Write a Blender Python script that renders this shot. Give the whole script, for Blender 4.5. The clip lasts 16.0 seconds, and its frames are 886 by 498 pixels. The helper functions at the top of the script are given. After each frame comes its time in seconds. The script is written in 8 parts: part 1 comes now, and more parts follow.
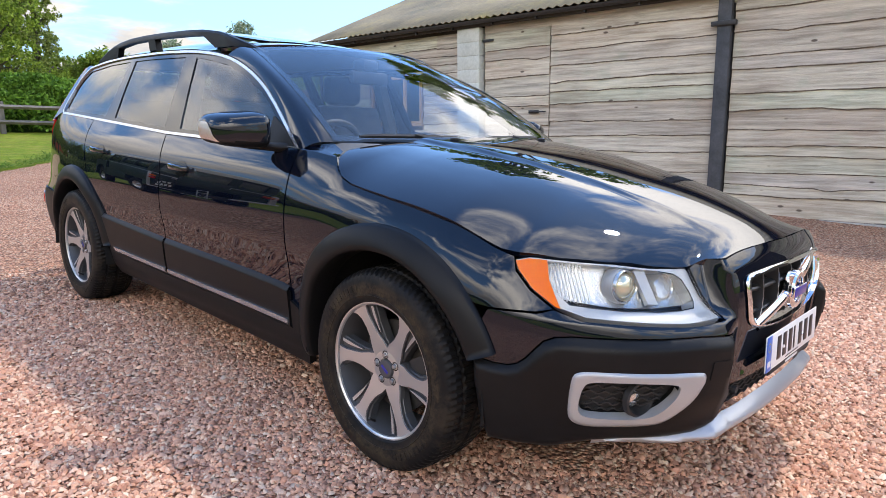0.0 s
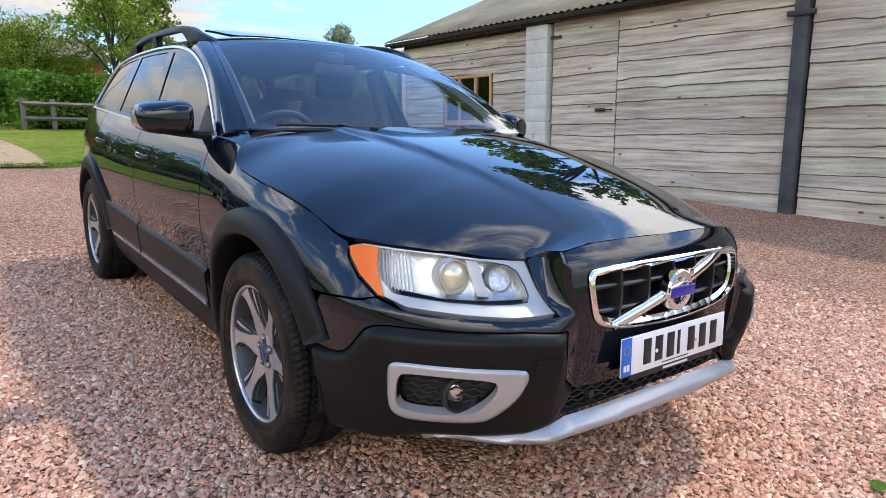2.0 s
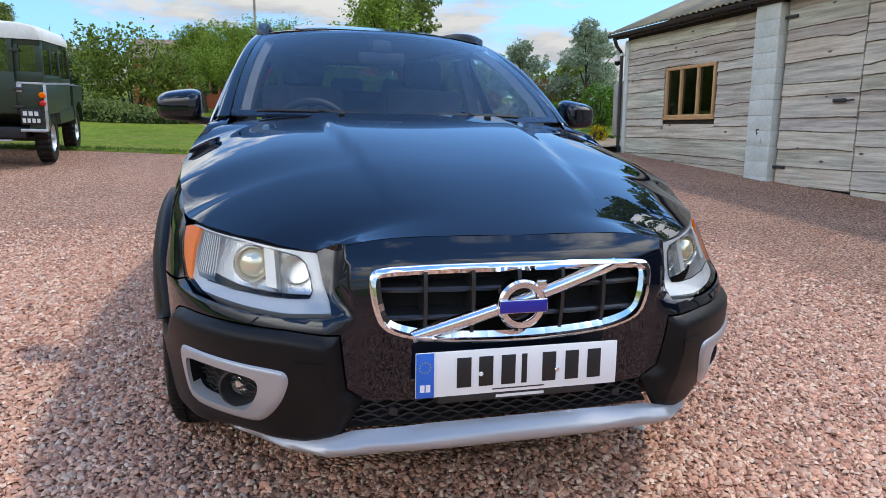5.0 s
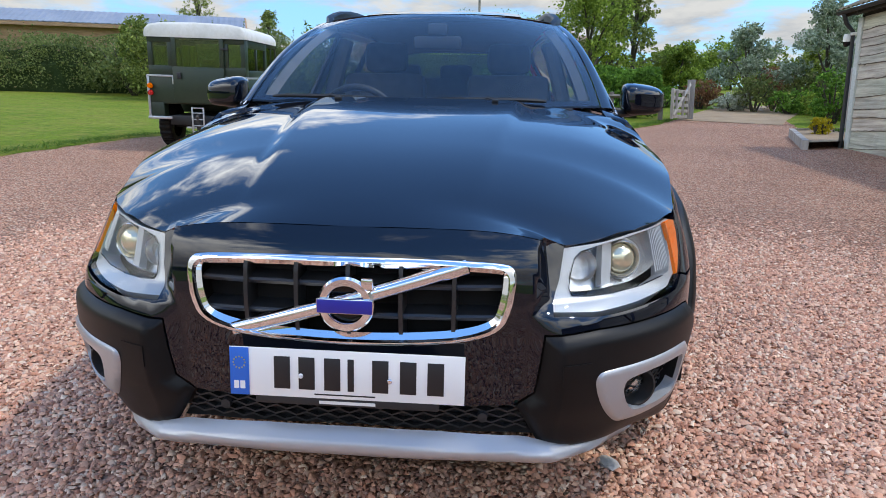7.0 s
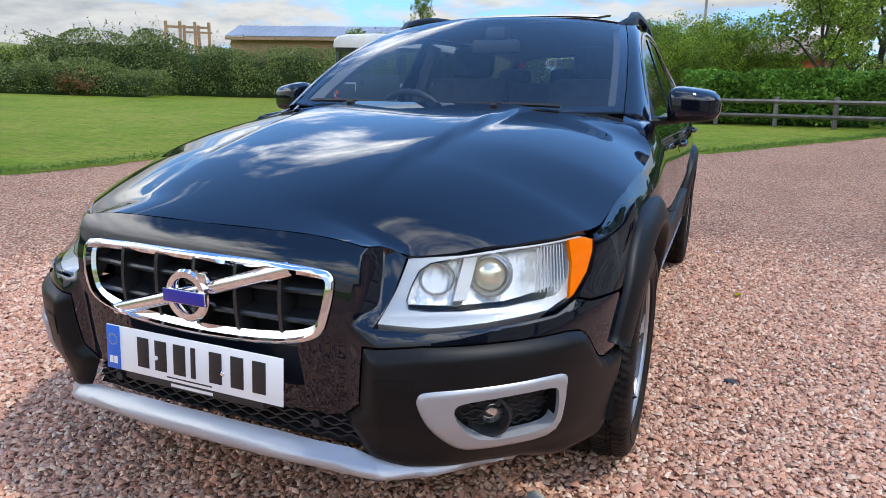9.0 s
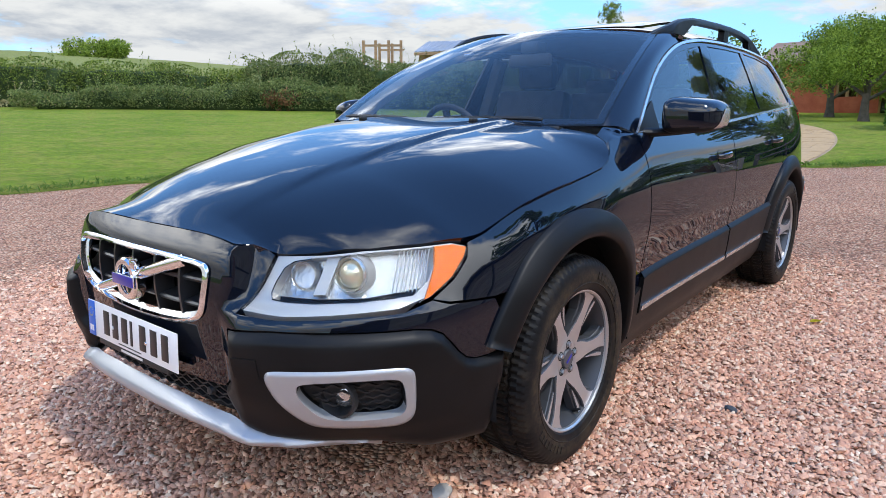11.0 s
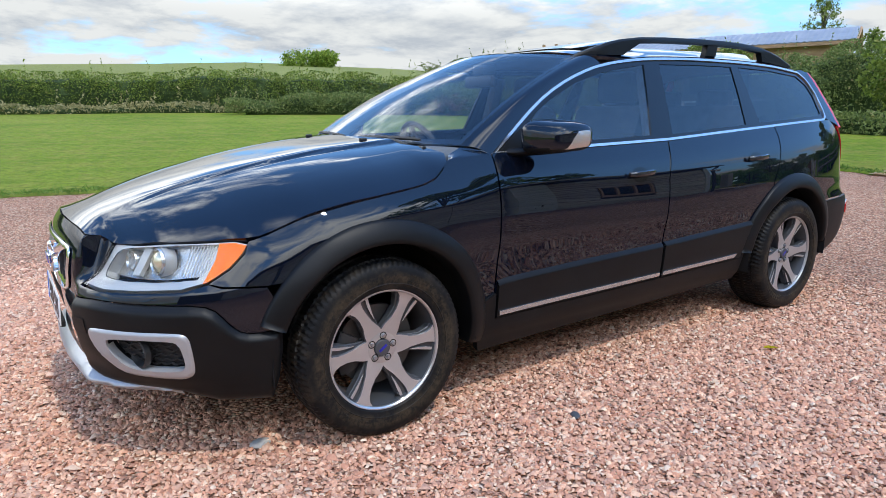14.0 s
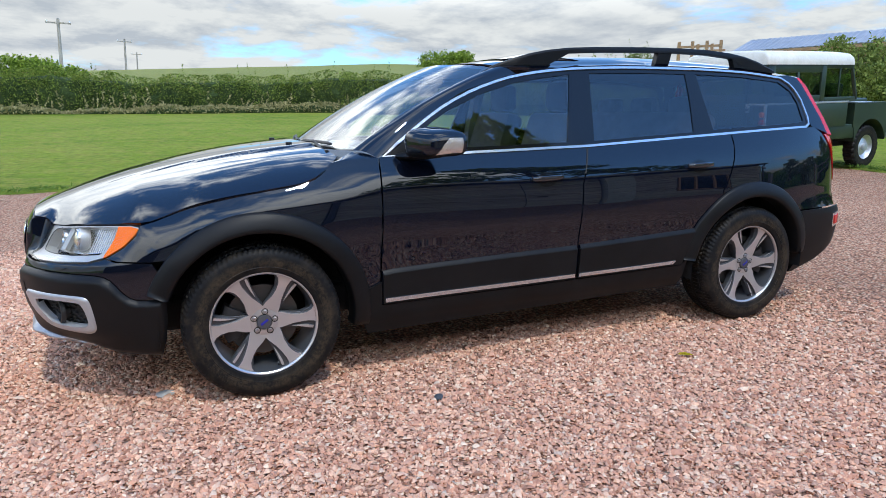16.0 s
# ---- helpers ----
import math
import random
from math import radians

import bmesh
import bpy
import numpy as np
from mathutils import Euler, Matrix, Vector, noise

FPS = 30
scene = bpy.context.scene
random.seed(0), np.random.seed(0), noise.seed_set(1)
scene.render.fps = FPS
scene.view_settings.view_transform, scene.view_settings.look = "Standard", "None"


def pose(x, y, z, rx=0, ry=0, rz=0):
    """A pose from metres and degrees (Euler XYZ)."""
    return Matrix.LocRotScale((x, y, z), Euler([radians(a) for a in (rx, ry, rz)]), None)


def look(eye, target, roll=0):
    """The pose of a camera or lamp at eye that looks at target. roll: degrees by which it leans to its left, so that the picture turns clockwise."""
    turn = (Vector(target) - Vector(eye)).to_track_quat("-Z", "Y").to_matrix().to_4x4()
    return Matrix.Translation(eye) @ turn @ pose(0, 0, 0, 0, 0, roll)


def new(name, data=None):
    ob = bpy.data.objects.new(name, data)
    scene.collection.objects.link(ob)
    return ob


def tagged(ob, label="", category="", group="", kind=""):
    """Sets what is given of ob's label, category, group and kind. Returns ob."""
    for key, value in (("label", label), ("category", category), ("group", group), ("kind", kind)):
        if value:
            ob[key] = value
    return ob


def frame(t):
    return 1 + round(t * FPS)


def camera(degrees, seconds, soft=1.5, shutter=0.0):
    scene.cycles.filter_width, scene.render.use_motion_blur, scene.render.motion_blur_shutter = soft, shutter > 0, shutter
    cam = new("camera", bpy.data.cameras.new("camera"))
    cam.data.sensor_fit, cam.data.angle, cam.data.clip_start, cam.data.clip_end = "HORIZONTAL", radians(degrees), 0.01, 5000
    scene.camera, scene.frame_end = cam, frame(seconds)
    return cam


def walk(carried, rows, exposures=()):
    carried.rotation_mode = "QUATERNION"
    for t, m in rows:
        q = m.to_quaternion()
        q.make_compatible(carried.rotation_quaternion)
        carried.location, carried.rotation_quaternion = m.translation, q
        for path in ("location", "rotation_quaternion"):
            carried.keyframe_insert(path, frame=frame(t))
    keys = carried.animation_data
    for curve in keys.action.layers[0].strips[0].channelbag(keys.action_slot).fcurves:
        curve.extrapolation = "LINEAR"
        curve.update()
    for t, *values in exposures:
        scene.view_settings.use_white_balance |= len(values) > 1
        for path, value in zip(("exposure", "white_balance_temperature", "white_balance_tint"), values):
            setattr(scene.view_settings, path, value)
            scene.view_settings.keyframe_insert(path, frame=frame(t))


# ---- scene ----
from mathutils.geometry import delaunay_2d_cdt

# the drive slopes: the car stands square on it, and SITE turns the car's frame upright
SITE = Vector((-0.0192, 0.0339, 0.9992)).rotation_difference(Vector((0, 0, 1))).to_matrix().to_4x4()
cam = camera(67.8, 16.0, 0.5)
PATH = [
    (0, (-2.277, -1.554, 1.164), (-0.839, -0.217, 0.784), 1.8),
    (0.5, (-2.171, -1.754, 1.19), (-0.762, -0.387, 0.81), 1.7),
    (1, (-2.021, -1.854, 1.189), (-0.63, -0.471, 0.798), 1.9),
    (1.5, (-1.824, -1.927, 1.156), (-0.53, -0.453, 0.765), 1.9),
    (2, (-1.699, -2.044, 1.14), (-0.497, -0.492, 0.753), 1.9),
    (2.5, (-1.553, -2.188, 1.157), (-0.451, -0.565, 0.768), 2.0),
    (3, (-1.366, -2.228, 1.144), (-0.339, -0.56, 0.743), 1.9),
    (3.5, (-1.133, -2.232, 1.125), (-0.202, -0.507, 0.727), 1.9),
    (4, (-0.97, -2.301, 1.121), (-0.156, -0.518, 0.726), 2.1),
    (4.2, (-0.904, -2.343, 1.125), (-0.151, -0.533, 0.727), 2.0),
    (6.3, (0.005, -2.425, 1.127), (0.088, -0.477, 0.683), 1.1),
    (6.5, (0.083, -2.415, 1.13), (0.099, -0.466, 0.685), 1.1),
    (7, (0.307, -2.313, 1.112), (0.16, -0.37, 0.658), 1.1),
    (7.5, (0.522, -2.254, 1.093), (0.239, -0.324, 0.648), 1.1),
    (8, (0.724, -2.268, 1.107), (0.259, -0.374, 0.663), 1.2),
    (8.5, (0.91, -2.199, 1.127), (0.283, -0.354, 0.675), 1.2),
    (8.7, (0.977, -2.146, 1.119), (0.301, -0.319, 0.668), 1.2),
    (10.8, (1.77, -1.859, 1.146), (0.561, -0.323, 0.723), -0.1),
    (11, (1.83, -1.817, 1.148), (0.594, -0.303, 0.723), -0.1),
    (11.5, (1.965, -1.729, 1.145), (0.676, -0.259, 0.721), -0.1),
    (12, (2.139, -1.664, 1.17), (0.784, -0.254, 0.75), -0.3),
    (12.5, (2.352, -1.532, 1.211), (0.929, -0.192, 0.789), -0.4),
    (13, (2.547, -1.371, 1.216), (1.056, -0.107, 0.792), -0.5),
    (13.5, (2.735, -1.247, 1.222), (1.173, -0.07, 0.805), -0.3),
    (14, (2.947, -1.134, 1.224), (1.329, -0.034, 0.809), -0.4),
    (14.5, (3.124, -0.982, 1.243), (1.475, 0.068, 0.824), -0.3),
    (15, (3.288, -0.747, 1.233), (1.588, 0.221, 0.818), -0.6),
    (15.5, (3.521, -0.527, 1.234), (1.76, 0.328, 0.829), -0.6),
    (16, (3.739, -0.323, 1.258), (1.928, 0.419, 0.844), -0.3),
]
walk(cam, [(t, SITE @ look(eye, target, roll)) for t, eye, target, roll in PATH], [(0.0, 1.42, 7150, 12), (1.5, 1.32, 7000, 12), (4.0, 1.06, 6600, 9), (6.5, 0.98, 6550, 8), (8.5, 1.06, 6500, 8), (11.0, 1.19, 6400, 8), (13.5, 1.19, 6400, 7), (16.0, 1.11, 6300, 6)])

# ---- light ----
SUN_AZ, SUN_EL = 2.0, 59.0           # degrees from +x towards +y, and above the horizon
sun_dir = Vector((math.cos(radians(SUN_AZ)) * math.cos(radians(SUN_EL)), math.sin(radians(SUN_AZ)) * math.cos(radians(SUN_EL)), math.sin(radians(SUN_EL))))
world = bpy.data.worlds.new("sky")
scene.world = world
world.use_nodes = True
wn, wl = world.node_tree.nodes, world.node_tree.links
wn.clear()


def wnode(kind, **values):
    n = wn.new(kind)
    for k, v in values.items():
        if k in n.inputs:
            n.inputs[k].default_value = v
    return n


def wmath(op, a, b=None, clamp=False):
    n = wn.new("ShaderNodeMath")
    n.operation, n.use_clamp = op, clamp
    for i, v in enumerate((a, b)):
        if v is None:
            continue
        if isinstance(v, (int, float)):
            n.inputs[i].default_value = v
        else:
            wl.new(v, n.inputs[i])
    return n.outputs[0]


def wrange(value, lo, hi, a, b, soft=True):
    n = wn.new("ShaderNodeMapRange")
    n.interpolation_type = 'SMOOTHSTEP' if soft else 'LINEAR'
    for k, v in zip(("From Min", "From Max", "To Min", "To Max"), (lo, hi, a, b)):
        n.inputs[k].default_value = v
    wl.new(value, n.inputs["Value"])
    return n.outputs[0]


sky = wn.new("ShaderNodeTexSky")
sky.sky_type = 'NISHITA'
sky.sun_disc = False
sky.sun_elevation = radians(SUN_EL)
sky.sun_rotation = radians(90 - SUN_AZ)
sky.air_density, sky.dust_density, sky.ozone_density = 1.0, 0.1, 1.6
clear = wnode("ShaderNodeBackground", Strength=0.2)
deep = wn.new("ShaderNodeMix")
deep.data_type, deep.blend_type = 'RGBA', 'MULTIPLY'
deep.inputs[0].default_value = 1.0
deep.inputs[7].default_value = (0.57, 0.79, 1.0, 1)      # clean air after rain
wl.new(sky.outputs[0], deep.inputs[6])
wl.new(deep.outputs[2], clear.inputs["Color"])
coord = wn.new("ShaderNodeTexCoord")
split = wn.new("ShaderNodeSeparateXYZ")
wl.new(coord.outputs["Generated"], split.inputs[0])
wl.new(wrange(split.outputs["Z"], 0.0, 0.4, 0.085, 0.19), clear.inputs["Strength"])      # no white haze along the horizon


# heaped clouds on a flat layer: the direction, spread towards the horizon
def cloud_layer(reach, shift, scale, detail, rough):
    lift = wmath('ADD', wmath('MAXIMUM', split.outputs["Z"], 0.0), 0.15)
    flat = wn.new("ShaderNodeCombineXYZ")
    wl.new(wmath('ADD', wmath('MULTIPLY', wmath('DIVIDE', split.outputs["X"], lift), reach), shift), flat.inputs[0])
    wl.new(wmath('MULTIPLY', wmath('DIVIDE', split.outputs["Y"], lift), reach), flat.inputs[1])
    flat.inputs[2].default_value = CLOUD_SEED
    n = wnode("ShaderNodeTexNoise", Scale=scale, Detail=detail, Roughness=rough, Distortion=0.15)
    wl.new(flat.outputs[0], n.inputs["Vector"])
    return n.outputs["Fac"]


CLOUD_SEED = 4.4
body = cloud_layer(1.0, 0.0, 0.62, 3.0, 0.5)            # banks and gaps
heap = cloud_layer(1.0, 0.0, 1.9, 9.0, 0.6)             # heaps in a bank
above = cloud_layer(0.955, 0.06, 1.9, 9.0, 0.6)         # the same, a little nearer the sun
mass = wmath('ADD', wmath('MULTIPLY', body, 0.55), wmath('MULTIPLY', heap, 0.45))
open_top = wrange(split.outputs["Z"], 0.10, 0.60, 0.07, -0.02)      # the cover breaks up overhead
open_far = wrange(split.outputs["Y"], -0.1, 0.7, 0.0, -0.075)          # and to the north
bank = wmath('ADD', wrange(split.outputs["X"], -0.8, -0.25, 0.05, 0.0), wrange(split.outputs["X"], 0.1, 0.5, 0.0, -0.02))      # a bank of cloud stands in the west, the east is clearer
amount = wrange(wmath('ADD', wmath('ADD', mass, bank), wmath('ADD', open_top, open_far)), 0.455, 0.55, 0.0, 1.0)
lit = wmath('ADD', wmath('MULTIPLY', wmath('SUBTRACT', heap, above), 2.6), 0.5, True)      # sunny tops, grey undersides
thick = wrange(mass, 0.50, 0.68, 1.0, 0.66)
tone = wn.new("ShaderNodeValToRGB")
for e, (p, c) in zip(tone.color_ramp.elements, ((0.12, (0.64, 0.68, 0.75, 1)), (0.66, (1.0, 1.0, 1.0, 1)))):
    e.position, e.color = p, c
wl.new(wmath('MULTIPLY', lit, thick), tone.inputs["Fac"])
cloud = wnode("ShaderNodeBackground", Strength=1.0)
# clouds brighten with height and towards the veiled sun
toward = wn.new("ShaderNodeVectorMath")
toward.operation = 'DOT_PRODUCT'
toward.inputs[1].default_value = sun_dir
wl.new(coord.outputs["Generated"], toward.inputs[0])
glow = wmath('MULTIPLY', wmath('POWER', wmath('MAXIMUM', toward.outputs["Value"], 0.0), 9.0), 0.3)
facing = wmath('MULTIPLY', wrange(split.outputs["X"], -0.7, -0.1, 0.55, 0.0), wrange(split.outputs["Z"], 0.15, 0.35, 0.0, 1.0))      # the bank in the west faces the sun
wl.new(wmath('ADD', wmath('ADD', wrange(split.outputs["Z"], 0.14, 0.55, 0.37, 1.95), facing), glow), cloud.inputs["Strength"])
wl.new(tone.outputs["Color"], cloud.inputs["Color"])
mixed = wn.new("ShaderNodeMixShader")
wl.new(amount, mixed.inputs["Fac"])
wl.new(clear.outputs[0], mixed.inputs[1])
wl.new(cloud.outputs[0], mixed.inputs[2])
wout = wn.new("ShaderNodeOutputWorld")
wl.new(mixed.outputs[0], wout.inputs["Surface"])

sun_light = bpy.data.lights.new("sun", 'SUN')
sun_light.energy, sun_light.angle, sun_light.color = 0.9, radians(2.6), (1.0, 0.95, 0.88)
sun = new("sun", sun_light)
sun.matrix_world = look(sun_dir * 60, (0, 0, 0))

# ---- materials ----
def shader(name, color=(0.5, 0.5, 0.5), rough=0.5, metal=0.0, **more):
    m = bpy.data.materials.new(name)
    m.use_nodes = True
    b = m.node_tree.nodes["Principled BSDF"]
    b.inputs["Base Color"].default_value = (*color, 1)
    b.inputs["Roughness"].default_value = rough
    b.inputs["Metallic"].default_value = metal
    for k, v in more.items():
        b.inputs[k.replace("_", " ")].default_value = v
    return m


def tree_of(m):
    t = m.node_tree
    return t.nodes, t.links, t.nodes["Principled BSDF"]


def noise_node(m, scale, detail=6.0, rough=0.6, stretch=None, coords="Object"):
    n, l, _ = tree_of(m)
    c = n.new("ShaderNodeTexCoord")
    t = n.new("ShaderNodeTexNoise")
    t.inputs["Scale"].default_value, t.inputs["Detail"].default_value, t.inputs["Roughness"].default_value = scale, detail, rough
    if stretch:
        s = n.new("ShaderNodeMapping")
        s.inputs["Scale"].default_value = stretch
        l.new(c.outputs[coords], s.inputs["Vector"])
        l.new(s.outputs[0], t.inputs["Vector"])
    else:
        l.new(c.outputs[coords], t.inputs["Vector"])
    return t.outputs["Fac"]


def ramp(m, fac, stops):
    n, l, _ = tree_of(m)
    r = n.new("ShaderNodeValToRGB")
    while len(r.color_ramp.elements) < len(stops):
        r.color_ramp.elements.new(0.5)
    for e, (p, c) in zip(r.color_ramp.elements, stops):
        e.position, e.color = p, (*c, 1)
    l.new(fac, r.inputs["Fac"])
    return r.outputs["Color"]


def blend(m, fac, a, b, mode='MIX'):
    n, l, _ = tree_of(m)
    x = n.new("ShaderNodeMix")
    x.data_type, x.blend_type = 'RGBA', mode
    for i, v in ((0, fac), (6, a), (7, b)):
        if isinstance(v, (int, float)):
            x.inputs[i].default_value = v
        elif isinstance(v, tuple):
            x.inputs[i].default_value = (*v, 1)
        else:
            l.new(v, x.inputs[i])
    return x.outputs[2]


def to_color(m, socket):
    n, l, b = tree_of(m)
    l.new(socket, b.inputs["Base Color"])


def to_rough(m, fac, lo, hi):
    n, l, b = tree_of(m)
    r = n.new("ShaderNodeMapRange")
    r.inputs["To Min"].default_value, r.inputs["To Max"].default_value = lo, hi
    l.new(fac, r.inputs["Value"])
    l.new(r.outputs[0], b.inputs["Roughness"])


def bump(m, fac, strength=0.3, dist=0.01):
    n, l, b = tree_of(m)
    k = n.new("ShaderNodeBump")
    k.inputs["Strength"].default_value, k.inputs["Distance"].default_value = strength, dist
    l.new(fac, k.inputs["Height"])
    last = b.inputs["Normal"]
    if last.is_linked:
        l.new(last.links[0].from_socket, k.inputs["Normal"])
    l.new(k.outputs[0], last)


def island(m):
    n, l, _ = tree_of(m)
    return n.new("ShaderNodeNewGeometry").outputs["Random Per Island"]


def mottled(name, stops, scale, rough=(0.62, 0.85), relief=0.2, dist=0.01, metal=0.0, fine=None, stretch=None):
    m = shader(name, metal=metal, Specular_IOR_Level=0.5 if metal or rough[0] < 0.6 else 0.2)
    a = noise_node(m, scale, stretch=stretch)
    col = ramp(m, a, stops)
    f = noise_node(m, fine or scale * 9, 8.0, 0.7, stretch)
    col = blend(m, 0.35, col, ramp(m, f, ((0.3, (0.35, 0.35, 0.35)), (0.7, (0.75, 0.75, 0.75)))), 'OVERLAY')
    to_color(m, col)
    to_rough(m, f, *rough)
    bump(m, f, relief, dist)
    return m


STONE_STOPS = ((0.0, (0.303, 0.159, 0.109)), (0.15, (0.57, 0.278, 0.179)), (0.4, (0.714, 0.385, 0.248)), (0.6, (0.508, 0.296, 0.208)), (0.78, (0.823, 0.497, 0.334)), (0.92, (0.666, 0.474, 0.346)), (1.0, (0.9, 0.675, 0.483)))
gravel_stone = shader("gravel_stone", rough=0.85, Specular_IOR_Level=0.2)
_c = ramp(gravel_stone, island(gravel_stone), STONE_STOPS)
_f = noise_node(gravel_stone, 160, 4.0)
to_color(gravel_stone, blend(gravel_stone, 0.3, _c, ramp(gravel_stone, _f, ((0.3, (0.3, 0.3, 0.3)), (0.7, (0.75, 0.75, 0.75)))), 'OVERLAY'))

gravel_bed = shader("gravel_bed", rough=0.9, Specular_IOR_Level=0.15)
_n, _l, _b = tree_of(gravel_bed)
_tc = _n.new("ShaderNodeTexCoord")
_v = _n.new("ShaderNodeTexVoronoi")
_v.inputs["Scale"].default_value = 58.0
_l.new(_tc.outputs["Object"], _v.inputs["Vector"])
_sep = _n.new("ShaderNodeSeparateColor")
_l.new(_v.outputs["Color"], _sep.inputs[0])
_c = ramp(gravel_bed, _sep.outputs[0], STONE_STOPS)
# shade in the gaps between stones, painted as dark rims round each cell
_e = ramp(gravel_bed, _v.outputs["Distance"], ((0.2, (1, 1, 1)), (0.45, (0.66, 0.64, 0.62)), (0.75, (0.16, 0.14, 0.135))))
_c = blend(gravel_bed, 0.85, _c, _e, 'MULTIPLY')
_p = noise_node(gravel_bed, 0.9, 5.0)
_c = blend(gravel_bed, 0.5, _c, ramp(gravel_bed, _p, ((0.35, (0.48, 0.47, 0.45)), (0.65, (0.68, 0.66, 0.63)))), 'OVERLAY')
to_color(gravel_bed, _c)
_inv = _n.new("ShaderNodeMath")
_inv.operation = 'SUBTRACT'
_inv.inputs[0].default_value = 1.0
_l.new(_v.outputs["Distance"], _inv.inputs[1])
bump(gravel_bed, _inv.outputs[0], 1.0, 0.022)

grass_ground = shader("grass_ground", rough=0.9, Specular_IOR_Level=0.1)
_a = noise_node(grass_ground, 0.35, 6.0)
_c = ramp(grass_ground, _a, ((0.3, (0.105, 0.160, 0.012)), (0.5, (0.15, 0.205, 0.018)), (0.7, (0.205, 0.225, 0.035))))
_c = blend(grass_ground, ramp(grass_ground, noise_node(grass_ground, 1.7, 7.0, 0.7), ((0.46, (0, 0, 0)), (0.66, (0.8, 0.8, 0.8)))), _c, (0.235, 0.215, 0.05))
_c = blend(grass_ground, ramp(grass_ground, noise_node(grass_ground, 4.2, 6.0, 0.75), ((0.50, (0, 0, 0)), (0.68, (0.7, 0.7, 0.7)))), _c, (0.075, 0.125, 0.012))
_gn, _gl, _ = tree_of(grass_ground)
_gc, _gs = _gn.new("ShaderNodeTexCoord"), _gn.new("ShaderNodeSeparateXYZ")
_gl.new(_gc.outputs["Object"], _gs.inputs[0])
_gm = _gn.new("ShaderNodeMapRange")          # the field beyond the hedge is drier
_gm.inputs["From Min"].default_value, _gm.inputs["From Max"].default_value = -35.0, -37.0
_gl.new(_gs.outputs["X"], _gm.inputs["Value"])
_c = blend(grass_ground, _gm.outputs[0], _c, (0.185, 0.195, 0.06))
_f = noise_node(grass_ground, 8.0, 11.0, 0.82)
to_color(grass_ground, blend(grass_ground, 0.7, _c, ramp(grass_ground, _f, ((0.3, (0.18, 0.18, 0.16)), (0.7, (0.84, 0.84, 0.76)))), 'OVERLAY'))
bump(grass_ground, _f, 0.8, 0.05)


def leafy(name, dark, light, dead=None):
    m = shader(name, rough=0.6, Specular_IOR_Level=0.15)
    i = island(m)
    stops = [(0.0, dark), (0.55, tuple((a + b) / 2 for a, b in zip(dark, light))), (0.95, light)]
    if dead:
        stops.append((1.0, dead))
    big_ = noise_node(m, 0.8, 3.0)
    c = blend(m, 0.5, ramp(m, i, stops), ramp(m, big_, ((0.35, (0.36, 0.36, 0.36)), (0.65, (0.66, 0.66, 0.62)))), 'OVERLAY')
    to_color(m, c)
    n, l, b = tree_of(m)
    b.inputs["Subsurface Weight"].default_value = 0.0
    tr = n.new("ShaderNodeBsdfTranslucent")
    l.new(c, tr.inputs["Color"])
    mx = n.new("ShaderNodeMixShader")
    mx.inputs[0].default_value = 0.35
    l.new(b.outputs[0], mx.inputs[1])
    l.new(tr.outputs[0], mx.inputs[2])
    l.new(mx.outputs[0], n["Material Output"].inputs["Surface"])
    return m


leaf_tree = leafy("leaf_tree", (0.075, 0.13, 0.014), (0.33, 0.43, 0.065))
leaf_olive = leafy("leaf_olive", (0.10, 0.14, 0.03), (0.33, 0.38, 0.10))
leaf_silver = leafy("leaf_silver", (0.15, 0.21, 0.11), (0.50, 0.56, 0.43))
leaf_hedge = leafy("leaf_hedge", (0.075, 0.115, 0.018), (0.26, 0.32, 0.06), (0.34, 0.27, 0.11))
leaf_laurel = leafy("leaf_laurel", (0.05, 0.12, 0.015), (0.20, 0.36, 0.05))
leaf_scrub = leafy("leaf_scrub", (0.09, 0.125, 0.035), (0.25, 0.295, 0.095), (0.36, 0.27, 0.14))
leaf_yellow = leafy("leaf_yellow", (0.30, 0.26, 0.01), (0.62, 0.52, 0.03))
leaf_red = leafy("leaf_red", (0.12, 0.06, 0.03), (0.33, 0.17, 0.09))
leaf_white = leafy("leaf_white", (0.25, 0.30, 0.20), (0.65, 0.66, 0.58))
straw = leafy("straw", (0.22, 0.205, 0.08), (0.50, 0.43, 0.22))
grass_blade = leafy("grass_blade", (0.07, 0.14, 0.02), (0.16, 0.25, 0.045), (0.28, 0.26, 0.10))
bark = mottled("bark", ((0.3, (0.045, 0.038, 0.03)), (0.7, (0.11, 0.095, 0.075))), 6, relief=0.6, dist=0.02)

barn_board = shader("barn_board", rough=0.85, Specular_IOR_Level=0.15)
_o = tree_of(barn_board)[0].new("ShaderNodeObjectInfo").outputs["Random"]
_c = ramp(barn_board, _o, ((0.0, (0.41, 0.375, 0.325)), (0.2, (0.55, 0.515, 0.43)), (0.4, (0.46, 0.42, 0.37)), (0.6, (0.45, 0.46, 0.37)), (0.8, (0.58, 0.52, 0.43)), (1.0, (0.49, 0.51, 0.41))))
_g = noise_node(barn_board, 14.0, 8.0, 0.7, (1.0, 0.09, 1.6))
_c = blend(barn_board, 0.55, _c, ramp(barn_board, _g, ((0.30, (0.10, 0.09, 0.08)), (0.5, (0.5, 0.5, 0.49)), (0.72, (0.80, 0.79, 0.76)))), 'OVERLAY')
_s = noise_node(barn_board, 0.9, 5.0, 0.6, (1.0, 0.5, 1.6))
_c = blend(barn_board, ramp(barn_board, _s, ((0.45, (0, 0, 0)), (0.7, (0.55, 0.55, 0.55)))), _c, (0.33, 0.25, 0.19))
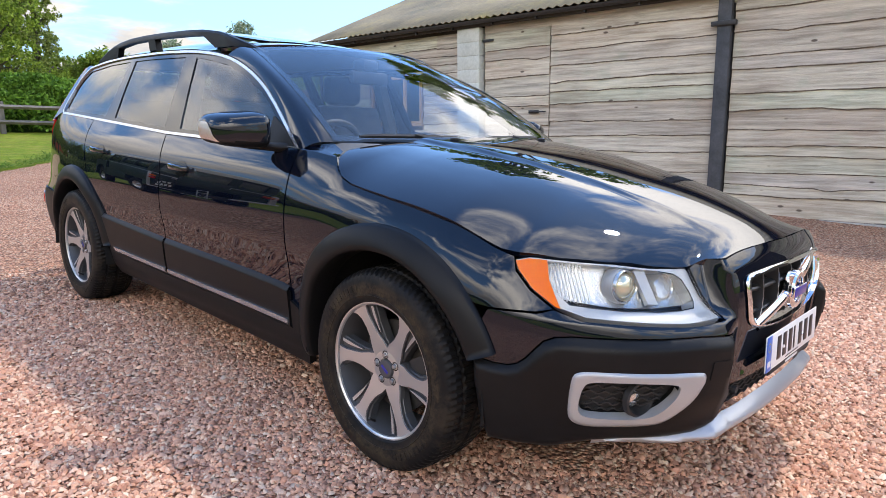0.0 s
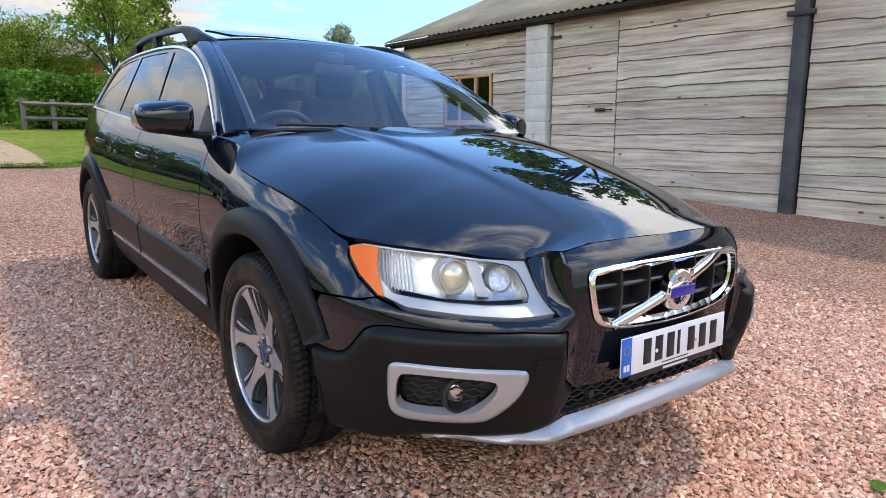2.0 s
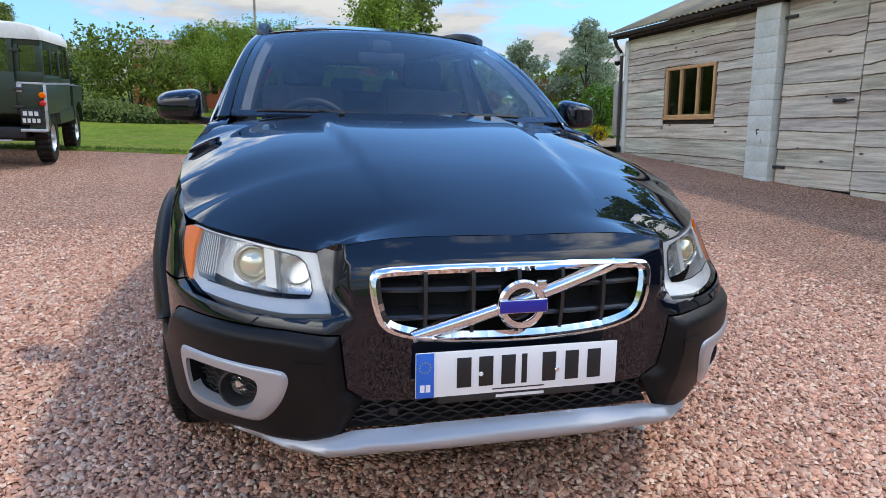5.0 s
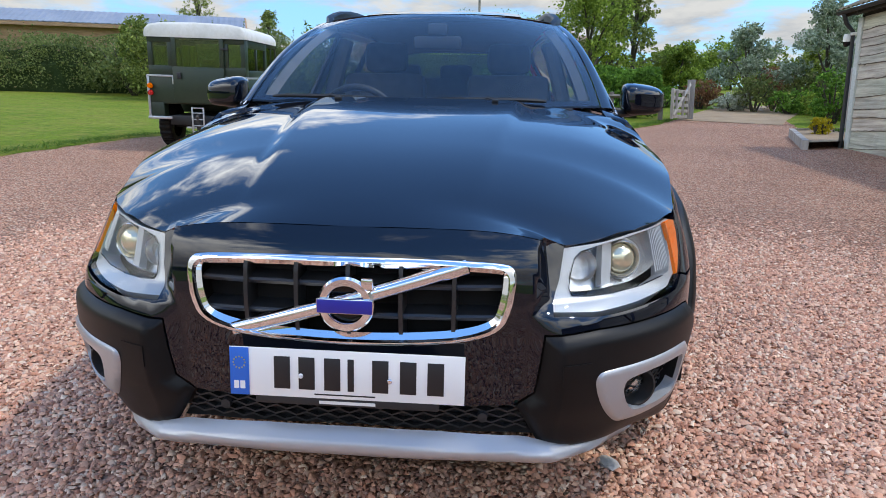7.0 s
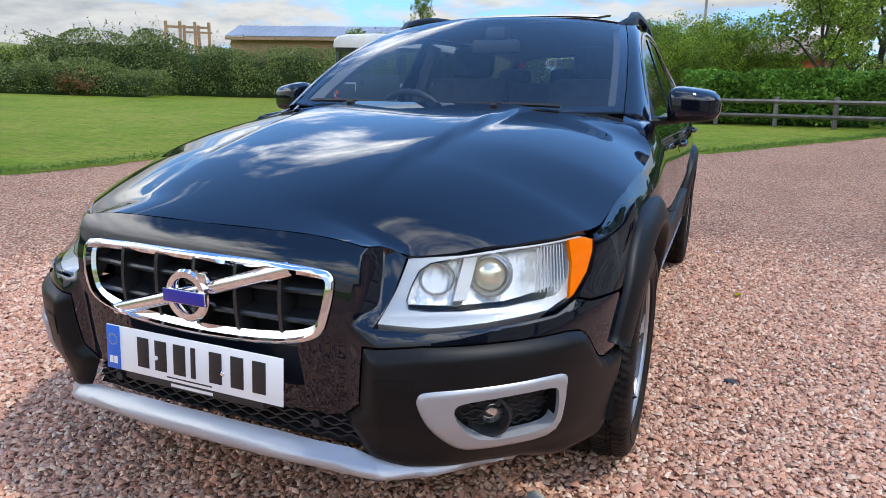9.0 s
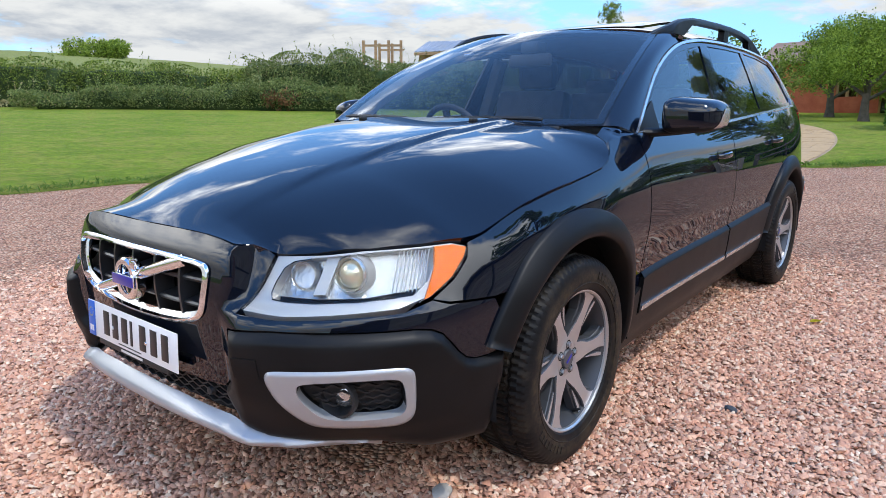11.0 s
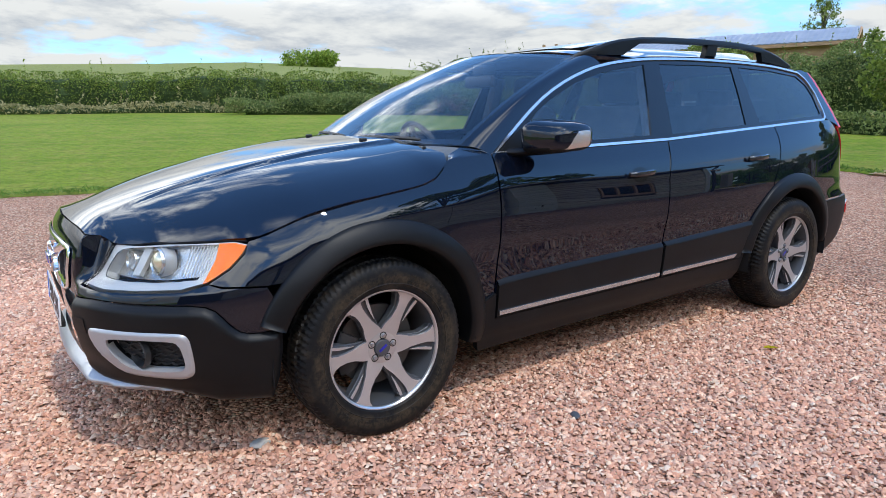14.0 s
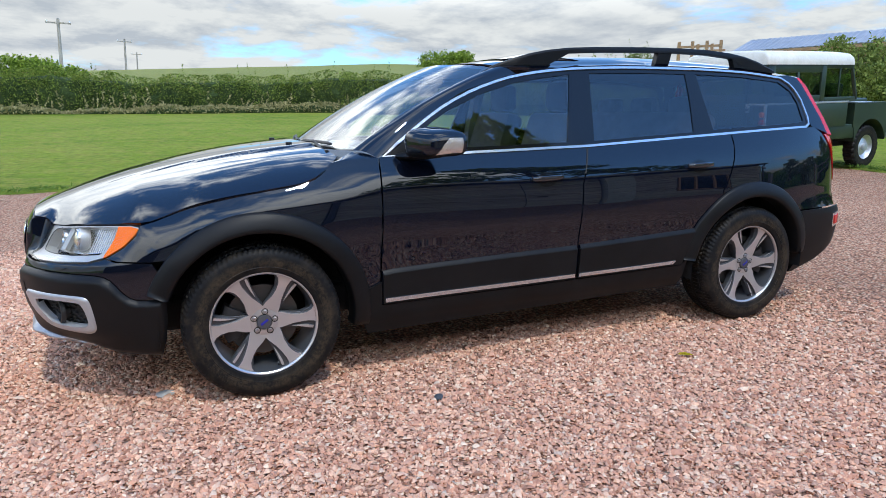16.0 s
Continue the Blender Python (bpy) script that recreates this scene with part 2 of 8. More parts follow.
_m = noise_node(barn_board, 2.2, 6.0, 0.65)
_c = blend(barn_board, ramp(barn_board, _m, ((0.56, (0, 0, 0)), (0.72, (0.5, 0.5, 0.5)))), _c, (0.34, 0.39, 0.30))
_n, _l, _b = tree_of(barn_board)
_k = _n.new("ShaderNodeTexVoronoi")
_k.inputs["Scale"].default_value = 3.9
_tk = _n.new("ShaderNodeTexCoord")
_mk = _n.new("ShaderNodeMapping")
_mk.inputs["Scale"].default_value = (1.0, 0.55, 1.3)
_l.new(_tk.outputs["Object"], _mk.inputs["Vector"])
_l.new(_mk.outputs[0], _k.inputs["Vector"])
_c = blend(barn_board, ramp(barn_board, _k.outputs["Distance"], ((0.06, (0.9, 0.9, 0.9)), (0.10, (0, 0, 0)))), _c, (0.09, 0.07, 0.055))
_w = noise_node(barn_board, 3.0, 5.0, 0.6, (1.0, 0.35, 7.0))
_c = blend(barn_board, 0.8, _c, ramp(barn_board, _w, ((0.3, (0.30, 0.30, 0.29)), (0.55, (0.52, 0.52, 0.52)), (0.75, (0.66, 0.65, 0.63)))), 'OVERLAY')
to_color(barn_board, _c)
bump(barn_board, _g, 0.8, 0.014)
bark_edge = mottled("bark_edge", ((0.3, (0.07, 0.058, 0.05)), (0.5, (0.16, 0.13, 0.105)), (0.7, (0.30, 0.27, 0.235))), 9, relief=0.4)
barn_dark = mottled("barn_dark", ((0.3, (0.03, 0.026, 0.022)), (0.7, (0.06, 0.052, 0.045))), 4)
post_paint = mottled("post_paint", ((0.3, (0.44, 0.47, 0.43)), (0.7, (0.56, 0.59, 0.54))), 3, relief=0.25, dist=0.004)
post_dark = mottled("post_dark", ((0.3, (0.045, 0.05, 0.055)), (0.7, (0.085, 0.09, 0.10))), 4)
black_iron = mottled("black_iron", ((0.3, (0.012, 0.012, 0.013)), (0.7, (0.03, 0.03, 0.03))), 20, (0.4, 0.6), 0.1, 0.002)
roof_sheet = mottled("roof_sheet", ((0.3, (0.19, 0.165, 0.12)), (0.55, (0.28, 0.235, 0.155)), (0.75, (0.38, 0.31, 0.14))), 1.1, (0.7, 0.9), 0.3)
oak_frame = mottled("oak_frame", ((0.3, (0.36, 0.20, 0.085)), (0.7, (0.54, 0.33, 0.15))), 5, (0.45, 0.65), 0.15, 0.003, stretch=(3, 3, 0.4))
fence_wood = mottled("fence_wood", ((0.3, (0.23, 0.205, 0.175)), (0.7, (0.40, 0.37, 0.33))), 4, relief=0.3, dist=0.004, stretch=(1, 1, 0.3))
fence_old = mottled("fence_old", ((0.3, (0.11, 0.095, 0.08)), (0.7, (0.20, 0.18, 0.155))), 4, relief=0.3, dist=0.004, stretch=(1, 1, 0.3))
brick_red = mottled("brick_red", ((0.3, (0.40, 0.095, 0.045)), (0.7, (0.54, 0.155, 0.075))), 2.5, relief=0.2)
roof_tile = mottled("roof_tile", ((0.3, (0.17, 0.11, 0.085)), (0.7, (0.27, 0.18, 0.13))), 3)
slab_stone = shader("slab_stone", rough=0.85)
_o = island(slab_stone)
_c = ramp(slab_stone, _o, ((0.0, (0.33, 0.205, 0.09)), (0.5, (0.395, 0.255, 0.118)), (1.0, (0.46, 0.31, 0.155))))
_f = noise_node(slab_stone, 9.0, 8.0)
to_color(slab_stone, blend(slab_stone, 0.4, _c, ramp(slab_stone, _f, ((0.3, (0.3, 0.3, 0.3)), (0.7, (0.7, 0.7, 0.7)))), 'OVERLAY'))
pale_gravel = mottled("pale_gravel", ((0.3, (0.28, 0.195, 0.115)), (0.7, (0.38, 0.28, 0.175))), 1.5, (0.85, 0.95), 0.6, 0.02, fine=45)
concrete = mottled("concrete", ((0.3, (0.32, 0.30, 0.27)), (0.7, (0.44, 0.42, 0.39))), 4, (0.8, 0.95))
timber_new = mottled("timber_new", ((0.3, (0.27, 0.165, 0.09)), (0.7, (0.40, 0.26, 0.15))), 2, stretch=(1, 1, 4))
slate_sheet = mottled("slate_sheet", ((0.3, (0.16, 0.18, 0.21)), (0.7, (0.24, 0.26, 0.30))), 0.6, (0.35, 0.6))

# the car
paint = shader("black_paint", (0.006, 0.0085, 0.016), 0.5, 0.0, Coat_Weight=1.0, Coat_Roughness=0.004, Coat_IOR=1.55, Specular_IOR_Level=0.0)
_f = noise_node(paint, 900.0, 2.0, 0.5)
to_color(paint, ramp(paint, _f, ((0.4, (0.0018, 0.0026, 0.0052)), (0.72, (0.0036, 0.0070, 0.0180)))))
cladding = shader("black_cladding", (0.012, 0.0122, 0.013), 0.5, 0.0, Specular_IOR_Level=0.2)
_f = noise_node(cladding, 420.0, 3.0, 0.6)
bump(cladding, _f, 0.12, 0.001)
_d = noise_node(cladding, 5.0, 6.0)
to_color(cladding, ramp(cladding, _d, ((0.3, (0.0045, 0.0046, 0.005)), (0.75, (0.009, 0.0092, 0.0097)))))
to_rough(cladding, _d, 0.36, 0.5)
chrome = shader("chrome", (0.82, 0.83, 0.85), 0.06, 1.0)
satin = shader("satin_silver", (0.40, 0.405, 0.415), 0.3, 0.35)
bump(satin, noise_node(satin, 60.0), 0.03, 0.001)
trim_line = shader("bright_trim", (0.60, 0.61, 0.63), 0.22, 0.85)
alloy = shader("machined_alloy", (0.54, 0.54, 0.54), 0.28, 0.75)
bump(alloy, noise_node(alloy, 220.0), 0.04, 0.0008)
alloy_dark = shader("grey_alloy", (0.085, 0.088, 0.095), 0.42, 0.4)
rubber = shader("tyre_rubber", (0.018, 0.018, 0.018), 0.5, 0.0, Specular_IOR_Level=0.14)
_d = noise_node(rubber, 11.0, 7.0, 0.7)
_k = ramp(rubber, _d, ((0.48, (0, 0, 0)), (0.68, (0.6, 0.6, 0.6))))
to_color(rubber, blend(rubber, _k, (0.0085, 0.0085, 0.009), (0.045, 0.035, 0.024)))
bump(rubber, noise_node(rubber, 90.0), 0.15, 0.002)
# brown dust dried on in a ring above the rim
_n, _l, _b = tree_of(rubber)
_tc, _sx, _ln, _rg = _n.new("ShaderNodeTexCoord"), _n.new("ShaderNodeVectorMath"), _n.new("ShaderNodeVectorMath"), _n.new("ShaderNodeValToRGB")
_sx.operation, _ln.operation = 'MULTIPLY', 'LENGTH'
_sx.inputs[1].default_value = (0, 1, 1)
_l.new(_tc.outputs["Object"], _sx.inputs[0])
_l.new(_sx.outputs[0], _ln.inputs[0])
_rg.color_ramp.elements[0].position, _rg.color_ramp.elements[1].position = 0.244, 0.262
_rg.color_ramp.elements[1].color = (0.55, 0.55, 0.55, 1)
for _p, _q in ((0.285, 0.6), (0.305, 0.0)):
    _rg.color_ramp.elements.new(_p).color = (_q, _q, _q, 1)
_rg.color_ramp.elements[0].color = (0, 0, 0, 1)
_l.new(_ln.outputs["Value"], _rg.inputs["Fac"])
_ring = blend(rubber, 1.0, _rg.outputs["Color"], ramp(rubber, noise_node(rubber, 38.0, 5.0, 0.75), ((0.42, (0, 0, 0)), (0.66, (1, 1, 1)))), 'MULTIPLY')
to_color(rubber, blend(rubber, _ring, _b.inputs["Base Color"].links[0].from_socket, (0.085, 0.062, 0.036)))
black_gloss = shader("black_gloss", (0.006, 0.006, 0.007), 0.06, 0.0, Specular_IOR_Level=0.35)
black_matt = shader("black_plastic", (0.016, 0.016, 0.017), 0.55)
bump(black_matt, noise_node(black_matt, 300.0), 0.1, 0.001)
grille_black = shader("grille_black", (0.022, 0.022, 0.023), 0.3)
# shade of the car's cavities, put into one near-black colour
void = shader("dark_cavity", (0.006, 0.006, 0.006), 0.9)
bolt_steel = shader("bolt_steel", (0.40, 0.40, 0.41), 0.35, 0.9)
steel = shader("brake_steel", (0.10, 0.095, 0.09), 0.5, 0.8)
bump(steel, noise_node(steel, 40.0), 0.1, 0.001)


def glassy(name, tint, reflect=0.04, rough=0.0):
    """Thin glass: it lets tinted light through and mirrors by the Fresnel law."""
    m = bpy.data.materials.new(name)
    m.use_nodes = True
    n, l = m.node_tree.nodes, m.node_tree.links
    n.clear()
    t = n.new("ShaderNodeBsdfTransparent")
    t.inputs["Color"].default_value = (*tint, 1)
    g = n.new("ShaderNodeBsdfGlossy")
    g.inputs["Roughness"].default_value = rough
    w = n.new("ShaderNodeLayerWeight")       # Schlick's law, the same from both sides of the pane
    w.inputs["Blend"].default_value = 0.5
    p = n.new("ShaderNodeMath")
    p.operation = 'POWER'
    p.inputs[1].default_value = 5.0
    f = n.new("ShaderNodeMapRange")
    f.inputs["To Min"].default_value, f.inputs["To Max"].default_value = reflect, 1.0
    l.new(w.outputs["Facing"], p.inputs[0])
    l.new(p.outputs[0], f.inputs["Value"])
    x = n.new("ShaderNodeMixShader")
    o = n.new("ShaderNodeOutputMaterial")
    l.new(f.outputs[0], x.inputs[0])
    l.new(t.outputs[0], x.inputs[1])
    l.new(g.outputs[0], x.inputs[2])
    l.new(x.outputs[0], o.inputs["Surface"])
    return m


glass_screen = glassy("windscreen_glass", (0.83, 0.87, 0.89), 0.085)
glass_side = glassy("side_glass", (0.72, 0.76, 0.78), 0.10)
glass_dark = glassy("privacy_glass", (0.36, 0.38, 0.40), 0.095)
glass_lamp = glassy("lamp_glass", (0.96, 0.97, 0.97), 0.035)
glass_truck = glassy("truck_glass", (0.66, 0.70, 0.69), 0.14)
glass_barn = glassy("barn_glass", (0.55, 0.56, 0.56), 0.10)
side_lens = shader("side_lens", (0.62, 0.58, 0.54), 0.15, 0.75)
bump(side_lens, noise_node(side_lens, 90.0, stretch=(1, 1, 4)), 0.4, 0.004)
handle_gloss = shader("handle_gloss", (0.012, 0.012, 0.014), 0.08, 0.0, Coat_Weight=1.0)
lens_orange = shader("orange_lens", (0.86, 0.165, 0.0), 0.3, 0.0, Specular_IOR_Level=0.06)
bump(lens_orange, noise_node(lens_orange, 70.0, stretch=(6, 1, 1)), 0.2, 0.002)
lens_red = shader("red_lens", (0.55, 0.012, 0.01), 0.15, 0.0, Coat_Weight=0.25)
lens_clear = shader("clear_lens", (0.60, 0.59, 0.57), 0.22, 0.85)
bump(lens_clear, noise_node(lens_clear, 45.0, stretch=(1, 1, 0.3)), 0.5, 0.01)
reflector = shader("lamp_reflector", (0.62, 0.61, 0.58), 0.18, 0.8)
lamp_grey = shader("lamp_housing", (0.46, 0.46, 0.45), 0.34, 0.35)
lens_warm = shader("projector_lens", (0.80, 0.72, 0.50), 0.10, 0.7)
seat_cloth = mottled("seat_cloth", ((0.3, (0.045, 0.046, 0.05)), (0.7, (0.08, 0.082, 0.088))), 20, (0.6, 0.8))
dash_plastic = mottled("dash_plastic", ((0.3, (0.10, 0.105, 0.11)), (0.7, (0.15, 0.155, 0.16))), 12, (0.5, 0.65))
pillar_grey = mottled("pillar_lining", ((0.3, (0.12, 0.12, 0.118)), (0.7, (0.155, 0.155, 0.15))), 10, (0.7, 0.9))
plate_white = shader("plate_white", (0.80, 0.80, 0.78), 0.35)
plate_blue = shader("plate_blue", (0.02, 0.13, 0.55), 0.35)
ink_black = shader("ink_black", (0.012, 0.012, 0.014), 0.4)
badge_blue = shader("badge_blue", (0.012, 0.016, 0.30), 0.3, 0.0, Coat_Weight=0.4)
white_paint = shader("white_paint", (0.72, 0.71, 0.66), 0.4)
lr_green = mottled("green_paint", ((0.3, (0.017, 0.030, 0.017)), (0.7, (0.029, 0.046, 0.025))), 2.0, (0.3, 0.5), 0.05, 0.004)
lr_cream = mottled("cream_paint", ((0.3, (0.60, 0.585, 0.51)), (0.7, (0.74, 0.72, 0.65))), 2.0, (0.4, 0.6), 0.05, 0.004)
galvanised = mottled("galvanised", ((0.3, (0.42, 0.43, 0.44)), (0.7, (0.58, 0.59, 0.60))), 8, (0.35, 0.5), 0.05, 0.002, metal=0.7)

# ---- building tools ----
rng = np.random.default_rng(7)


def mesh_ob(name, verts, faces, mat=None, parent=None, label="", smooth=False):
    me = bpy.data.meshes.new(name)
    me.from_pydata([tuple(map(float, v)) for v in verts], [], [tuple(map(int, f)) for f in faces])
    me.update()
    if smooth:
        me.polygons.foreach_set("use_smooth", [True] * len(me.polygons))
    if mat:
        for x in (mat if isinstance(mat, (list, tuple)) else (mat,)):
            me.materials.append(x)
    ob = new(name, me)
    if parent:
        ob.parent = parent
    if label:
        ob["label"] = label
    return ob


def part(name, bm, mat, parent=None, label="", smooth=True, angle=35):
    me = bpy.data.meshes.new(name)
    bmesh.ops.recalc_face_normals(bm, faces=bm.faces)
    if smooth:
        for e in bm.edges:
            if len(e.link_faces) == 2 and e.calc_face_angle(0) > radians(angle):
                e.smooth = False
        for f in bm.faces:
            f.smooth = True
    bm.to_mesh(me)
    bm.free()
    for x in (mat if isinstance(mat, (list, tuple)) else (mat,)):
        me.materials.append(x)
    ob = new(name, me)
    if parent:
        ob.parent = parent
    if label:
        ob["label"] = label
    return ob


def empty(name, m=None):
    e = new(name)
    e.empty_display_size = 0.2
    if m is not None:
        e.matrix_world = m
    return e


def add_box(bm, x0, x1, y0, y1, z0, z1, bevel=0.0, m=None, seg=2):
    r = bmesh.ops.create_cube(bm, size=1)
    t = Matrix.Translation(((x0 + x1) / 2, (y0 + y1) / 2, (z0 + z1) / 2)) @ Matrix.Diagonal((x1 - x0, y1 - y0, z1 - z0, 1))
    bmesh.ops.transform(bm, matrix=t, verts=r["verts"])
    vs = set(r["verts"])
    if bevel:
        es = {e for v in vs for e in v.link_edges}
        b = bmesh.ops.bevel(bm, geom=list(es), offset=bevel, segments=seg, profile=0.5, affect='EDGES')
        vs = {v for v in b["verts"]} | {v for v in vs if v.is_valid}
    if m is not None:
        bmesh.ops.transform(bm, matrix=m, verts=list({v for v in vs if v.is_valid}))
    return bm


def box(x0, x1, y0, y1, z0, z1, bevel=0.0, m=None, seg=2):
    return add_box(bmesh.new(), x0, x1, y0, y1, z0, z1, bevel, m, seg)


def add_tube(bm, pts, radius, seg=8, cap=True):
    """A tube along points; radius a number or one a point."""
    pts = [Vector(p) for p in pts]
    rad = radius if isinstance(radius, (list, tuple)) else [radius] * len(pts)
    rings = []
    up = None
    for i, p in enumerate(pts):
        d = (pts[min(i + 1, len(pts) - 1)] - pts[max(i - 1, 0)]).normalized()
        if up is None:
            up = Vector((0, 0, 1)) if abs(d.z) < 0.9 else Vector((1, 0, 0))
        s = d.cross(up).normalized()
        up = s.cross(d).normalized()
        rings.append([bm.verts.new(p + (s * math.cos(a) + up * math.sin(a)) * rad[i]) for a in (2 * math.pi * k / seg for k in range(seg))])
    for a, b in zip(rings, rings[1:]):
        for k in range(seg):
            bm.faces.new((a[k], a[(k + 1) % seg], b[(k + 1) % seg], b[k]))
    if cap:
        bm.faces.new(rings[0][::-1])
        bm.faces.new(rings[-1])
    return bm


def tube(pts, radius, seg=8, cap=True):
    return add_tube(bmesh.new(), pts, radius, seg, cap)


def lathe(profile, seg=64, axis='x', center=(0, 0, 0), closed=False):
    """Turns (radius, along) pairs round an axis."""
    bm = bmesh.new()
    rings = []
    for r, a in profile:
        ring = []
        for k in range(seg):
            t = 2 * math.pi * k / seg
            c, s = r * math.cos(t), r * math.sin(t)
            v = {'x': (a, c, s), 'y': (c, a, s), 'z': (c, s, a)}[axis]
            ring.append(bm.verts.new((v[0] + center[0], v[1] + center[1], v[2] + center[2])))
        rings.append(ring)
    pairs = list(zip(rings, rings[1:])) + ([(rings[-1], rings[0])] if closed else [])
    for a, b in pairs:
        for k in range(seg):
            bm.faces.new((a[k], a[(k + 1) % seg], b[(k + 1) % seg], b[k]))
    return bm


def inside(px, py, poly):
    px, py = np.asarray(px, float), np.asarray(py, float)
    r = np.zeros(px.shape, bool)
    n = len(poly)
    for i in range(n):
        x0, y0 = poly[i]
        x1, y1 = poly[(i + 1) % n]
        c = (y0 > py) != (y1 > py)
        with np.errstate(divide='ignore', invalid='ignore'):
            r ^= c & (px < (x1 - x0) * (py - y0) / (y1 - y0 + 1e-12) + x0)
    return r


def resample(poly, step, closed=True):
    out = []
    n = len(poly)
    for i in range(n if closed else n - 1):
        a, b = np.array(poly[i], float), np.array(poly[(i + 1) % n], float)
        k = max(1, int(math.ceil(np.linalg.norm(b - a) / step)))
        out += [tuple(a + (b - a) * j / k) for j in range(k)]
    if not closed:
        out.append(tuple(poly[-1]))
    return out


def edge_gap(px, py, loop):
    """Distance of points from a closed loop."""
    best = np.full(px.shape, 1e9)
    for i in range(len(loop)):
        x0, y0 = loop[i]
        x1, y1 = loop[(i + 1) % len(loop)]
        dx, dy = x1 - x0, y1 - y0
        t = np.clip(((px - x0) * dx + (py - y0) * dy) / (dx * dx + dy * dy + 1e-15), 0, 1)
        best = np.minimum(best, np.hypot(px - x0 - t * dx, py - y0 - t * dy))
    return best


def fill(loops, step, pts=None):
    """Triangles over the first loop less the other loops: 2D points, faces, and the loops as indices."""
    loops = [resample(l, step) for l in loops]
    verts, edges, rims = [], [], []
    for l in loops:
        o = len(verts)
        verts += l
        edges += [(o + i, o + (i + 1) % len(l)) for i in range(len(l))]
        rims.append(list(range(o, o + len(l))))
    outer = np.array(loops[0])
    if pts is None:
        lo, hi = outer.min(0), outer.max(0)
        gx, gy = np.meshgrid(np.arange(lo[0], hi[0], step), np.arange(lo[1], hi[1], step))
        pts = np.stack([gx.ravel(), gy.ravel()], 1)
    ok = inside(pts[:, 0], pts[:, 1], loops[0]) & (edge_gap(pts[:, 0], pts[:, 1], loops[0]) > 0.45 * step)
    for l in loops[1:]:
        ok &= ~inside(pts[:, 0], pts[:, 1], l) & (edge_gap(pts[:, 0], pts[:, 1], l) > 0.45 * step)
    verts = verts + [tuple(p) for p in pts[ok]]
    vo, eo, fo, origin, *_ = delaunay_2d_cdt([Vector(v) for v in verts], edges, [], 0, 1e-7)
    back = {o: i for i, os in enumerate(origin) for o in os}
    V = np.array([tuple(v) for v in vo])
    F = np.array([f for f in fo if len(f) == 3])
    c = V[F].mean(1)
    keep = inside(c[:, 0], c[:, 1], loops[0])
    for l in loops[1:]:
        keep &= ~inside(c[:, 0], c[:, 1], l)
    return V, F[keep], [[back[i] for i in r] for r in rims]


# ---- the ground ----
def ground_z(x, y):
    x, y = np.asarray(x, float), np.asarray(y, float)
    r = np.hypot(x, y)
    z = -0.0192 * x + 0.0339 * y + 0.04 * np.maximum(0, r - 4)
    z = z - 0.42 * np.clip((x + 10) / 3, 0, 1) * np.clip((7 - x) / 3, 0, 1) * np.clip((y - 19) / 9, 0, 1)
    west = np.clip(-(x + 34) / 60.0, 0, 3)
    return z - 0.04 * np.maximum(0, r - 60) - (0.0339 * y - 0.0192 * x) * np.clip((r - 60) / 200, 0, 1) + (6.4 * np.clip(west, 0, 1) + 1.1 * np.clip(west - 1, 0, 2)) * (0.62 + 0.38 * np.clip((y + 18) / 50, 0, 1))


DRIVE = [(-7.0, -16), (-7.0, -6), (-6.95, -2.3), (-7.25, -1.0), (-7.1, 0.8), (-6.95, 2.2), (-6.5, 3.6), (-6.4, 6.0), (-6.2, 8.0), (-6.0, 9.2), (-5.3, 9.95), (-3.5, 9.95), (-2.1, 9.7), (-0.4, 9.4), (0.3, 9.7), (0.95, 10.4), (2.3, 12.3), (4.5, 15.3), (5.3, 17.0), (6.4, 19.4), (7.4, 21.5), (9.4, 25), (12.4, 25), (10.2, 20.5), (8.3, 16.9), (7.3, 13.4), (7.1, 10.5), (7.3, 4), (7.3, -16)]
_r = np.random.default_rng(3)
DRIVE = [(x + _r.uniform(-0.05, 0.05), y + _r.uniform(-0.05, 0.05)) for x, y in resample(DRIVE, 0.3)]


def ground_ring():
    pts = []
    for r in np.concatenate([np.arange(6, 40, 1.0), np.geomspace(41, 900, 40)]):
        n = int(np.clip(2 * math.pi * r / max(1.0, r * 0.06), 60, 110))
        a = np.arange(n) / n * 2 * math.pi + r
        pts.append(np.stack([r * np.cos(a), r * np.sin(a)], 1))
    rim = [(900 * math.cos(t), 900 * math.sin(t)) for t in np.arange(0, 2 * math.pi, 0.06)]
    loops = [rim, DRIVE]
    verts, edges = [], []
    for l in loops:
        o = len(verts)
        verts += l
        edges += [(o + i, o + (i + 1) % len(l)) for i in range(len(l))]
    P = np.concatenate(pts)
    P = P[(~inside(P[:, 0], P[:, 1], DRIVE)) & (np.hypot(P[:, 0], P[:, 1]) < 890)]
    vo, eo, fo, *_ = delaunay_2d_cdt([Vector(v) for v in verts + [tuple(p) for p in P]], edges, [], 0, 1e-7)
    V = np.array([tuple(v) for v in vo])
    F = np.array([f for f in fo if len(f) == 3])
    c = V[F].mean(1)
    F = F[~inside(c[:, 0], c[:, 1], DRIVE)]
    z = ground_z(V[:, 0], V[:, 1]) + np.where(edge_gap(V[:, 0], V[:, 1], DRIVE) < 0.01, 0.003, 0.025)
    return np.column_stack([V, z]), F


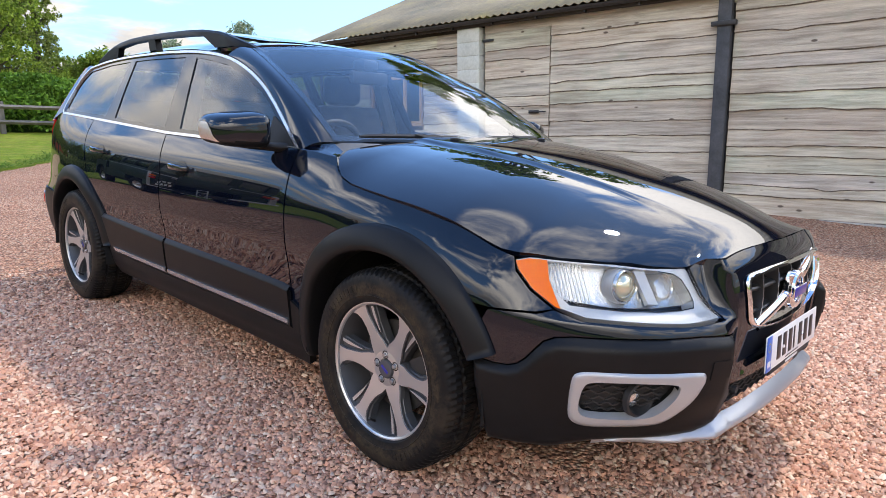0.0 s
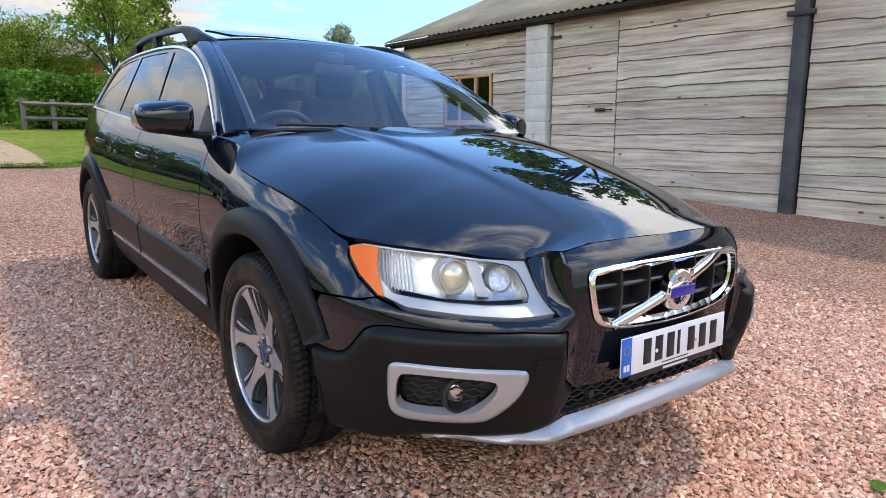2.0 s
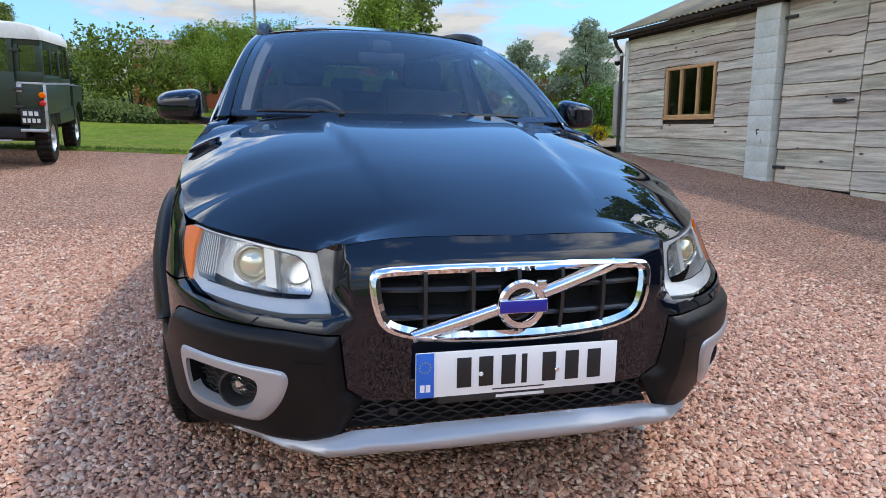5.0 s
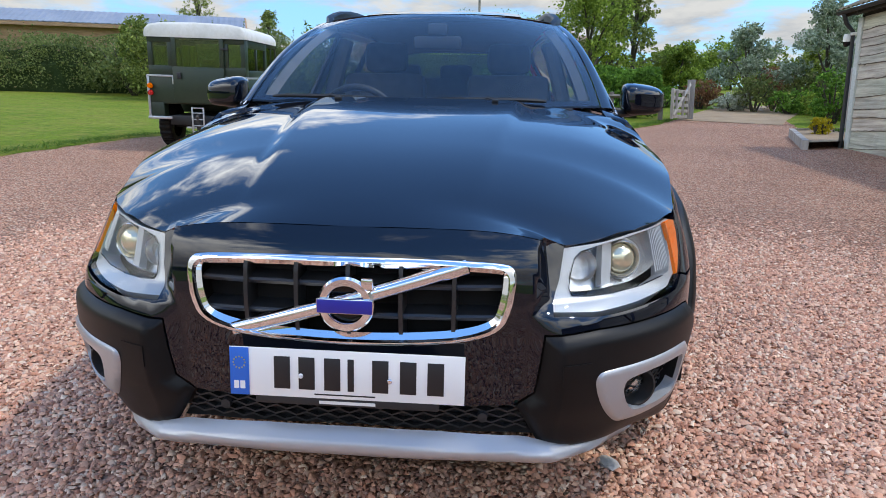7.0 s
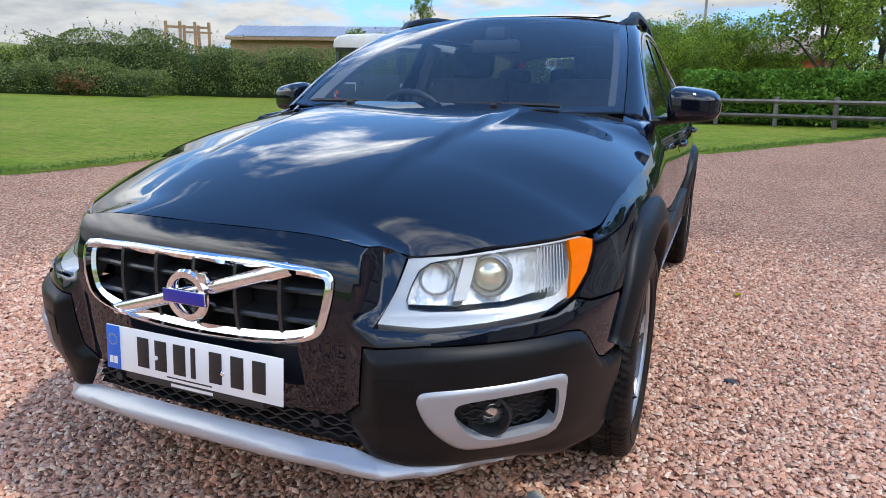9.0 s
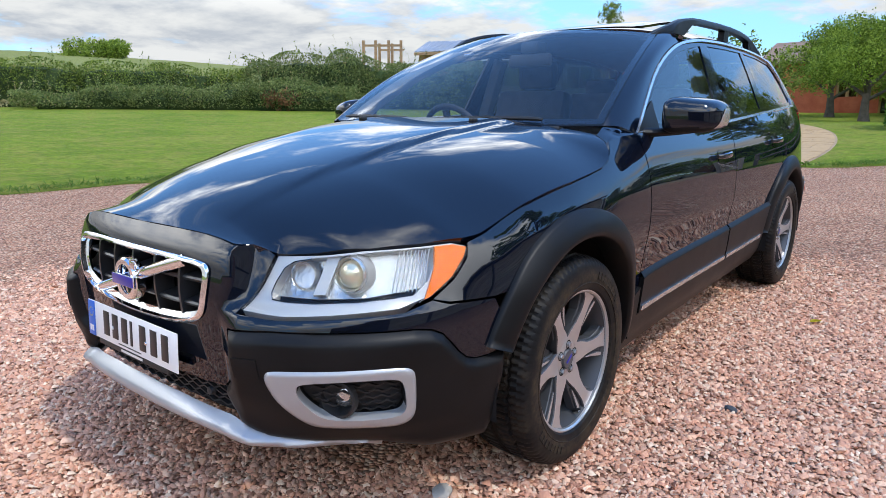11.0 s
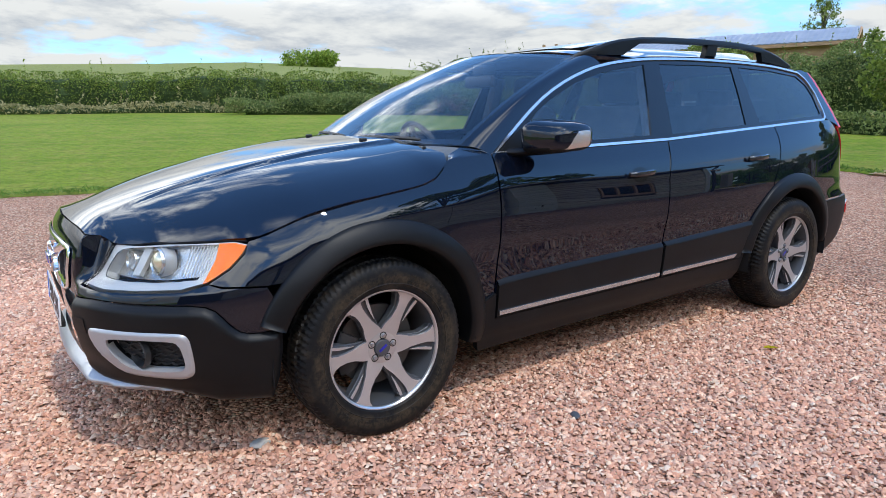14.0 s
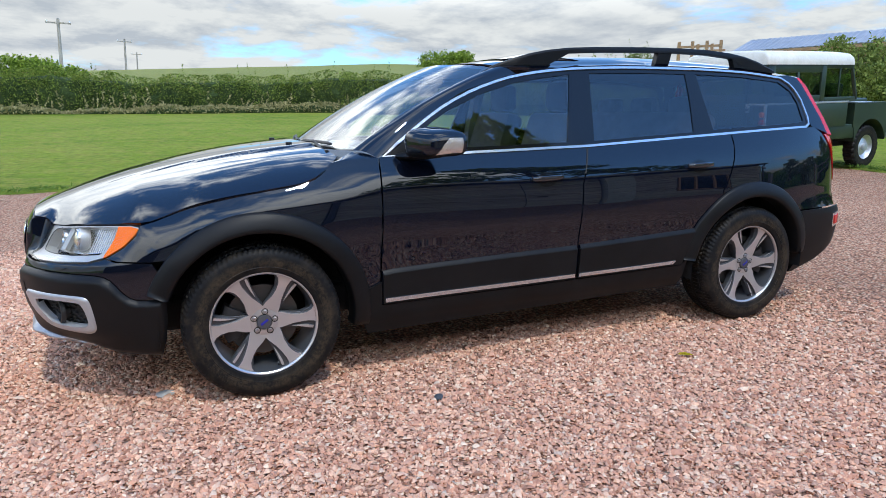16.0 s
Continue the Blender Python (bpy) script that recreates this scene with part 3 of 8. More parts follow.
v, f = ground_ring()
ground = tagged(mesh_ob("ground", v, f, grass_ground, smooth=True), "mown green lawn and rough grass around the drive", "lawn", kind="structure")
def widened(poly, d):
    c = np.array(poly)
    a, b = c - np.roll(c, 1, 0), np.roll(c, -1, 0) - c
    t = a / np.linalg.norm(a, axis=1)[:, None] + b / np.linalg.norm(b, axis=1)[:, None]
    t /= np.linalg.norm(t, axis=1)[:, None]
    x, y = c[:, 0], c[:, 1]
    turn = np.sign((x * np.roll(y, -1) - np.roll(x, -1) * y).sum())
    return [tuple(p) for p in c + np.stack([t[:, 1], -t[:, 0]], 1) * d * turn]


V, F, _ = fill([widened(DRIVE, 0.35)[::2]], 0.5)
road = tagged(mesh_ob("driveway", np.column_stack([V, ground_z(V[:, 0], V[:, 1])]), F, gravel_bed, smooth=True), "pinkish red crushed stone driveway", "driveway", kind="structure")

# ---- the barn ----
BARN = Matrix.Translation((6.72, 4.7, 0)) @ Matrix.Rotation(math.atan2(0.03, 1.0), 4, 'Z')   # local y runs along the wall, x into the barn


def barn_floor(u):
    p = BARN @ Vector((0, u, 0))
    return float(ground_z(p.x, p.y))


def rough_board(u0, u1, zlo, zhi, thick, seed, parent, proud=0.0, name="board"):
    """A waney-edged board: its lower edge wanders, and it leans out over the board below."""
    g = np.random.default_rng(seed)
    n = max(4, int((u1 - u0) / 0.09))
    us = np.linspace(u0, u1, n + 1)
    ph = g.uniform(0, 6.28, 4)
    a1, a2, a3 = g.uniform(0.003, 0.014), g.uniform(0.002, 0.008), g.uniform(0.001, 0.004)
    f1, f2 = g.uniform(0.9, 1.9), g.uniform(2.6, 4.4)
    wave = a1 * np.sin(us * f1 + ph[0]) + a2 * np.sin(us * f2 + ph[1]) + a3 * np.sin(us * 9.5 + ph[2]) + 0.0022 * g.standard_normal(n + 1)
    wave += g.uniform(-0.012, 0.012) * (us - u0) / (u1 - u0)
    if g.random() < 0.4:
        k = g.uniform(u0, u1)
        wave -= g.uniform(0.01, 0.035) * np.exp(-((us - k) / 0.12) ** 2)
    low = zlo + wave - 0.022
    hi = np.full(n + 1, zhi + 0.02)
    rows = [(-thick * 0.25 - proud, hi), (-thick - proud, low + 0.013), (-thick * 0.9 - proud, low + 0.004), (-thick * 0.55 - proud, low), (0.0, low + 0.004), (0.0, hi)]
    verts = []
    for off, zz in rows:
        for i, u in enumerate(us):
            verts.append((off + (0.002 * g.standard_normal() if off < -0.01 else 0), u, zz[i]))
    m = n + 1
    faces, mats = [], []
    for r in range(len(rows)):
        q = (r + 1) % len(rows)
        for i in range(n):
            faces.append((r * m + i, r * m + i + 1, q * m + i + 1, q * m + i))
            mats.append(1 if r in (1, 2) else 0)
    faces.append(tuple(r * m for r in range(len(rows)))[::-1])
    faces.append(tuple(r * m + n for r in range(len(rows))))
    mats += [0, 0]
    ob = mesh_ob(name, verts, faces, (barn_board, bark_edge), parent)
    ob.data.polygons.foreach_set("material_index", mats)
    ob.location = (0, 0, 0)
    return ob


def boards(parent, u0, u1, z0, z1, seed, holes=(), proud=0.0, slope=0.0):
    g = np.random.default_rng(seed)
    z, k = z0, 0
    while z < z1 - 0.05:
        hgt = g.uniform(0.12, 0.31)
        top = min(z + hgt, z1)
        if z1 - top < 0.1:
            top = z1
        spans = [(u0, u1)]
        for a, b, c, d in holes:
            if top > c + 0.03 and z < d - 0.03:
                spans = [s for p, q in spans for s in ((p, min(q, a)), (max(p, b), q)) if s[1] - s[0] > 0.04]
        for p, q in spans:
            cuts = [p, q]
            if q - p > 2.0 and g.random() < 0.4 and slope == 0:
                cuts = [p, g.uniform(p + 0.5, q - 0.5), q]
            for a, b in zip(cuts, cuts[1:]):
                rough_board(a, b - 0.004, z, top, g.uniform(0.022, 0.034), seed * 100 + k, parent, proud)
                k += 1
        z = top


barn = tagged(empty("barn", BARN), "weathered grey timber barn with waney-edged boards and a corrugated roof", "barn")
EAVE = 2.86
U_END, U_START = 5.36, -14.0
DEPTH = 8.0
shell = bmesh.new()
add_box(shell, 0.004, 0.16, U_START, 2.60, -0.6, EAVE - 0.03)
add_box(shell, 0.004, 0.16, 3.97, U_END, -0.6, EAVE - 0.03)
add_box(shell, 0.004, 0.16, 2.60, 3.97, -0.6, 1.22)
add_box(shell, 0.004, 0.16, 2.60, 3.97, 2.12, EAVE - 0.03)
add_box(shell, 0.16, DEPTH, U_END - 0.16, U_END, -0.6, EAVE - 0.03)
add_box(shell, DEPTH, DEPTH + 0.16, U_START, U_END, -0.6, EAVE - 0.03)
add_box(shell, 0.16, DEPTH, U_START, U_START + 0.16, -0.6, EAVE - 0.03)
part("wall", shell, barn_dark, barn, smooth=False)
gable = bmesh.new()
vs = [gable.verts.new(p) for p in ((0.0, U_END, EAVE - 0.05), (DEPTH + 0.16, U_END, EAVE - 0.05), (4.0, U_END, EAVE + 1.75))]
gable.faces.new(vs)
bmesh.ops.extrude_face_region(gable, geom=gable.faces[:])
bmesh.ops.translate(gable, vec=(0, -0.05, 0), verts=gable.verts[3:])
part("gable", gable, barn_board, barn, smooth=False)


def corrugated(y0, y1, x0, z0, x1, z1, thick=0.008):
    """Roof sheets whose waves run up the slope."""
    n = int((y1 - y0) / 0.0365)
    ys = np.linspace(y0, y1, n + 1)
    w = 0.018 * np.cos(np.arange(n + 1) * math.pi / 2)
    ln = math.hypot(x1 - x0, z1 - z0)
    nx, nz = -(z1 - z0) / ln, (x1 - x0) / ln
    verts, faces = [], []
    rows = 5
    for t in range(rows):
        k = t / (rows - 1)
        for y, h in zip(ys, w):
            verts.append((x0 + (x1 - x0) * k + nx * h, y, z0 + (z1 - z0) * k + nz * h))
    for t in range(rows):
        k = t / (rows - 1)
        for y, h in zip(ys, w):
            verts.append((x0 + (x1 - x0) * k + nx * (h - thick), y, z0 + (z1 - z0) * k + nz * (h - thick)))
    m, o = n + 1, rows * (n + 1)
    for t in range(rows - 1):
        for i in range(n):
            a = t * m + i
            faces.append((a, a + 1, a + m + 1, a + m))
            faces.append((o + a, o + a + m, o + a + m + 1, o + a + 1))
    for i in range(n):
        faces.append((i, o + i, o + i + 1, i + 1))
    return verts, faces


v, f = corrugated(U_START - 0.2, U_END + 0.27, -0.32, EAVE + 0.06, 4.0, EAVE + 1.86)
mesh_ob("roof", v, f, roof_sheet, barn, "grey corrugated roof sheet with moss", smooth=True)
v, f = corrugated(U_START - 0.2, U_END + 0.27, 8.5, EAVE + 0.06, 4.0, EAVE + 1.86)
mesh_ob("roof", v, f, roof_sheet, barn, smooth=True)
part("fascia", box(-0.20, -0.165, U_START, U_END + 0.2, EAVE - 0.06, EAVE + 0.05, 0.004), barn_dark, barn)
part("soffit", box(-0.165, 0.0, U_START, U_END + 0.2, EAVE - 0.03, EAVE + 0.0), barn_dark, barn)
gut = bmesh.new()
prof = [(-0.055 * math.cos(a), -0.055 * math.sin(a)) for a in np.linspace(0, math.pi, 9)]
ring0 = [gut.verts.new((-0.258 + a, U_START, EAVE + 0.03 + b)) for a, b in prof] + [gut.verts.new((-0.258 + a * 0.88, U_START, EAVE + 0.03 + b * 0.88)) for a, b in prof[::-1]]
ring1 = [gut.verts.new((p.co.x, U_END + 0.28, p.co.z)) for p in ring0]
for i in range(len(ring0)):
    j = (i + 1) % len(ring0)
    gut.faces.new((ring0[i], ring0[j], ring1[j], ring1[i]))
gut.faces.new(ring0[:])
gut.faces.new(ring1[::-1])
gutter = part("gutter", gut, black_iron, barn, "black half-round gutter")
for k in range(22):
    part("bracket", box(-0.25, -0.165, U_END - 0.3 - k * 0.85 - 0.012, U_END - 0.3 - k * 0.85 + 0.012, EAVE - 0.06, EAVE - 0.03), black_iron, gutter)
part("rain_pipe", tube([(-0.26, U_END + 0.1, EAVE - 0.02), (-0.20, U_END + 0.1, EAVE - 0.18), (-0.07, U_END + 0.1, EAVE - 0.32), (-0.07, U_END + 0.1, 0.35)], 0.036, 10), black_iron, barn, "black rain water pipe at the corner")
boards(barn, 1.62, U_END - 0.10, 0.30, EAVE - 0.11, 11, holes=((2.56, 4.01, 1.18, 2.16),))
part("corner_board", box(-0.05, 0.0, U_END - 0.10, U_END + 0.02, 0.2, EAVE - 0.1, 0.004), post_paint, barn, "pale grey painted corner post")
part("rail", box(-0.045, 0.0, U_START, 1.1, EAVE - 0.16, EAVE - 0.04, 0.006), barn_board, barn)

pier = tagged(empty("pier", BARN), "pale grey-green painted block pier beside the barn door", "pier")
for k in range(12):
    part("block", box(-0.16, 0.0, 1.13, 1.61, 0.10 + k * 0.225, 0.10 + k * 0.225 + 0.223, 0.004), post_paint, pier)
part("hook", tube([(-0.16, 1.36, 1.02), (-0.20, 1.36, 1.02), (-0.21, 1.36, 0.98), (-0.20, 1.36, 0.95), (-0.18, 1.36, 0.96)], 0.007, 6), black_iron, pier, "iron hook")
part("socket_box", box(-0.175, -0.16, 1.30, 1.37, 0.82, 0.90, 0.004), post_paint, pier)

window = tagged(empty("window_1", BARN), "oak-framed three-light casement window in the barn wall", "window", kind="structure")
for a, b, c, d in ((2.60, 3.97, 1.22, 1.275), (2.60, 3.97, 2.065, 2.12), (2.60, 2.655, 1.275, 2.065), (3.915, 3.97, 1.275, 2.065), (3.02, 3.075, 1.275, 2.065), (3.49, 3.545, 1.275, 2.065)):
    part("window_frame", box(-0.03, 0.06, a, b, c, d, 0.006), oak_frame, window)
for a, b in ((2.655, 3.02), (3.075, 3.49), (3.545, 3.915)):
    part("pane", box(0.012, 0.018, a, b, 1.275, 2.065), glass_barn, window)
part("window_sill", box(-0.07, 0.0, 2.57, 4.0, 1.185, 1.22, 0.006), oak_frame, window)


def barn_door(name, u0, u1, z0, z1, seed, label):
    d = tagged(empty(name, BARN), label, "barn door")
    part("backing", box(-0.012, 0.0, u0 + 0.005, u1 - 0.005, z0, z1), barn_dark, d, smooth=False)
    boards(d, u0 + 0.008, u1 - 0.008, z0, z1, seed, proud=0.03, slope=1)
    return d


small_door = barn_door("small_barn_door", -0.20, 1.10, 0.24, 2.73, 21, "weathered grey board door hung on strap hinges")
for z in (0.48, 2.58):
    part("hinge", box(-0.085, -0.06, 0.90, 1.12, z - 0.02, z + 0.02, 0.004), black_iron, small_door, "black strap hinge")
latch = part("latch", box(-0.10, -0.062, -0.02, 0.16, 1.37, 1.42, 0.006), black_iron, small_door, "black iron sliding latch")
part("bolt", tube([(-0.105, -0.17, 1.395), (-0.105, 0.14, 1.395)], 0.011, 8), black_iron, latch)
barn_door("large_barn_door", -2.76, -0.20, 0.10, 2.75, 22, "large weathered grey waney-board barn door")
barn_door("large_barn_door", -5.6, -2.96, 0.02, 2.75, 23, "large weathered grey waney-board barn door")
barn_door("large_barn_door", -8.4, -5.8, -0.08, 2.75, 24, "large weathered grey waney-board barn door")
for u in (-2.86, -5.7):
    p = tagged(empty("door_post", BARN), "dark painted steel post between the barn doors", "post")
    part("post", box(-0.13, 0.0, u - 0.085, u + 0.085, -0.15, EAVE - 0.1, 0.006), post_dark, p)
    for z in (2.45,):
        part("hinge", box(-0.16, -0.10, u - 0.16, u + 0.16, z - 0.03, z + 0.03, 0.006), black_iron, p, "black hinge plate")
for u0, u1 in ((-8.4, -5.8), (-5.6, -2.96), (-2.76, 1.1)):
    bm = box(-0.10, 0.02, u0, u1, barn_floor(u0) - 0.1, barn_floor(u0) + 0.045, 0.006)
    tagged(part("threshold", bm, concrete, None), "worn concrete sill under the barn doors", "sill", kind="structure").matrix_world = BARN
cctv = tagged(empty("security_camera", BARN), "white and black dome security camera on the barn corner", "security camera")
part("bracket", box(-0.12, 0.0, U_END + 0.02, U_END + 0.10, 2.48, 2.53, 0.01), white_paint, cctv)
part("housing", lathe([(0.0, 2.52), (0.05, 2.51), (0.065, 2.46), (0.065, 2.38)], 20, 'z', (-0.13, U_END + 0.16, 0)), white_paint, cctv)
part("dome", lathe([(0.065, 2.38), (0.055, 2.33), (0.03, 2.30), (0.0, 2.295)], 20, 'z', (-0.13, U_END + 0.16, 0)), black_gloss, cctv)

# ---- the car: its surfaces, in its own frame (x to its left, y to its rear, z up, the front axle over the origin) ----
def pchip(xs, ys):
    xs, ys = np.asarray(xs, float), np.asarray(ys, float)
    h = np.diff(xs)
    d = np.diff(ys, axis=0) / (h if ys.ndim == 1 else h[:, None])
    m = np.zeros_like(ys)
    a, b = d[:-1], d[1:]
    w = (h[:-1] if ys.ndim == 1 else h[:-1, None]), (h[1:] if ys.ndim == 1 else h[1:, None])
    same = a * b > 0
    with np.errstate(divide='ignore', invalid='ignore'):
        hm = (3 * (w[0] + w[1])) / ((2 * w[1] + w[0]) / a + (w[1] + 2 * w[0]) / b)
    m[1:-1] = np.where(same, hm, 0)
    m[0], m[-1] = d[0], d[-1]

    def f(x):
        x = np.clip(x, xs[0], xs[-1])
        i = np.clip(np.searchsorted(xs, x, side='right') - 1, 0, len(xs) - 2)
        t = (x - xs[i]) / h[i]
        hh = h[i]
        if ys.ndim > 1:
            t, hh = t[..., None], hh[..., None]
        return (1 + 2 * t) * (1 - t) ** 2 * ys[i] + t * (1 - t) ** 2 * hh * m[i] + t * t * (3 - 2 * t) * ys[i + 1] + t * t * (t - 1) * hh * m[i + 1]
    return f


def spline(xs, ys):
    xs, ys = np.asarray(xs, float), np.asarray(ys, float)
    n = len(xs)
    h = np.diff(xs)
    A, r = np.eye(n), np.zeros(n)
    for i in range(1, n - 1):
        A[i, i - 1], A[i, i], A[i, i + 1] = h[i - 1], 2 * (h[i - 1] + h[i]), h[i]
        r[i] = 6 * ((ys[i + 1] - ys[i]) / h[i] - (ys[i] - ys[i - 1]) / h[i - 1])
    M = np.linalg.solve(A, r)

    def f(x):
        x = np.asarray(x, float)
        i = np.clip(np.searchsorted(xs, x, side='right') - 1, 0, n - 2)
        a, b = (xs[i + 1] - x) / h[i], (x - xs[i]) / h[i]
        return a * ys[i] + b * ys[i + 1] + ((a ** 3 - a) * M[i] + (b ** 3 - b) * M[i + 1]) * h[i] ** 2 / 6
    return f


# the widest outline seen from above, from the nose round the left side to the tail
PLAN = [(0.0, -1.0), (0.2, -0.994), (0.40, -0.968), (0.55, -0.912), (0.68, -0.815), (0.78, -0.695), (0.845, -0.56), (0.885, -0.40), (0.905, -0.2), (0.911, 0.0), (0.907, 0.3), (0.897, 0.6), (0.894, 1.2), (0.894, 1.8), (0.894, 2.4), (0.89, 2.8), (0.876, 3.2), (0.85, 3.45), (0.80, 3.63), (0.68, 3.75), (0.45, 3.82), (0.0, 3.85)]
_full = [(-x, y) for x, y in PLAN[3:0:-1]] + PLAN + [(-x, y) for x, y in PLAN[-2:-5:-1]]
_len = np.concatenate([[0], np.cumsum([math.dist(a, b) for a, b in zip(_full, _full[1:])])])
_len -= _len[3]
plan_x, plan_y = spline(_len, [p[0] for p in _full]), spline(_len, [p[1] for p in _full])
S_MAX = _len[3 + len(PLAN) - 1]
_tab = np.linspace(0, S_MAX, 4001)
_tx, _ty = plan_x(_tab), plan_y(_tab)


def s_of_x(x):
    k = np.argmax(_ty > 0)
    return float(np.interp(x, _tx[:k], _tab[:k]))


def s_of_y(y):
    k = np.argmax(_tx)
    a, b = np.argmax(_tx > 0.4), len(_tx) - np.argmax(_tx[::-1] > 0.6)
    return float(np.interp(y, _ty[a:b], _tab[a:b]))


ROWS_Z = [0.20, 0.26, 0.31, 0.36, 0.45, 0.55, 0.60, 0.64, 0.67, 0.72, 0.78, 0.84, 0.90, 0.96, 1.02, 1.08, 1.16]
INSET = [
    (0.0, (0.07, 0.05, 0.04, 0.05, 0.045, 0.035, 0.028, 0.022, 0.02, 0.022, 0.036, 0.075, 0.12, 0.16, 0.2, 0.24, 0.3)),
    (s_of_x(0.392), (0.07, 0.05, 0.04, 0.05, 0.04, 0.03, 0.026, 0.022, 0.022, 0.028, 0.046, 0.085, 0.13, 0.17, 0.2, 0.24, 0.3)),
    (s_of_x(0.462), (0.08, 0.05, 0.03, 0.035, 0.012, 0.0, 0.0, 0.012, 0.057, 0.085, 0.109, 0.135, 0.17, 0.2, 0.22, 0.25, 0.3)),
    (s_of_x(0.56), (0.10, 0.07, 0.05, 0.04, 0.012, 0.0, 0.0, 0.012, 0.06, 0.085, 0.112, 0.14, 0.17, 0.2, 0.22, 0.25, 0.3)),
    (s_of_x(0.69), (0.12, 0.09, 0.07, 0.042, 0.016, 0.0, 0.002, 0.012, 0.05, 0.075, 0.10, 0.13, 0.16, 0.19, 0.21, 0.24, 0.3)),
    (s_of_y(-0.58), (0.08, 0.06, 0.045, 0.03, 0.015, 0.003, 0.004, 0.008, 0.022, 0.045, 0.072, 0.10, 0.14, 0.17, 0.2, 0.24, 0.3)),
    (s_of_y(-0.40), (0.05, 0.04, 0.03, 0.025, 0.012, 0.003, 0.002, 0.003, 0.006, 0.019, 0.043, 0.080, 0.125, 0.17, 0.20, 0.24, 0.3)),
    (s_of_y(-0.18), (0.06, 0.05, 0.04, 0.03, 0.02, 0.01, 0.005, 0.002, 0.001, 0.005, 0.014, 0.036, 0.076, 0.12, 0.16, 0.21, 0.28)),
    (s_of_y(0.05), (0.06, 0.05, 0.04, 0.03, 0.02, 0.01, 0.005, 0.002, 0.0, 0.0, 0.004, 0.014, 0.040, 0.085, 0.13, 0.18, 0.25)),
    (s_of_y(0.32), (0.08, 0.065, 0.05, 0.04, 0.03, 0.018, 0.01, 0.006, 0.003, 0.0, 0.001, 0.006, 0.022, 0.052, 0.088, 0.13, 0.18)),
    (s_of_y(0.60), (0.09, 0.07, 0.05, 0.042, 0.032, 0.022, 0.016, 0.010, 0.005, 0.0, 0.0, 0.005, 0.016, 0.034, 0.064, 0.105, 0.16)),
    (s_of_y(1.5), (0.10, 0.08, 0.055, 0.044, 0.03, 0.022, 0.018, 0.012, 0.006, 0.0, 0.001, 0.007, 0.018, 0.035, 0.064, 0.098, 0.145)),
    (s_of_y(2.4), (0.10, 0.08, 0.055, 0.044, 0.03, 0.022, 0.017, 0.011, 0.006, 0.001, 0.001, 0.006, 0.014, 0.028, 0.052, 0.090, 0.142)),
    (s_of_y(2.85), (0.09, 0.07, 0.05, 0.04, 0.025, 0.015, 0.010, 0.006, 0.002, 0.0, 0.002, 0.008, 0.016, 0.028, 0.05, 0.082, 0.132)),
    (s_of_y(3.35), (0.10, 0.07, 0.045, 0.03, 0.012, 0.002, 0.0, 0.004, 0.01, 0.018, 0.022, 0.028, 0.034, 0.042, 0.056, 0.08, 0.12)),
    (s_of_y(3.62), (0.12, 0.08, 0.05, 0.03, 0.01, 0.0, 0.0, 0.01, 0.025, 0.04, 0.045, 0.05, 0.055, 0.062, 0.072, 0.09, 0.13)),
    (S_MAX, (0.14, 0.10, 0.06, 0.03, 0.01, 0.0, 0.0, 0.02, 0.05, 0.07, 0.075, 0.08, 0.09, 0.10, 0.115, 0.13, 0.17)),
]
_rows = [pchip(ROWS_Z, q) for _, q in INSET]
_inset_s = np.array([s for s, _ in INSET])


def side_point(s, z, off=0.0):
    """A point of the lower body: s along the outline (negative on the car's right), z its height, off proud of the skin."""
    s, z = np.asarray(s, float), np.asarray(z, float)
    sign, a = np.where(s < 0, -1.0, 1.0), np.clip(np.abs(s), 0, S_MAX)
    e = 1e-4
    dx, dy = plan_x(a + e) - plan_x(a - e), plan_y(a + e) - plan_y(a - e)
    ln = np.hypot(dx, dy)
    nx, ny = dy / ln, -dx / ln
    stack = np.stack([r(z) for r in _rows], 0)
    s1, s2 = _inset_s[1], _inset_s[2]
    lean = s1 + 0.045 * np.clip((z - 0.62) / 0.21, 0, 1)      # the inner crease leans outwards to the bonnet
    u = np.where(a < lean, a * s1 / lean, np.where(a < s2, s1 + (a - lean) * (s2 - s1) / (s2 - lean), a))
    i = np.clip(np.searchsorted(_inset_s, u, side='right') - 1, 0, len(_inset_s) - 2)
    t = (u - _inset_s[i]) / (_inset_s[i + 1] - _inset_s[i])
    h = _inset_s[1:] - _inset_s[:-1]

    def take(k):
        return np.take_along_axis(stack, np.clip(k, 0, len(_inset_s) - 1)[None, ...], 0)[0]

    def slope(k):
        lo, hi = np.clip(k - 1, 0, len(_inset_s) - 1), np.clip(k + 1, 0, len(_inset_s) - 1)
        return (take(hi) - take(lo)) / (_inset_s[hi] - _inset_s[lo])
    cut = (take(i + 1) - take(i)) / h[i]          # the nose steps in along two creases
    m0 = np.where((i == 1) | (i == 2), cut, slope(i) * 0.8)
    m1 = np.where((i == 0) | (i == 1), cut, slope(i + 1) * 0.8)
    m0 = np.where(i == 0, 0, m0)
    hh = h[i]
    d = (1 + 2 * t) * (1 - t) ** 2 * take(i) + t * (1 - t) ** 2 * hh * m0 + t * t * (3 - 2 * t) * take(i + 1) + t * t * (t - 1) * hh * m1
    d = d - off
    return np.stack([sign * (plan_x(a) - nx * d), plan_y(a) - ny * d, z], -1)


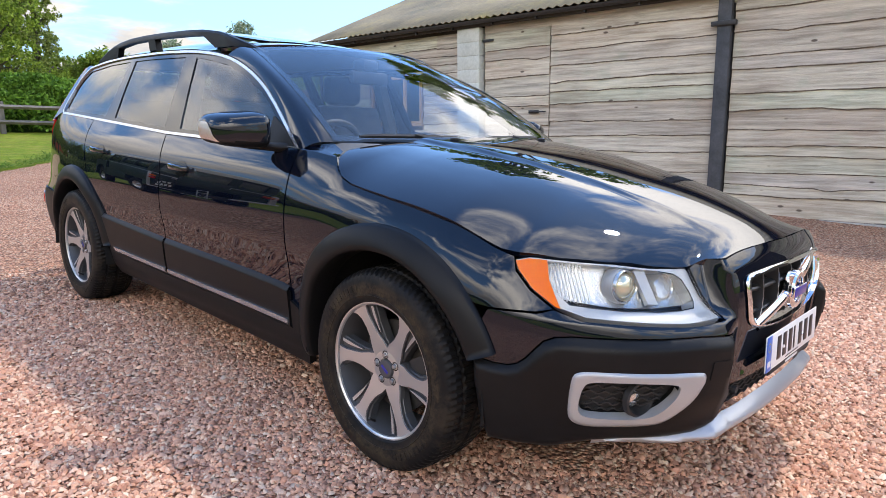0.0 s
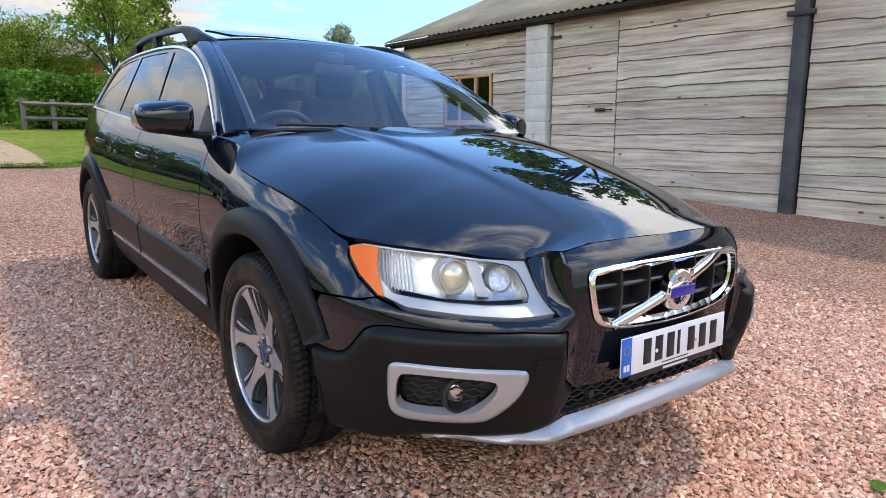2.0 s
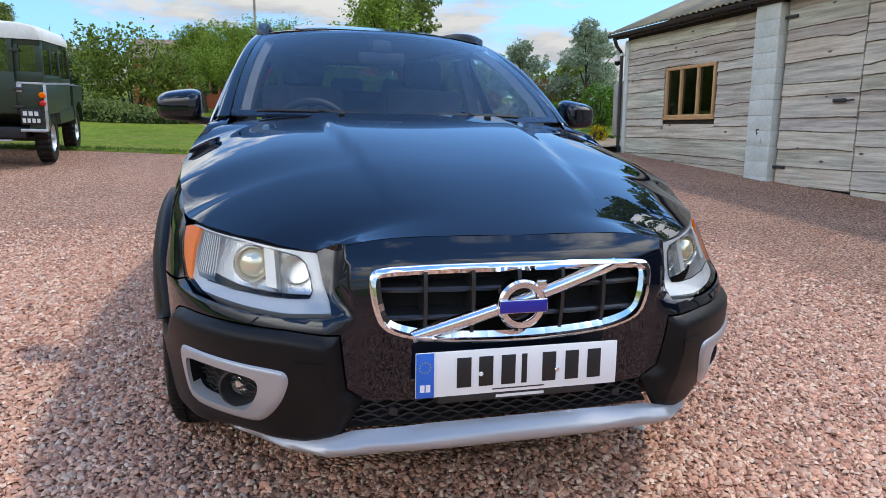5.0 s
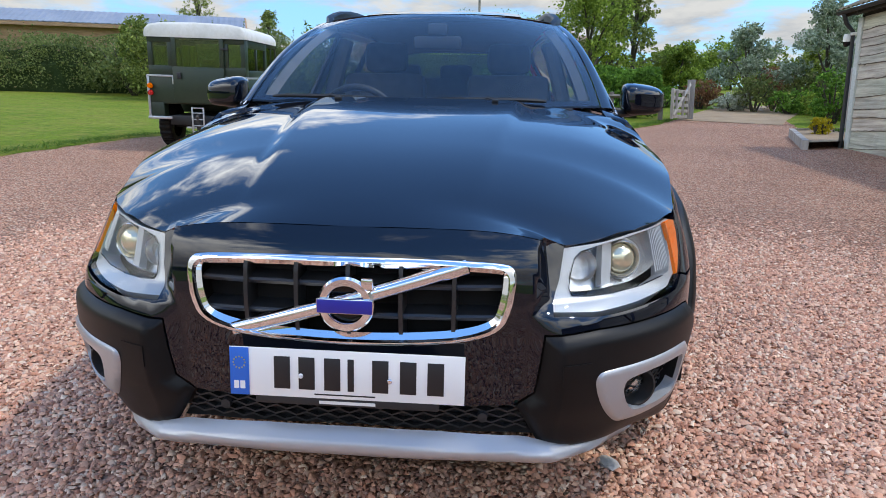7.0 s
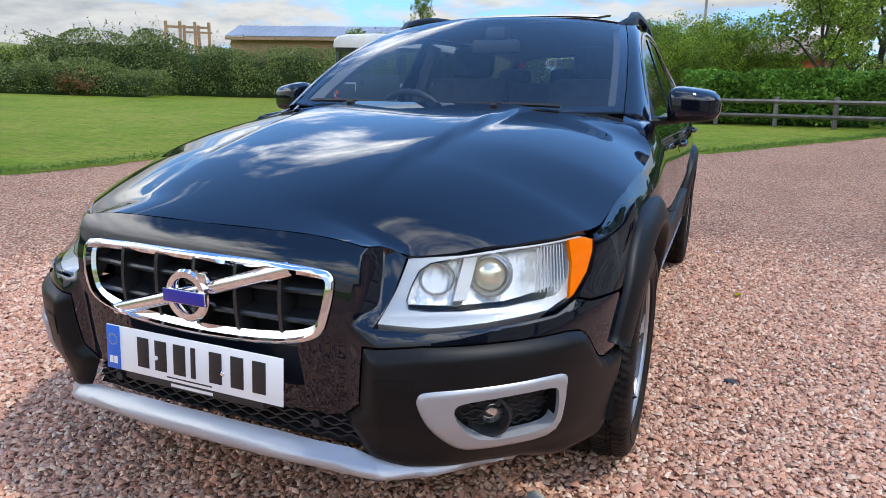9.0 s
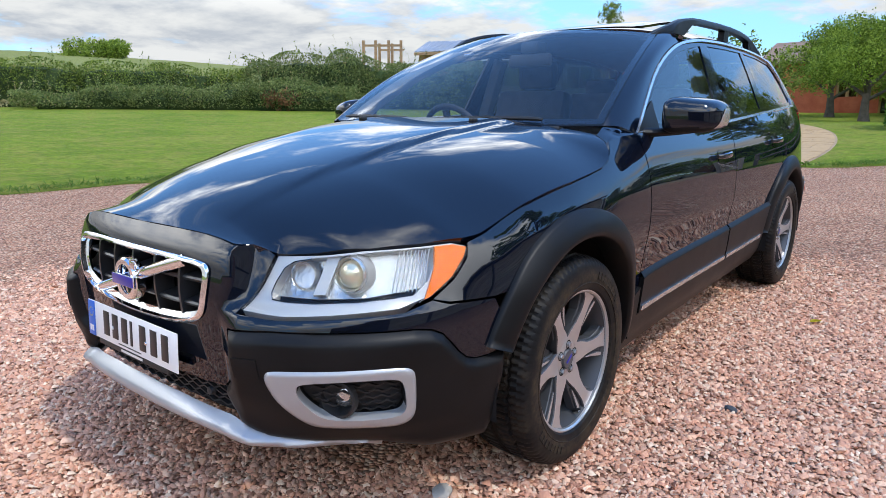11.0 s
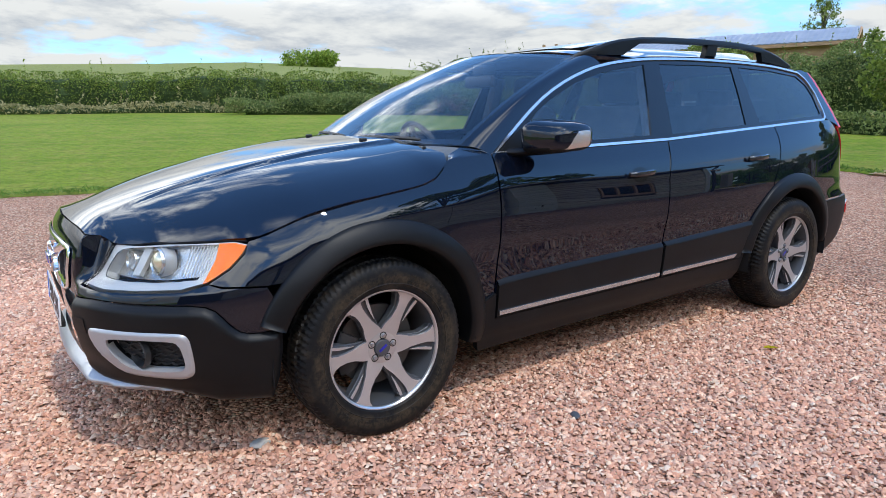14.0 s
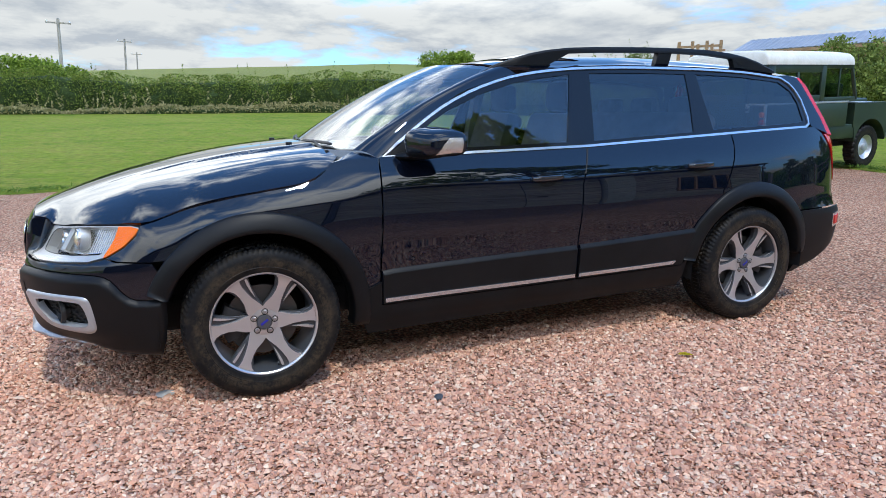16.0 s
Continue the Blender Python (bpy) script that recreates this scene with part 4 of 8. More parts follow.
def sz(outline, side=1):
    """Outline points ('x' or 'y', place, z) as (s, z); the place is where the finished skin passes."""
    out = []
    for kind, w, z in outline:
        s = s_of_x(abs(w)) if kind == 'x' else s_of_y(w)
        for _ in range(6):
            p = side_point(np.array([s]), np.array([z]))[0]
            q = side_point(np.array([s + 0.004]), np.array([z]))[0]
            g = (q - p) / 0.004
            miss = (abs(w) - p[0], g[0]) if kind == 'x' else (w - p[1], g[1])
            s = float(np.clip(s + np.clip(miss[0] / (miss[1] if abs(miss[1]) > 0.05 else 0.05), -0.08, 0.08), 0, S_MAX))
        neg = -1 if (kind == 'x' and w < 0) else 1
        out.append((s * neg * side, z))
    return out


BELT_Y = [0.2, 0.4, 0.6, 1.6, 2.45, 3.36, 3.75]
belt_x = pchip(BELT_Y, [0.797, 0.803, 0.807, 0.802, 0.778, 0.738, 0.70])
belt_z = pchip(BELT_Y, [1.03, 1.04, 1.050, 1.068, 1.105, 1.145, 1.165])
lean_k = pchip([0.2, 1.0, 1.7, 2.5, 3.4], [0.35, 0.37, 0.40, 0.46, 0.58])


def upper_point(y, z, off=0.0, side=1):
    """A point of the glasshouse side."""
    y, z = np.asarray(y, float), np.asarray(z, float)
    d = z - belt_z(y)
    return np.stack([side * (belt_x(y) - lean_k(y) * d - 0.05 * d * d + off), y, z + off * 0.4], -1)


dlo_top = pchip([0.575, 0.73, 0.94, 1.13, 1.33, 1.54, 1.75, 2.2, 2.48, 2.92, 3.28, 3.45], [1.046, 1.158, 1.288, 1.368, 1.424, 1.455, 1.472, 1.484, 1.484, 1.474, 1.443, 1.42])
roof_mid = spline([1.0, 1.25, 1.6, 2.2, 2.9, 3.4, 3.6], [1.477, 1.514, 1.548, 1.566, 1.549, 1.506, 1.476])
_edge_y = np.array([1.16, 1.27, 1.33, 1.54, 1.75, 2.2, 2.48, 2.92, 3.28, 3.45, 3.55])
_edge = upper_point(_edge_y, dlo_top(_edge_y) + 0.012)
roof_ex, roof_ez = pchip(_edge_y, np.r_[0.60, 0.625, _edge[2:, 0]]), pchip(_edge_y, np.r_[1.468, 1.468, 1.468, _edge[3:, 2]])


def roof_point(x, y, off=0.0):
    x, y = np.asarray(x, float), np.asarray(y, float)
    q = np.clip(np.abs(x) / roof_ex(y), 0, 1)
    ez = np.minimum(roof_ez(y), roof_mid(y))
    return np.stack([x, y, ez + (roof_mid(y) - ez) * (1 - q ** 3.6) + off], -1)


# the bonnet, seen from above: its centre line, its edge, and the height of that edge
bonnet_mid = spline([-1.0, -0.927, -0.8, -0.6, -0.4, -0.1, 0.25, 0.5], [0.79, 0.830, 0.883, 0.946, 0.992, 1.045, 1.085, 1.105])
_hy = [-0.93, -0.85, -0.818, -0.70, -0.57, -0.46, -0.21, 0.0, 0.2, 0.26, 0.30, 0.36, 0.45]
bonnet_ex = pchip(_hy, [0.40, 0.445, 0.482, 0.625, 0.735, 0.806, 0.852, 0.868, 0.866, 0.862, 0.856, 0.842, 0.82])
bonnet_ez = pchip(_hy, [0.815, 0.797, 0.780, 0.795, 0.803, 0.808, 0.885, 0.918, 0.947, 0.966, 0.986, 1.010, 1.03])


def bonnet_point(x, y, off=0.0):
    x, y = np.asarray(x, float), np.asarray(y, float)
    e = bonnet_ex(y)
    a = np.abs(x)
    q = np.clip(a / e, 0, 1.08)
    power = 2.6 + 1.2 * np.clip((y + 0.7) / 0.8, 0, 1)
    z = bonnet_ez(y) + (bonnet_mid(y) - bonnet_ez(y)) * (1 - q ** power)
    crease = 0.368 + 0.105 * y
    deep = 0.015 * np.clip((y + 0.86) / 0.9, 0, 1) ** 0.8
    z = z + deep * (1 / (1 + np.exp(np.clip((a - crease) / 0.0075, -40, 40))) - 0.35) * np.clip((0.98 - q) * 4, 0, 1)
    return np.stack([x, y, z + off], -1)


def screen_point(a, b, off=0.0):
    a, b = np.asarray(a, float), np.asarray(b, float)
    lo = np.stack([0.736 * a, 0.345 + 0.119 * a * a, 1.066 + 0.009 * a * a], -1)
    hi = np.stack([0.60 * a, 1.155 + 0.110 * a * a, 1.513 - 0.041 * a * a], -1)
    p = lo + (hi - lo) * b[..., None]
    n = np.stack([0.35 * a, -0.46 + 0 * a, 0.86 + 0 * a], -1)
    return p + n * (0.035 * 4 * b * (1 - b) + off)[..., None]


car = tagged(empty("car", SITE), "glossy black estate car with matt black cladding and alloy wheels", "car")


def shrink(poly, d):
    c = np.array(poly)
    n = len(c)
    area = 0.5 * sum(c[i][0] * c[(i + 1) % n][1] - c[(i + 1) % n][0] * c[i][1] for i in range(n))
    out = []
    for i in range(n):
        a, b = c[i] - c[i - 1], c[(i + 1) % n] - c[i]
        t = a / np.linalg.norm(a) + b / np.linalg.norm(b)
        t /= np.linalg.norm(t)
        out.append(tuple(c[i] + np.array([-t[1], t[0]]) * d * (1 if area > 0 else -1)))
    return out


def sheet(name, loops, surface, mat, parent=None, label="", step=0.03, thick=0.012, flip=False, proud=0.0, roll=0.0):
    """A panel cut from a surface along 2D loops, with edges that turn inwards; roll: how far in its outer edge falls away."""
    if roll:
        flush, rim0 = surface, loops[0]

        def surface(u, v, off):
            d = edge_gap(u, v, rim0) * np.where(inside(u, v, rim0), 1, -1)
            return flush(u, v, off - 0.75 * roll * np.maximum(0, 1 - d / roll) ** 2)

    V, F, rims = fill(loops, step)
    top = surface(V[:, 0], V[:, 1], proud)
    e = 1e-3
    du = surface(V[:, 0] + e, V[:, 1], proud) - surface(V[:, 0] - e, V[:, 1], proud)
    dv = surface(V[:, 0], V[:, 1] + e, proud) - surface(V[:, 0], V[:, 1] - e, proud)
    nrm = np.cross(du, dv)
    nrm /= np.linalg.norm(nrm, axis=1)[:, None] + 1e-12
    if flip:
        nrm, F = -nrm, F[:, ::-1]
    verts, faces = [tuple(p) for p in top], [tuple(f) for f in F]
    smooth = [True] * len(faces)
    for k, r in enumerate(rims):
        o, n = len(verts), len(r)
        for lift, back in ((0.0, 0.0), (0.15, 0.0), (1.0, 0.0)):
            verts += [tuple(top[i] - nrm[i] * thick * lift) for i in r]
        for a in range(2):
            for i in range(n):
                j = (i + 1) % n
                q = (o + a * n + i, o + (a + 1) * n + i, o + (a + 1) * n + j, o + a * n + j)
                faces.append(q)
                smooth.append(False)
    ob = mesh_ob(name, verts, faces, mat, parent, label)
    me = ob.data
    me.polygons.foreach_set("use_smooth", smooth)
    vn = np.zeros((len(verts), 3))
    vn[:len(top)] = nrm
    corner = []
    pn = [p.normal for p in me.polygons]
    for p in me.polygons:
        for vi in p.vertices:
            corner.append(tuple(nrm[vi]) if p.use_smooth else tuple(pn[p.index]))
    me.normals_split_custom_set(corner)
    return ob


def rounded(loop, times=2):
    """A closed loop with its corners cut off, again and again."""
    for _ in range(times):
        out = []
        for a, b in zip(loop, loop[1:] + loop[:1]):
            out += [(a[0] * 0.75 + b[0] * 0.25, a[1] * 0.75 + b[1] * 0.25), (a[0] * 0.25 + b[0] * 0.75, a[1] * 0.25 + b[1] * 0.75)]
        loop = out
    return loop


def side_sheet(name, outline, mat, side=1, holes=(), parent=None, label="", step=0.03, thick=0.012, proud=0.0, raw=False, soft=(0, 0), roll=0.0):
    loops = [rounded(sz(o) if not raw else o, soft[min(i, 1)]) for i, o in enumerate((outline, *holes))]
    if side == 0:
        return sheet(name, loops, side_point, mat, parent or car, label, step, thick, False, proud, roll)
    loops = [[(s * side, z) for s, z in l] for l in loops]
    return sheet(name, loops, side_point, mat, parent or car, label, step, thick, False, proud, roll)


def both_sides(half):
    """A closed outline from its left half, which runs from the top middle to the bottom middle."""
    left = sz(half)
    return left + [(-s, z) for s, z in left[::-1] if s > 1e-6]


def arc(cy, cz, r, a0, a1, n=16):
    return [('y', cy + r * math.cos(radians(a)), cz + r * math.sin(radians(a))) for a in np.linspace(a0, a1, n)]


HUB_F, HUB_R, HUB_Z = 0.0, 2.815, 0.345
ARCH = 0.452
LAMP = [('x', 0.477, 0.774), ('x', 0.465, 0.71), ('x', 0.452, 0.651), ('x', 0.56, 0.645), ('x', 0.66, 0.648), ('y', -0.68, 0.655), ('y', -0.60, 0.676), ('y', -0.53, 0.717), ('y', -0.482, 0.762), ('y', -0.466, 0.787), ('y', -0.50, 0.796), ('y', -0.57, 0.794), ('x', 0.66, 0.789), ('x', 0.58, 0.779)]

# painted panels
nose_half = [('x', 0.0, 0.8315), ('x', 0.2, 0.8305), ('x', 0.30, 0.8265), ('x', 0.36, 0.8195), ('x', 0.398, 0.8115), ('x', 0.409, 0.8085), ('x', 0.424, 0.8025), ('x', 0.442, 0.7955), ('x', 0.472, 0.780), ('x', 0.461, 0.71), ('x', 0.447, 0.647), ('x', 0.56, 0.640), ('x', 0.66, 0.643), ('y', -0.675, 0.649), ('y', -0.60, 0.669), ('y', -0.565, 0.656), ('y', -0.43, 0.650), ('y', -0.405, 0.60), ('y', -0.388, 0.505), ('y', -0.455, 0.498), ('y', -0.495, 0.500), ('y', -0.522, 0.510), ('y', -0.546, 0.532), ('y', -0.570, 0.563), ('y', -0.590, 0.587), ('y', -0.618, 0.602), ('y', -0.66, 0.609), ('x', 0.70, 0.613), ('x', 0.55, 0.617), ('x', 0.428, 0.610), ('x', 0.422, 0.55), ('x', 0.412, 0.47), ('x', 0.37, 0.434), ('x', 0.0, 0.430)]
GRILLE = [('x', 0.0, 0.772), ('x', 0.2, 0.770), ('x', 0.335, 0.763), ('x', 0.356, 0.752), ('x', 0.362, 0.73), ('x', 0.352, 0.66), ('x', 0.335, 0.622), ('x', 0.29, 0.600), ('x', 0.2, 0.584), ('x', 0.0, 0.575)]
grille_loop = rounded(both_sides(GRILLE), 2)
bumper = sheet("front_bumper", [both_sides(nose_half), grille_loop], side_point, paint, car, "glossy black front bumper and nose panel", 0.013, 0.02)

bonnet_rim = [(0.0, -0.926), (0.2, -0.919), (0.30, -0.908), (0.36, -0.901), (0.398, -0.897), (0.409, -0.890), (0.424, -0.852), (0.442, -0.838), (0.478, -0.818), (0.56, -0.758), (0.66, -0.668), (0.738, -0.570), (0.797, -0.474), (0.815, -0.42), (0.848, -0.21), (0.863, 0.0), (0.861, 0.2), (0.853, 0.26), (0.833, 0.30), (0.79, 0.35), (0.72, 0.388), (0.55, 0.365), (0.4, 0.338), (0.2, 0.318), (0.0, 0.312)]
bonnet_loop = bonnet_rim + [(-x, y) for x, y in bonnet_rim[::-1] if x > 0]
sheet("bonnet", [bonnet_loop], bonnet_point, paint, car, "glossy black bonnet with two raised creases", 0.026, 0.018)

fender = [('y', -0.462, 0.797)] + [('y', y, float(bonnet_ez(y)) - 0.005) for y in (-0.40, -0.3, -0.21, -0.1, 0.0, 0.1, 0.2, 0.26)] + [('y', 0.287, 0.982), ('y', 0.308, 1.002), ('y', 0.333, 1.026), ('y', 0.45, 1.040), ('y', 0.553, 1.044), ('y', 0.547, 0.9), ('y', 0.535, 0.6), ('y', 0.535, 0.42)] + arc(HUB_F, HUB_Z, ARCH, 9, 135, 22) + [('y', -0.43, 0.656), ('y', -0.56, 0.662), ('y', -0.597, 0.672), ('y', -0.528, 0.713), ('y', -0.478, 0.760)]
door_f = [('y', 0.560, 1.045)] + [('y', y, float(belt_z(y)) - 0.006) for y in (0.8, 1.1, 1.4, 1.69)] + [('y', 1.683, 1.04), ('y', 1.655, 0.96), ('y', 1.628, 0.88), ('y', 1.616, 0.72), ('y', 1.612, 0.55), ('y', 1.612, 0.372), ('y', 1.1, 0.366), ('y', 0.543, 0.360), ('y', 0.543, 0.6), ('y', 0.555, 0.9)]
door_r = [('y', 1.698, 1.062)] + [('y', y, float(belt_z(y)) - 0.006) for y in (1.9, 2.2, 2.5, 2.69)] + [('y', 2.684, 1.06), ('y', 2.655, 0.97), ('y', 2.615, 0.88), ('y', 2.565, 0.80)] + arc(HUB_R, HUB_Z, ARCH + 0.04, 120, 170, 9) + [('y', 2.325, 0.385), ('y', 1.620, 0.374), ('y', 1.620, 0.55), ('y', 1.624, 0.72), ('y', 1.636, 0.88), ('y', 1.664, 0.96), ('y', 1.692, 1.04)]
quarter = [('y', 2.698, 1.108)] + [('y', y, float(belt_z(y)) - 0.006) for y in (2.9, 3.1, 3.3)] + [('y', 3.43, 1.14), ('y', 3.485, 1.10), ('y', 3.56, 1.0), ('y', 3.62, 0.86), ('y', 3.64, 0.80), ('y', 3.60, 0.65)] + arc(HUB_R, HUB_Z, ARCH, 42, 122, 14) + [('y', 2.574, 0.80), ('y', 2.624, 0.88), ('y', 2.664, 0.97), ('y', 2.693, 1.06)]
for sd in (1, -1):
    side_sheet("front_wing", fender, paint, sd)
    d1 = side_sheet("front_door", door_f, paint, sd)
    d2 = side_sheet("rear_door", door_r, paint, sd)
    side_sheet("rear_wing", quarter, paint, sd)
    for d, hy, hz_ in ((d1, 1.42, 0.918), (d2, 2.40, 0.948)):
        s = s_of_y(hy)
        # a pull handle over a shallow cup
        hb = bmesh.new()
        n = 10
        rings = []
        for k in range(n + 1):
            t = k / n
            yy = hy - 0.09 + 0.18 * t
            p = side_point(np.array([s_of_y(yy)]), np.array([hz_ + 0.006 * t]), 0.012 + 0.028 * math.sin(math.pi * t) ** 0.4)[0]
            w, hgt = 0.007, 0.011 + 0.003 * math.sin(math.pi * t)
            rings.append([hb.verts.new((sd * (p[0] + w * math.cos(a)), p[1], p[2] + hgt * math.sin(a))) for a in np.linspace(0, 2 * math.pi, 8, endpoint=False)])
        for a, b in zip(rings, rings[1:]):
            for q in range(8):
                hb.faces.new((a[q], a[(q + 1) % 8], b[(q + 1) % 8], b[q]))
        hb.faces.new(rings[0])
        hb.faces.new(rings[-1])
        part("handle", hb, handle_gloss, d, "glossy black door handle")
        cup = [('y', hy + 0.055 * math.cos(a), hz_ - 0.006 + 0.036 * math.sin(a)) for a in np.linspace(0, 2 * math.pi, 20, endpoint=False)]
        side_sheet("handle_cup", cup, black_gloss, sd, parent=d, proud=0.0018, step=0.015, thick=0.002)

# the wing's inner corner, between the bonnet's rear edge and the windscreen pillar
inner = [tuple(bonnet_point(np.array(x), np.array(y), -0.003)) for x, y in ((0.852, 0.272), (0.832, 0.309), (0.792, 0.358), (0.738, 0.396))] + [(0.728, 0.462, 1.070)]
outer = [tuple(side_point(np.array([s]), np.array([z]))[0]) for s, z in sz([('y', 0.289, 0.982), ('y', 0.309, 1.001), ('y', 0.345, 1.027), ('y', 0.45, 1.0395), ('y', 0.552, 1.0435)])]
for sd in (1, -1):
    pts = [tuple((np.array(a) * (1 - k) + np.array(b) * k + np.array((0, 0, 0.006 * math.sin(math.pi * k)))) * (sd, 1, 1)) for a, b in zip(inner, outer) for k in (0.0, 0.33, 0.67, 1.0)]
    quads = [(4 * i + j, 4 * i + j + 1, 4 * i + 5 + j, 4 * i + 4 + j) for i in range(4) for j in range(3)]
    mesh_ob("wing_corner", pts, quads if sd < 0 else [q[::-1] for q in quads], paint, car, smooth=True)

# black cladding
clad_bump = [('x', 0.432, 0.605), ('x', 0.55, 0.613), ('x', 0.70, 0.609), ('y', -0.66, 0.605), ('y', -0.620, 0.598), ('y', -0.592, 0.583), ('y', -0.572, 0.559), ('y', -0.548, 0.528), ('y', -0.523, 0.506), ('y', -0.496, 0.496), ('y', -0.455, 0.494), ('y', -0.388, 0.500), ('y', -0.388, 0.42), ('y', -0.40, 0.32), ('y', -0.42, 0.245), ('y', -0.58, 0.250), ('x', 0.735, 0.268), ('x', 0.70, 0.283), ('x', 0.60, 0.292), ('x', 0.50, 0.315), ('x', 0.425, 0.345), ('x', 0.376, 0.430), ('x', 0.416, 0.467), ('x', 0.427, 0.55)]
BEZEL = [('x', 0.555, 0.525), ('x', 0.66, 0.525), ('y', -0.70, 0.524), ('y', -0.672, 0.515), ('y', -0.662, 0.49), ('y', -0.650, 0.40), ('y', -0.652, 0.368), ('y', -0.672, 0.352), ('x', 0.72, 0.350), ('x', 0.62, 0.356), ('x', 0.59, 0.372), ('x', 0.555, 0.43), ('x', 0.537, 0.49), ('x', 0.540, 0.515)]
BEZEL_IN = [('x', 0.615, 0.496), ('x', 0.70, 0.499), ('y', -0.712, 0.497), ('y', -0.690, 0.486), ('y', -0.674, 0.42), ('y', -0.676, 0.395), ('y', -0.69, 0.384), ('x', 0.70, 0.382), ('x', 0.645, 0.386), ('x', 0.622, 0.402), ('x', 0.602, 0.45), ('x', 0.600, 0.483)]
for sd in (1, -1):
    c = side_sheet("bumper_cladding", clad_bump, cladding, sd, holes=(BEZEL_IN,), proud=0.022, step=0.013, thick=0.035, soft=(0, 2), roll=0.030)
    side_sheet("fog_bezel", BEZEL, satin, sd, holes=(BEZEL_IN,), parent=c, label="satin silver surround of the fog lamp", proud=0.032, step=0.010, thick=0.03, soft=(2, 2), roll=0.012)
    side_sheet("fog_grille", BEZEL_IN, black_matt, sd, parent=c, proud=-0.016, step=0.02, thick=0.002)

skid_half = [('x', 0.0, 0.372), ('x', 0.2, 0.369), ('x', 0.40, 0.355), ('x', 0.50, 0.330), ('x', 0.60, 0.308), ('x', 0.66, 0.300), ('y', -0.68, 0.291), ('x', 0.66, 0.283), ('x', 0.55, 0.281), ('x', 0.45, 0.287), ('x', 0.3, 0.300), ('x', 0.0, 0.304)]
sheet("skid_plate", [both_sides(skid_half)], side_point, satin, car, "satin silver skid plate under the bumper", 0.011, 0.03, False, 0.034, 0.036)
low_half = [('x', 0.0, 0.436), ('x', 0.37, 0.438), ('x', 0.43, 0.345), ('x', 0.0, 0.360)]
# near-black sheet in place of the shade behind the lower slats
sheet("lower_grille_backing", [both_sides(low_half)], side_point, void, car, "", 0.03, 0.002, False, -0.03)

door_clad_f = [('y', 0.548, 0.505), ('y', 0.60, 0.512), ('y', 1.1, 0.528), ('y', 1.606, 0.540), ('y', 1.606, 0.376), ('y', 1.1, 0.368), ('y', 0.548, 0.362)]
door_clad_r = [('y', 1.626, 0.541), ('y', 2.0, 0.556), ('y', 2.40, 0.574), ('y', 2.355, 0.50), ('y', 2.325, 0.42), ('y', 2.322, 0.388), ('y', 1.626, 0.377)]
sill = [('y', 0.444, 0.43), ('y', 0.538, 0.47), ('y', 0.5395, 0.42), ('y', 0.540, 0.357), ('y', 1.1, 0.362), ('y', 1.61, 0.369), ('y', 2.32, 0.382), ('y', 2.36, 0.42), ('y', 2.345, 0.30), ('y', 2.33, 0.255), ('y', 1.5, 0.232), ('y', 0.48, 0.215), ('y', 0.447, 0.30)]
strip_f = [('y', 0.556, 0.391), ('y', 1.1, 0.398), ('y', 1.602, 0.405), ('y', 1.602, 0.386), ('y', 1.1, 0.379), ('y', 0.556, 0.372)]
strip_r = [('y', 1.628, 0.406), ('y', 2.0, 0.411), ('y', 2.27, 0.417), ('y', 2.25, 0.397), ('y', 2.0, 0.392), ('y', 1.628, 0.387)]
rear_clad = arc(HUB_R, HUB_Z, ARCH, 40, -14, 8) + [('y', 3.28, 0.235), ('y', 3.45, 0.30), ('y', 3.62, 0.40), ('y', 3.66, 0.44), ('y', 3.68, 0.55), ('y', 3.655, 0.645), ('y', 3.40, 0.64)]
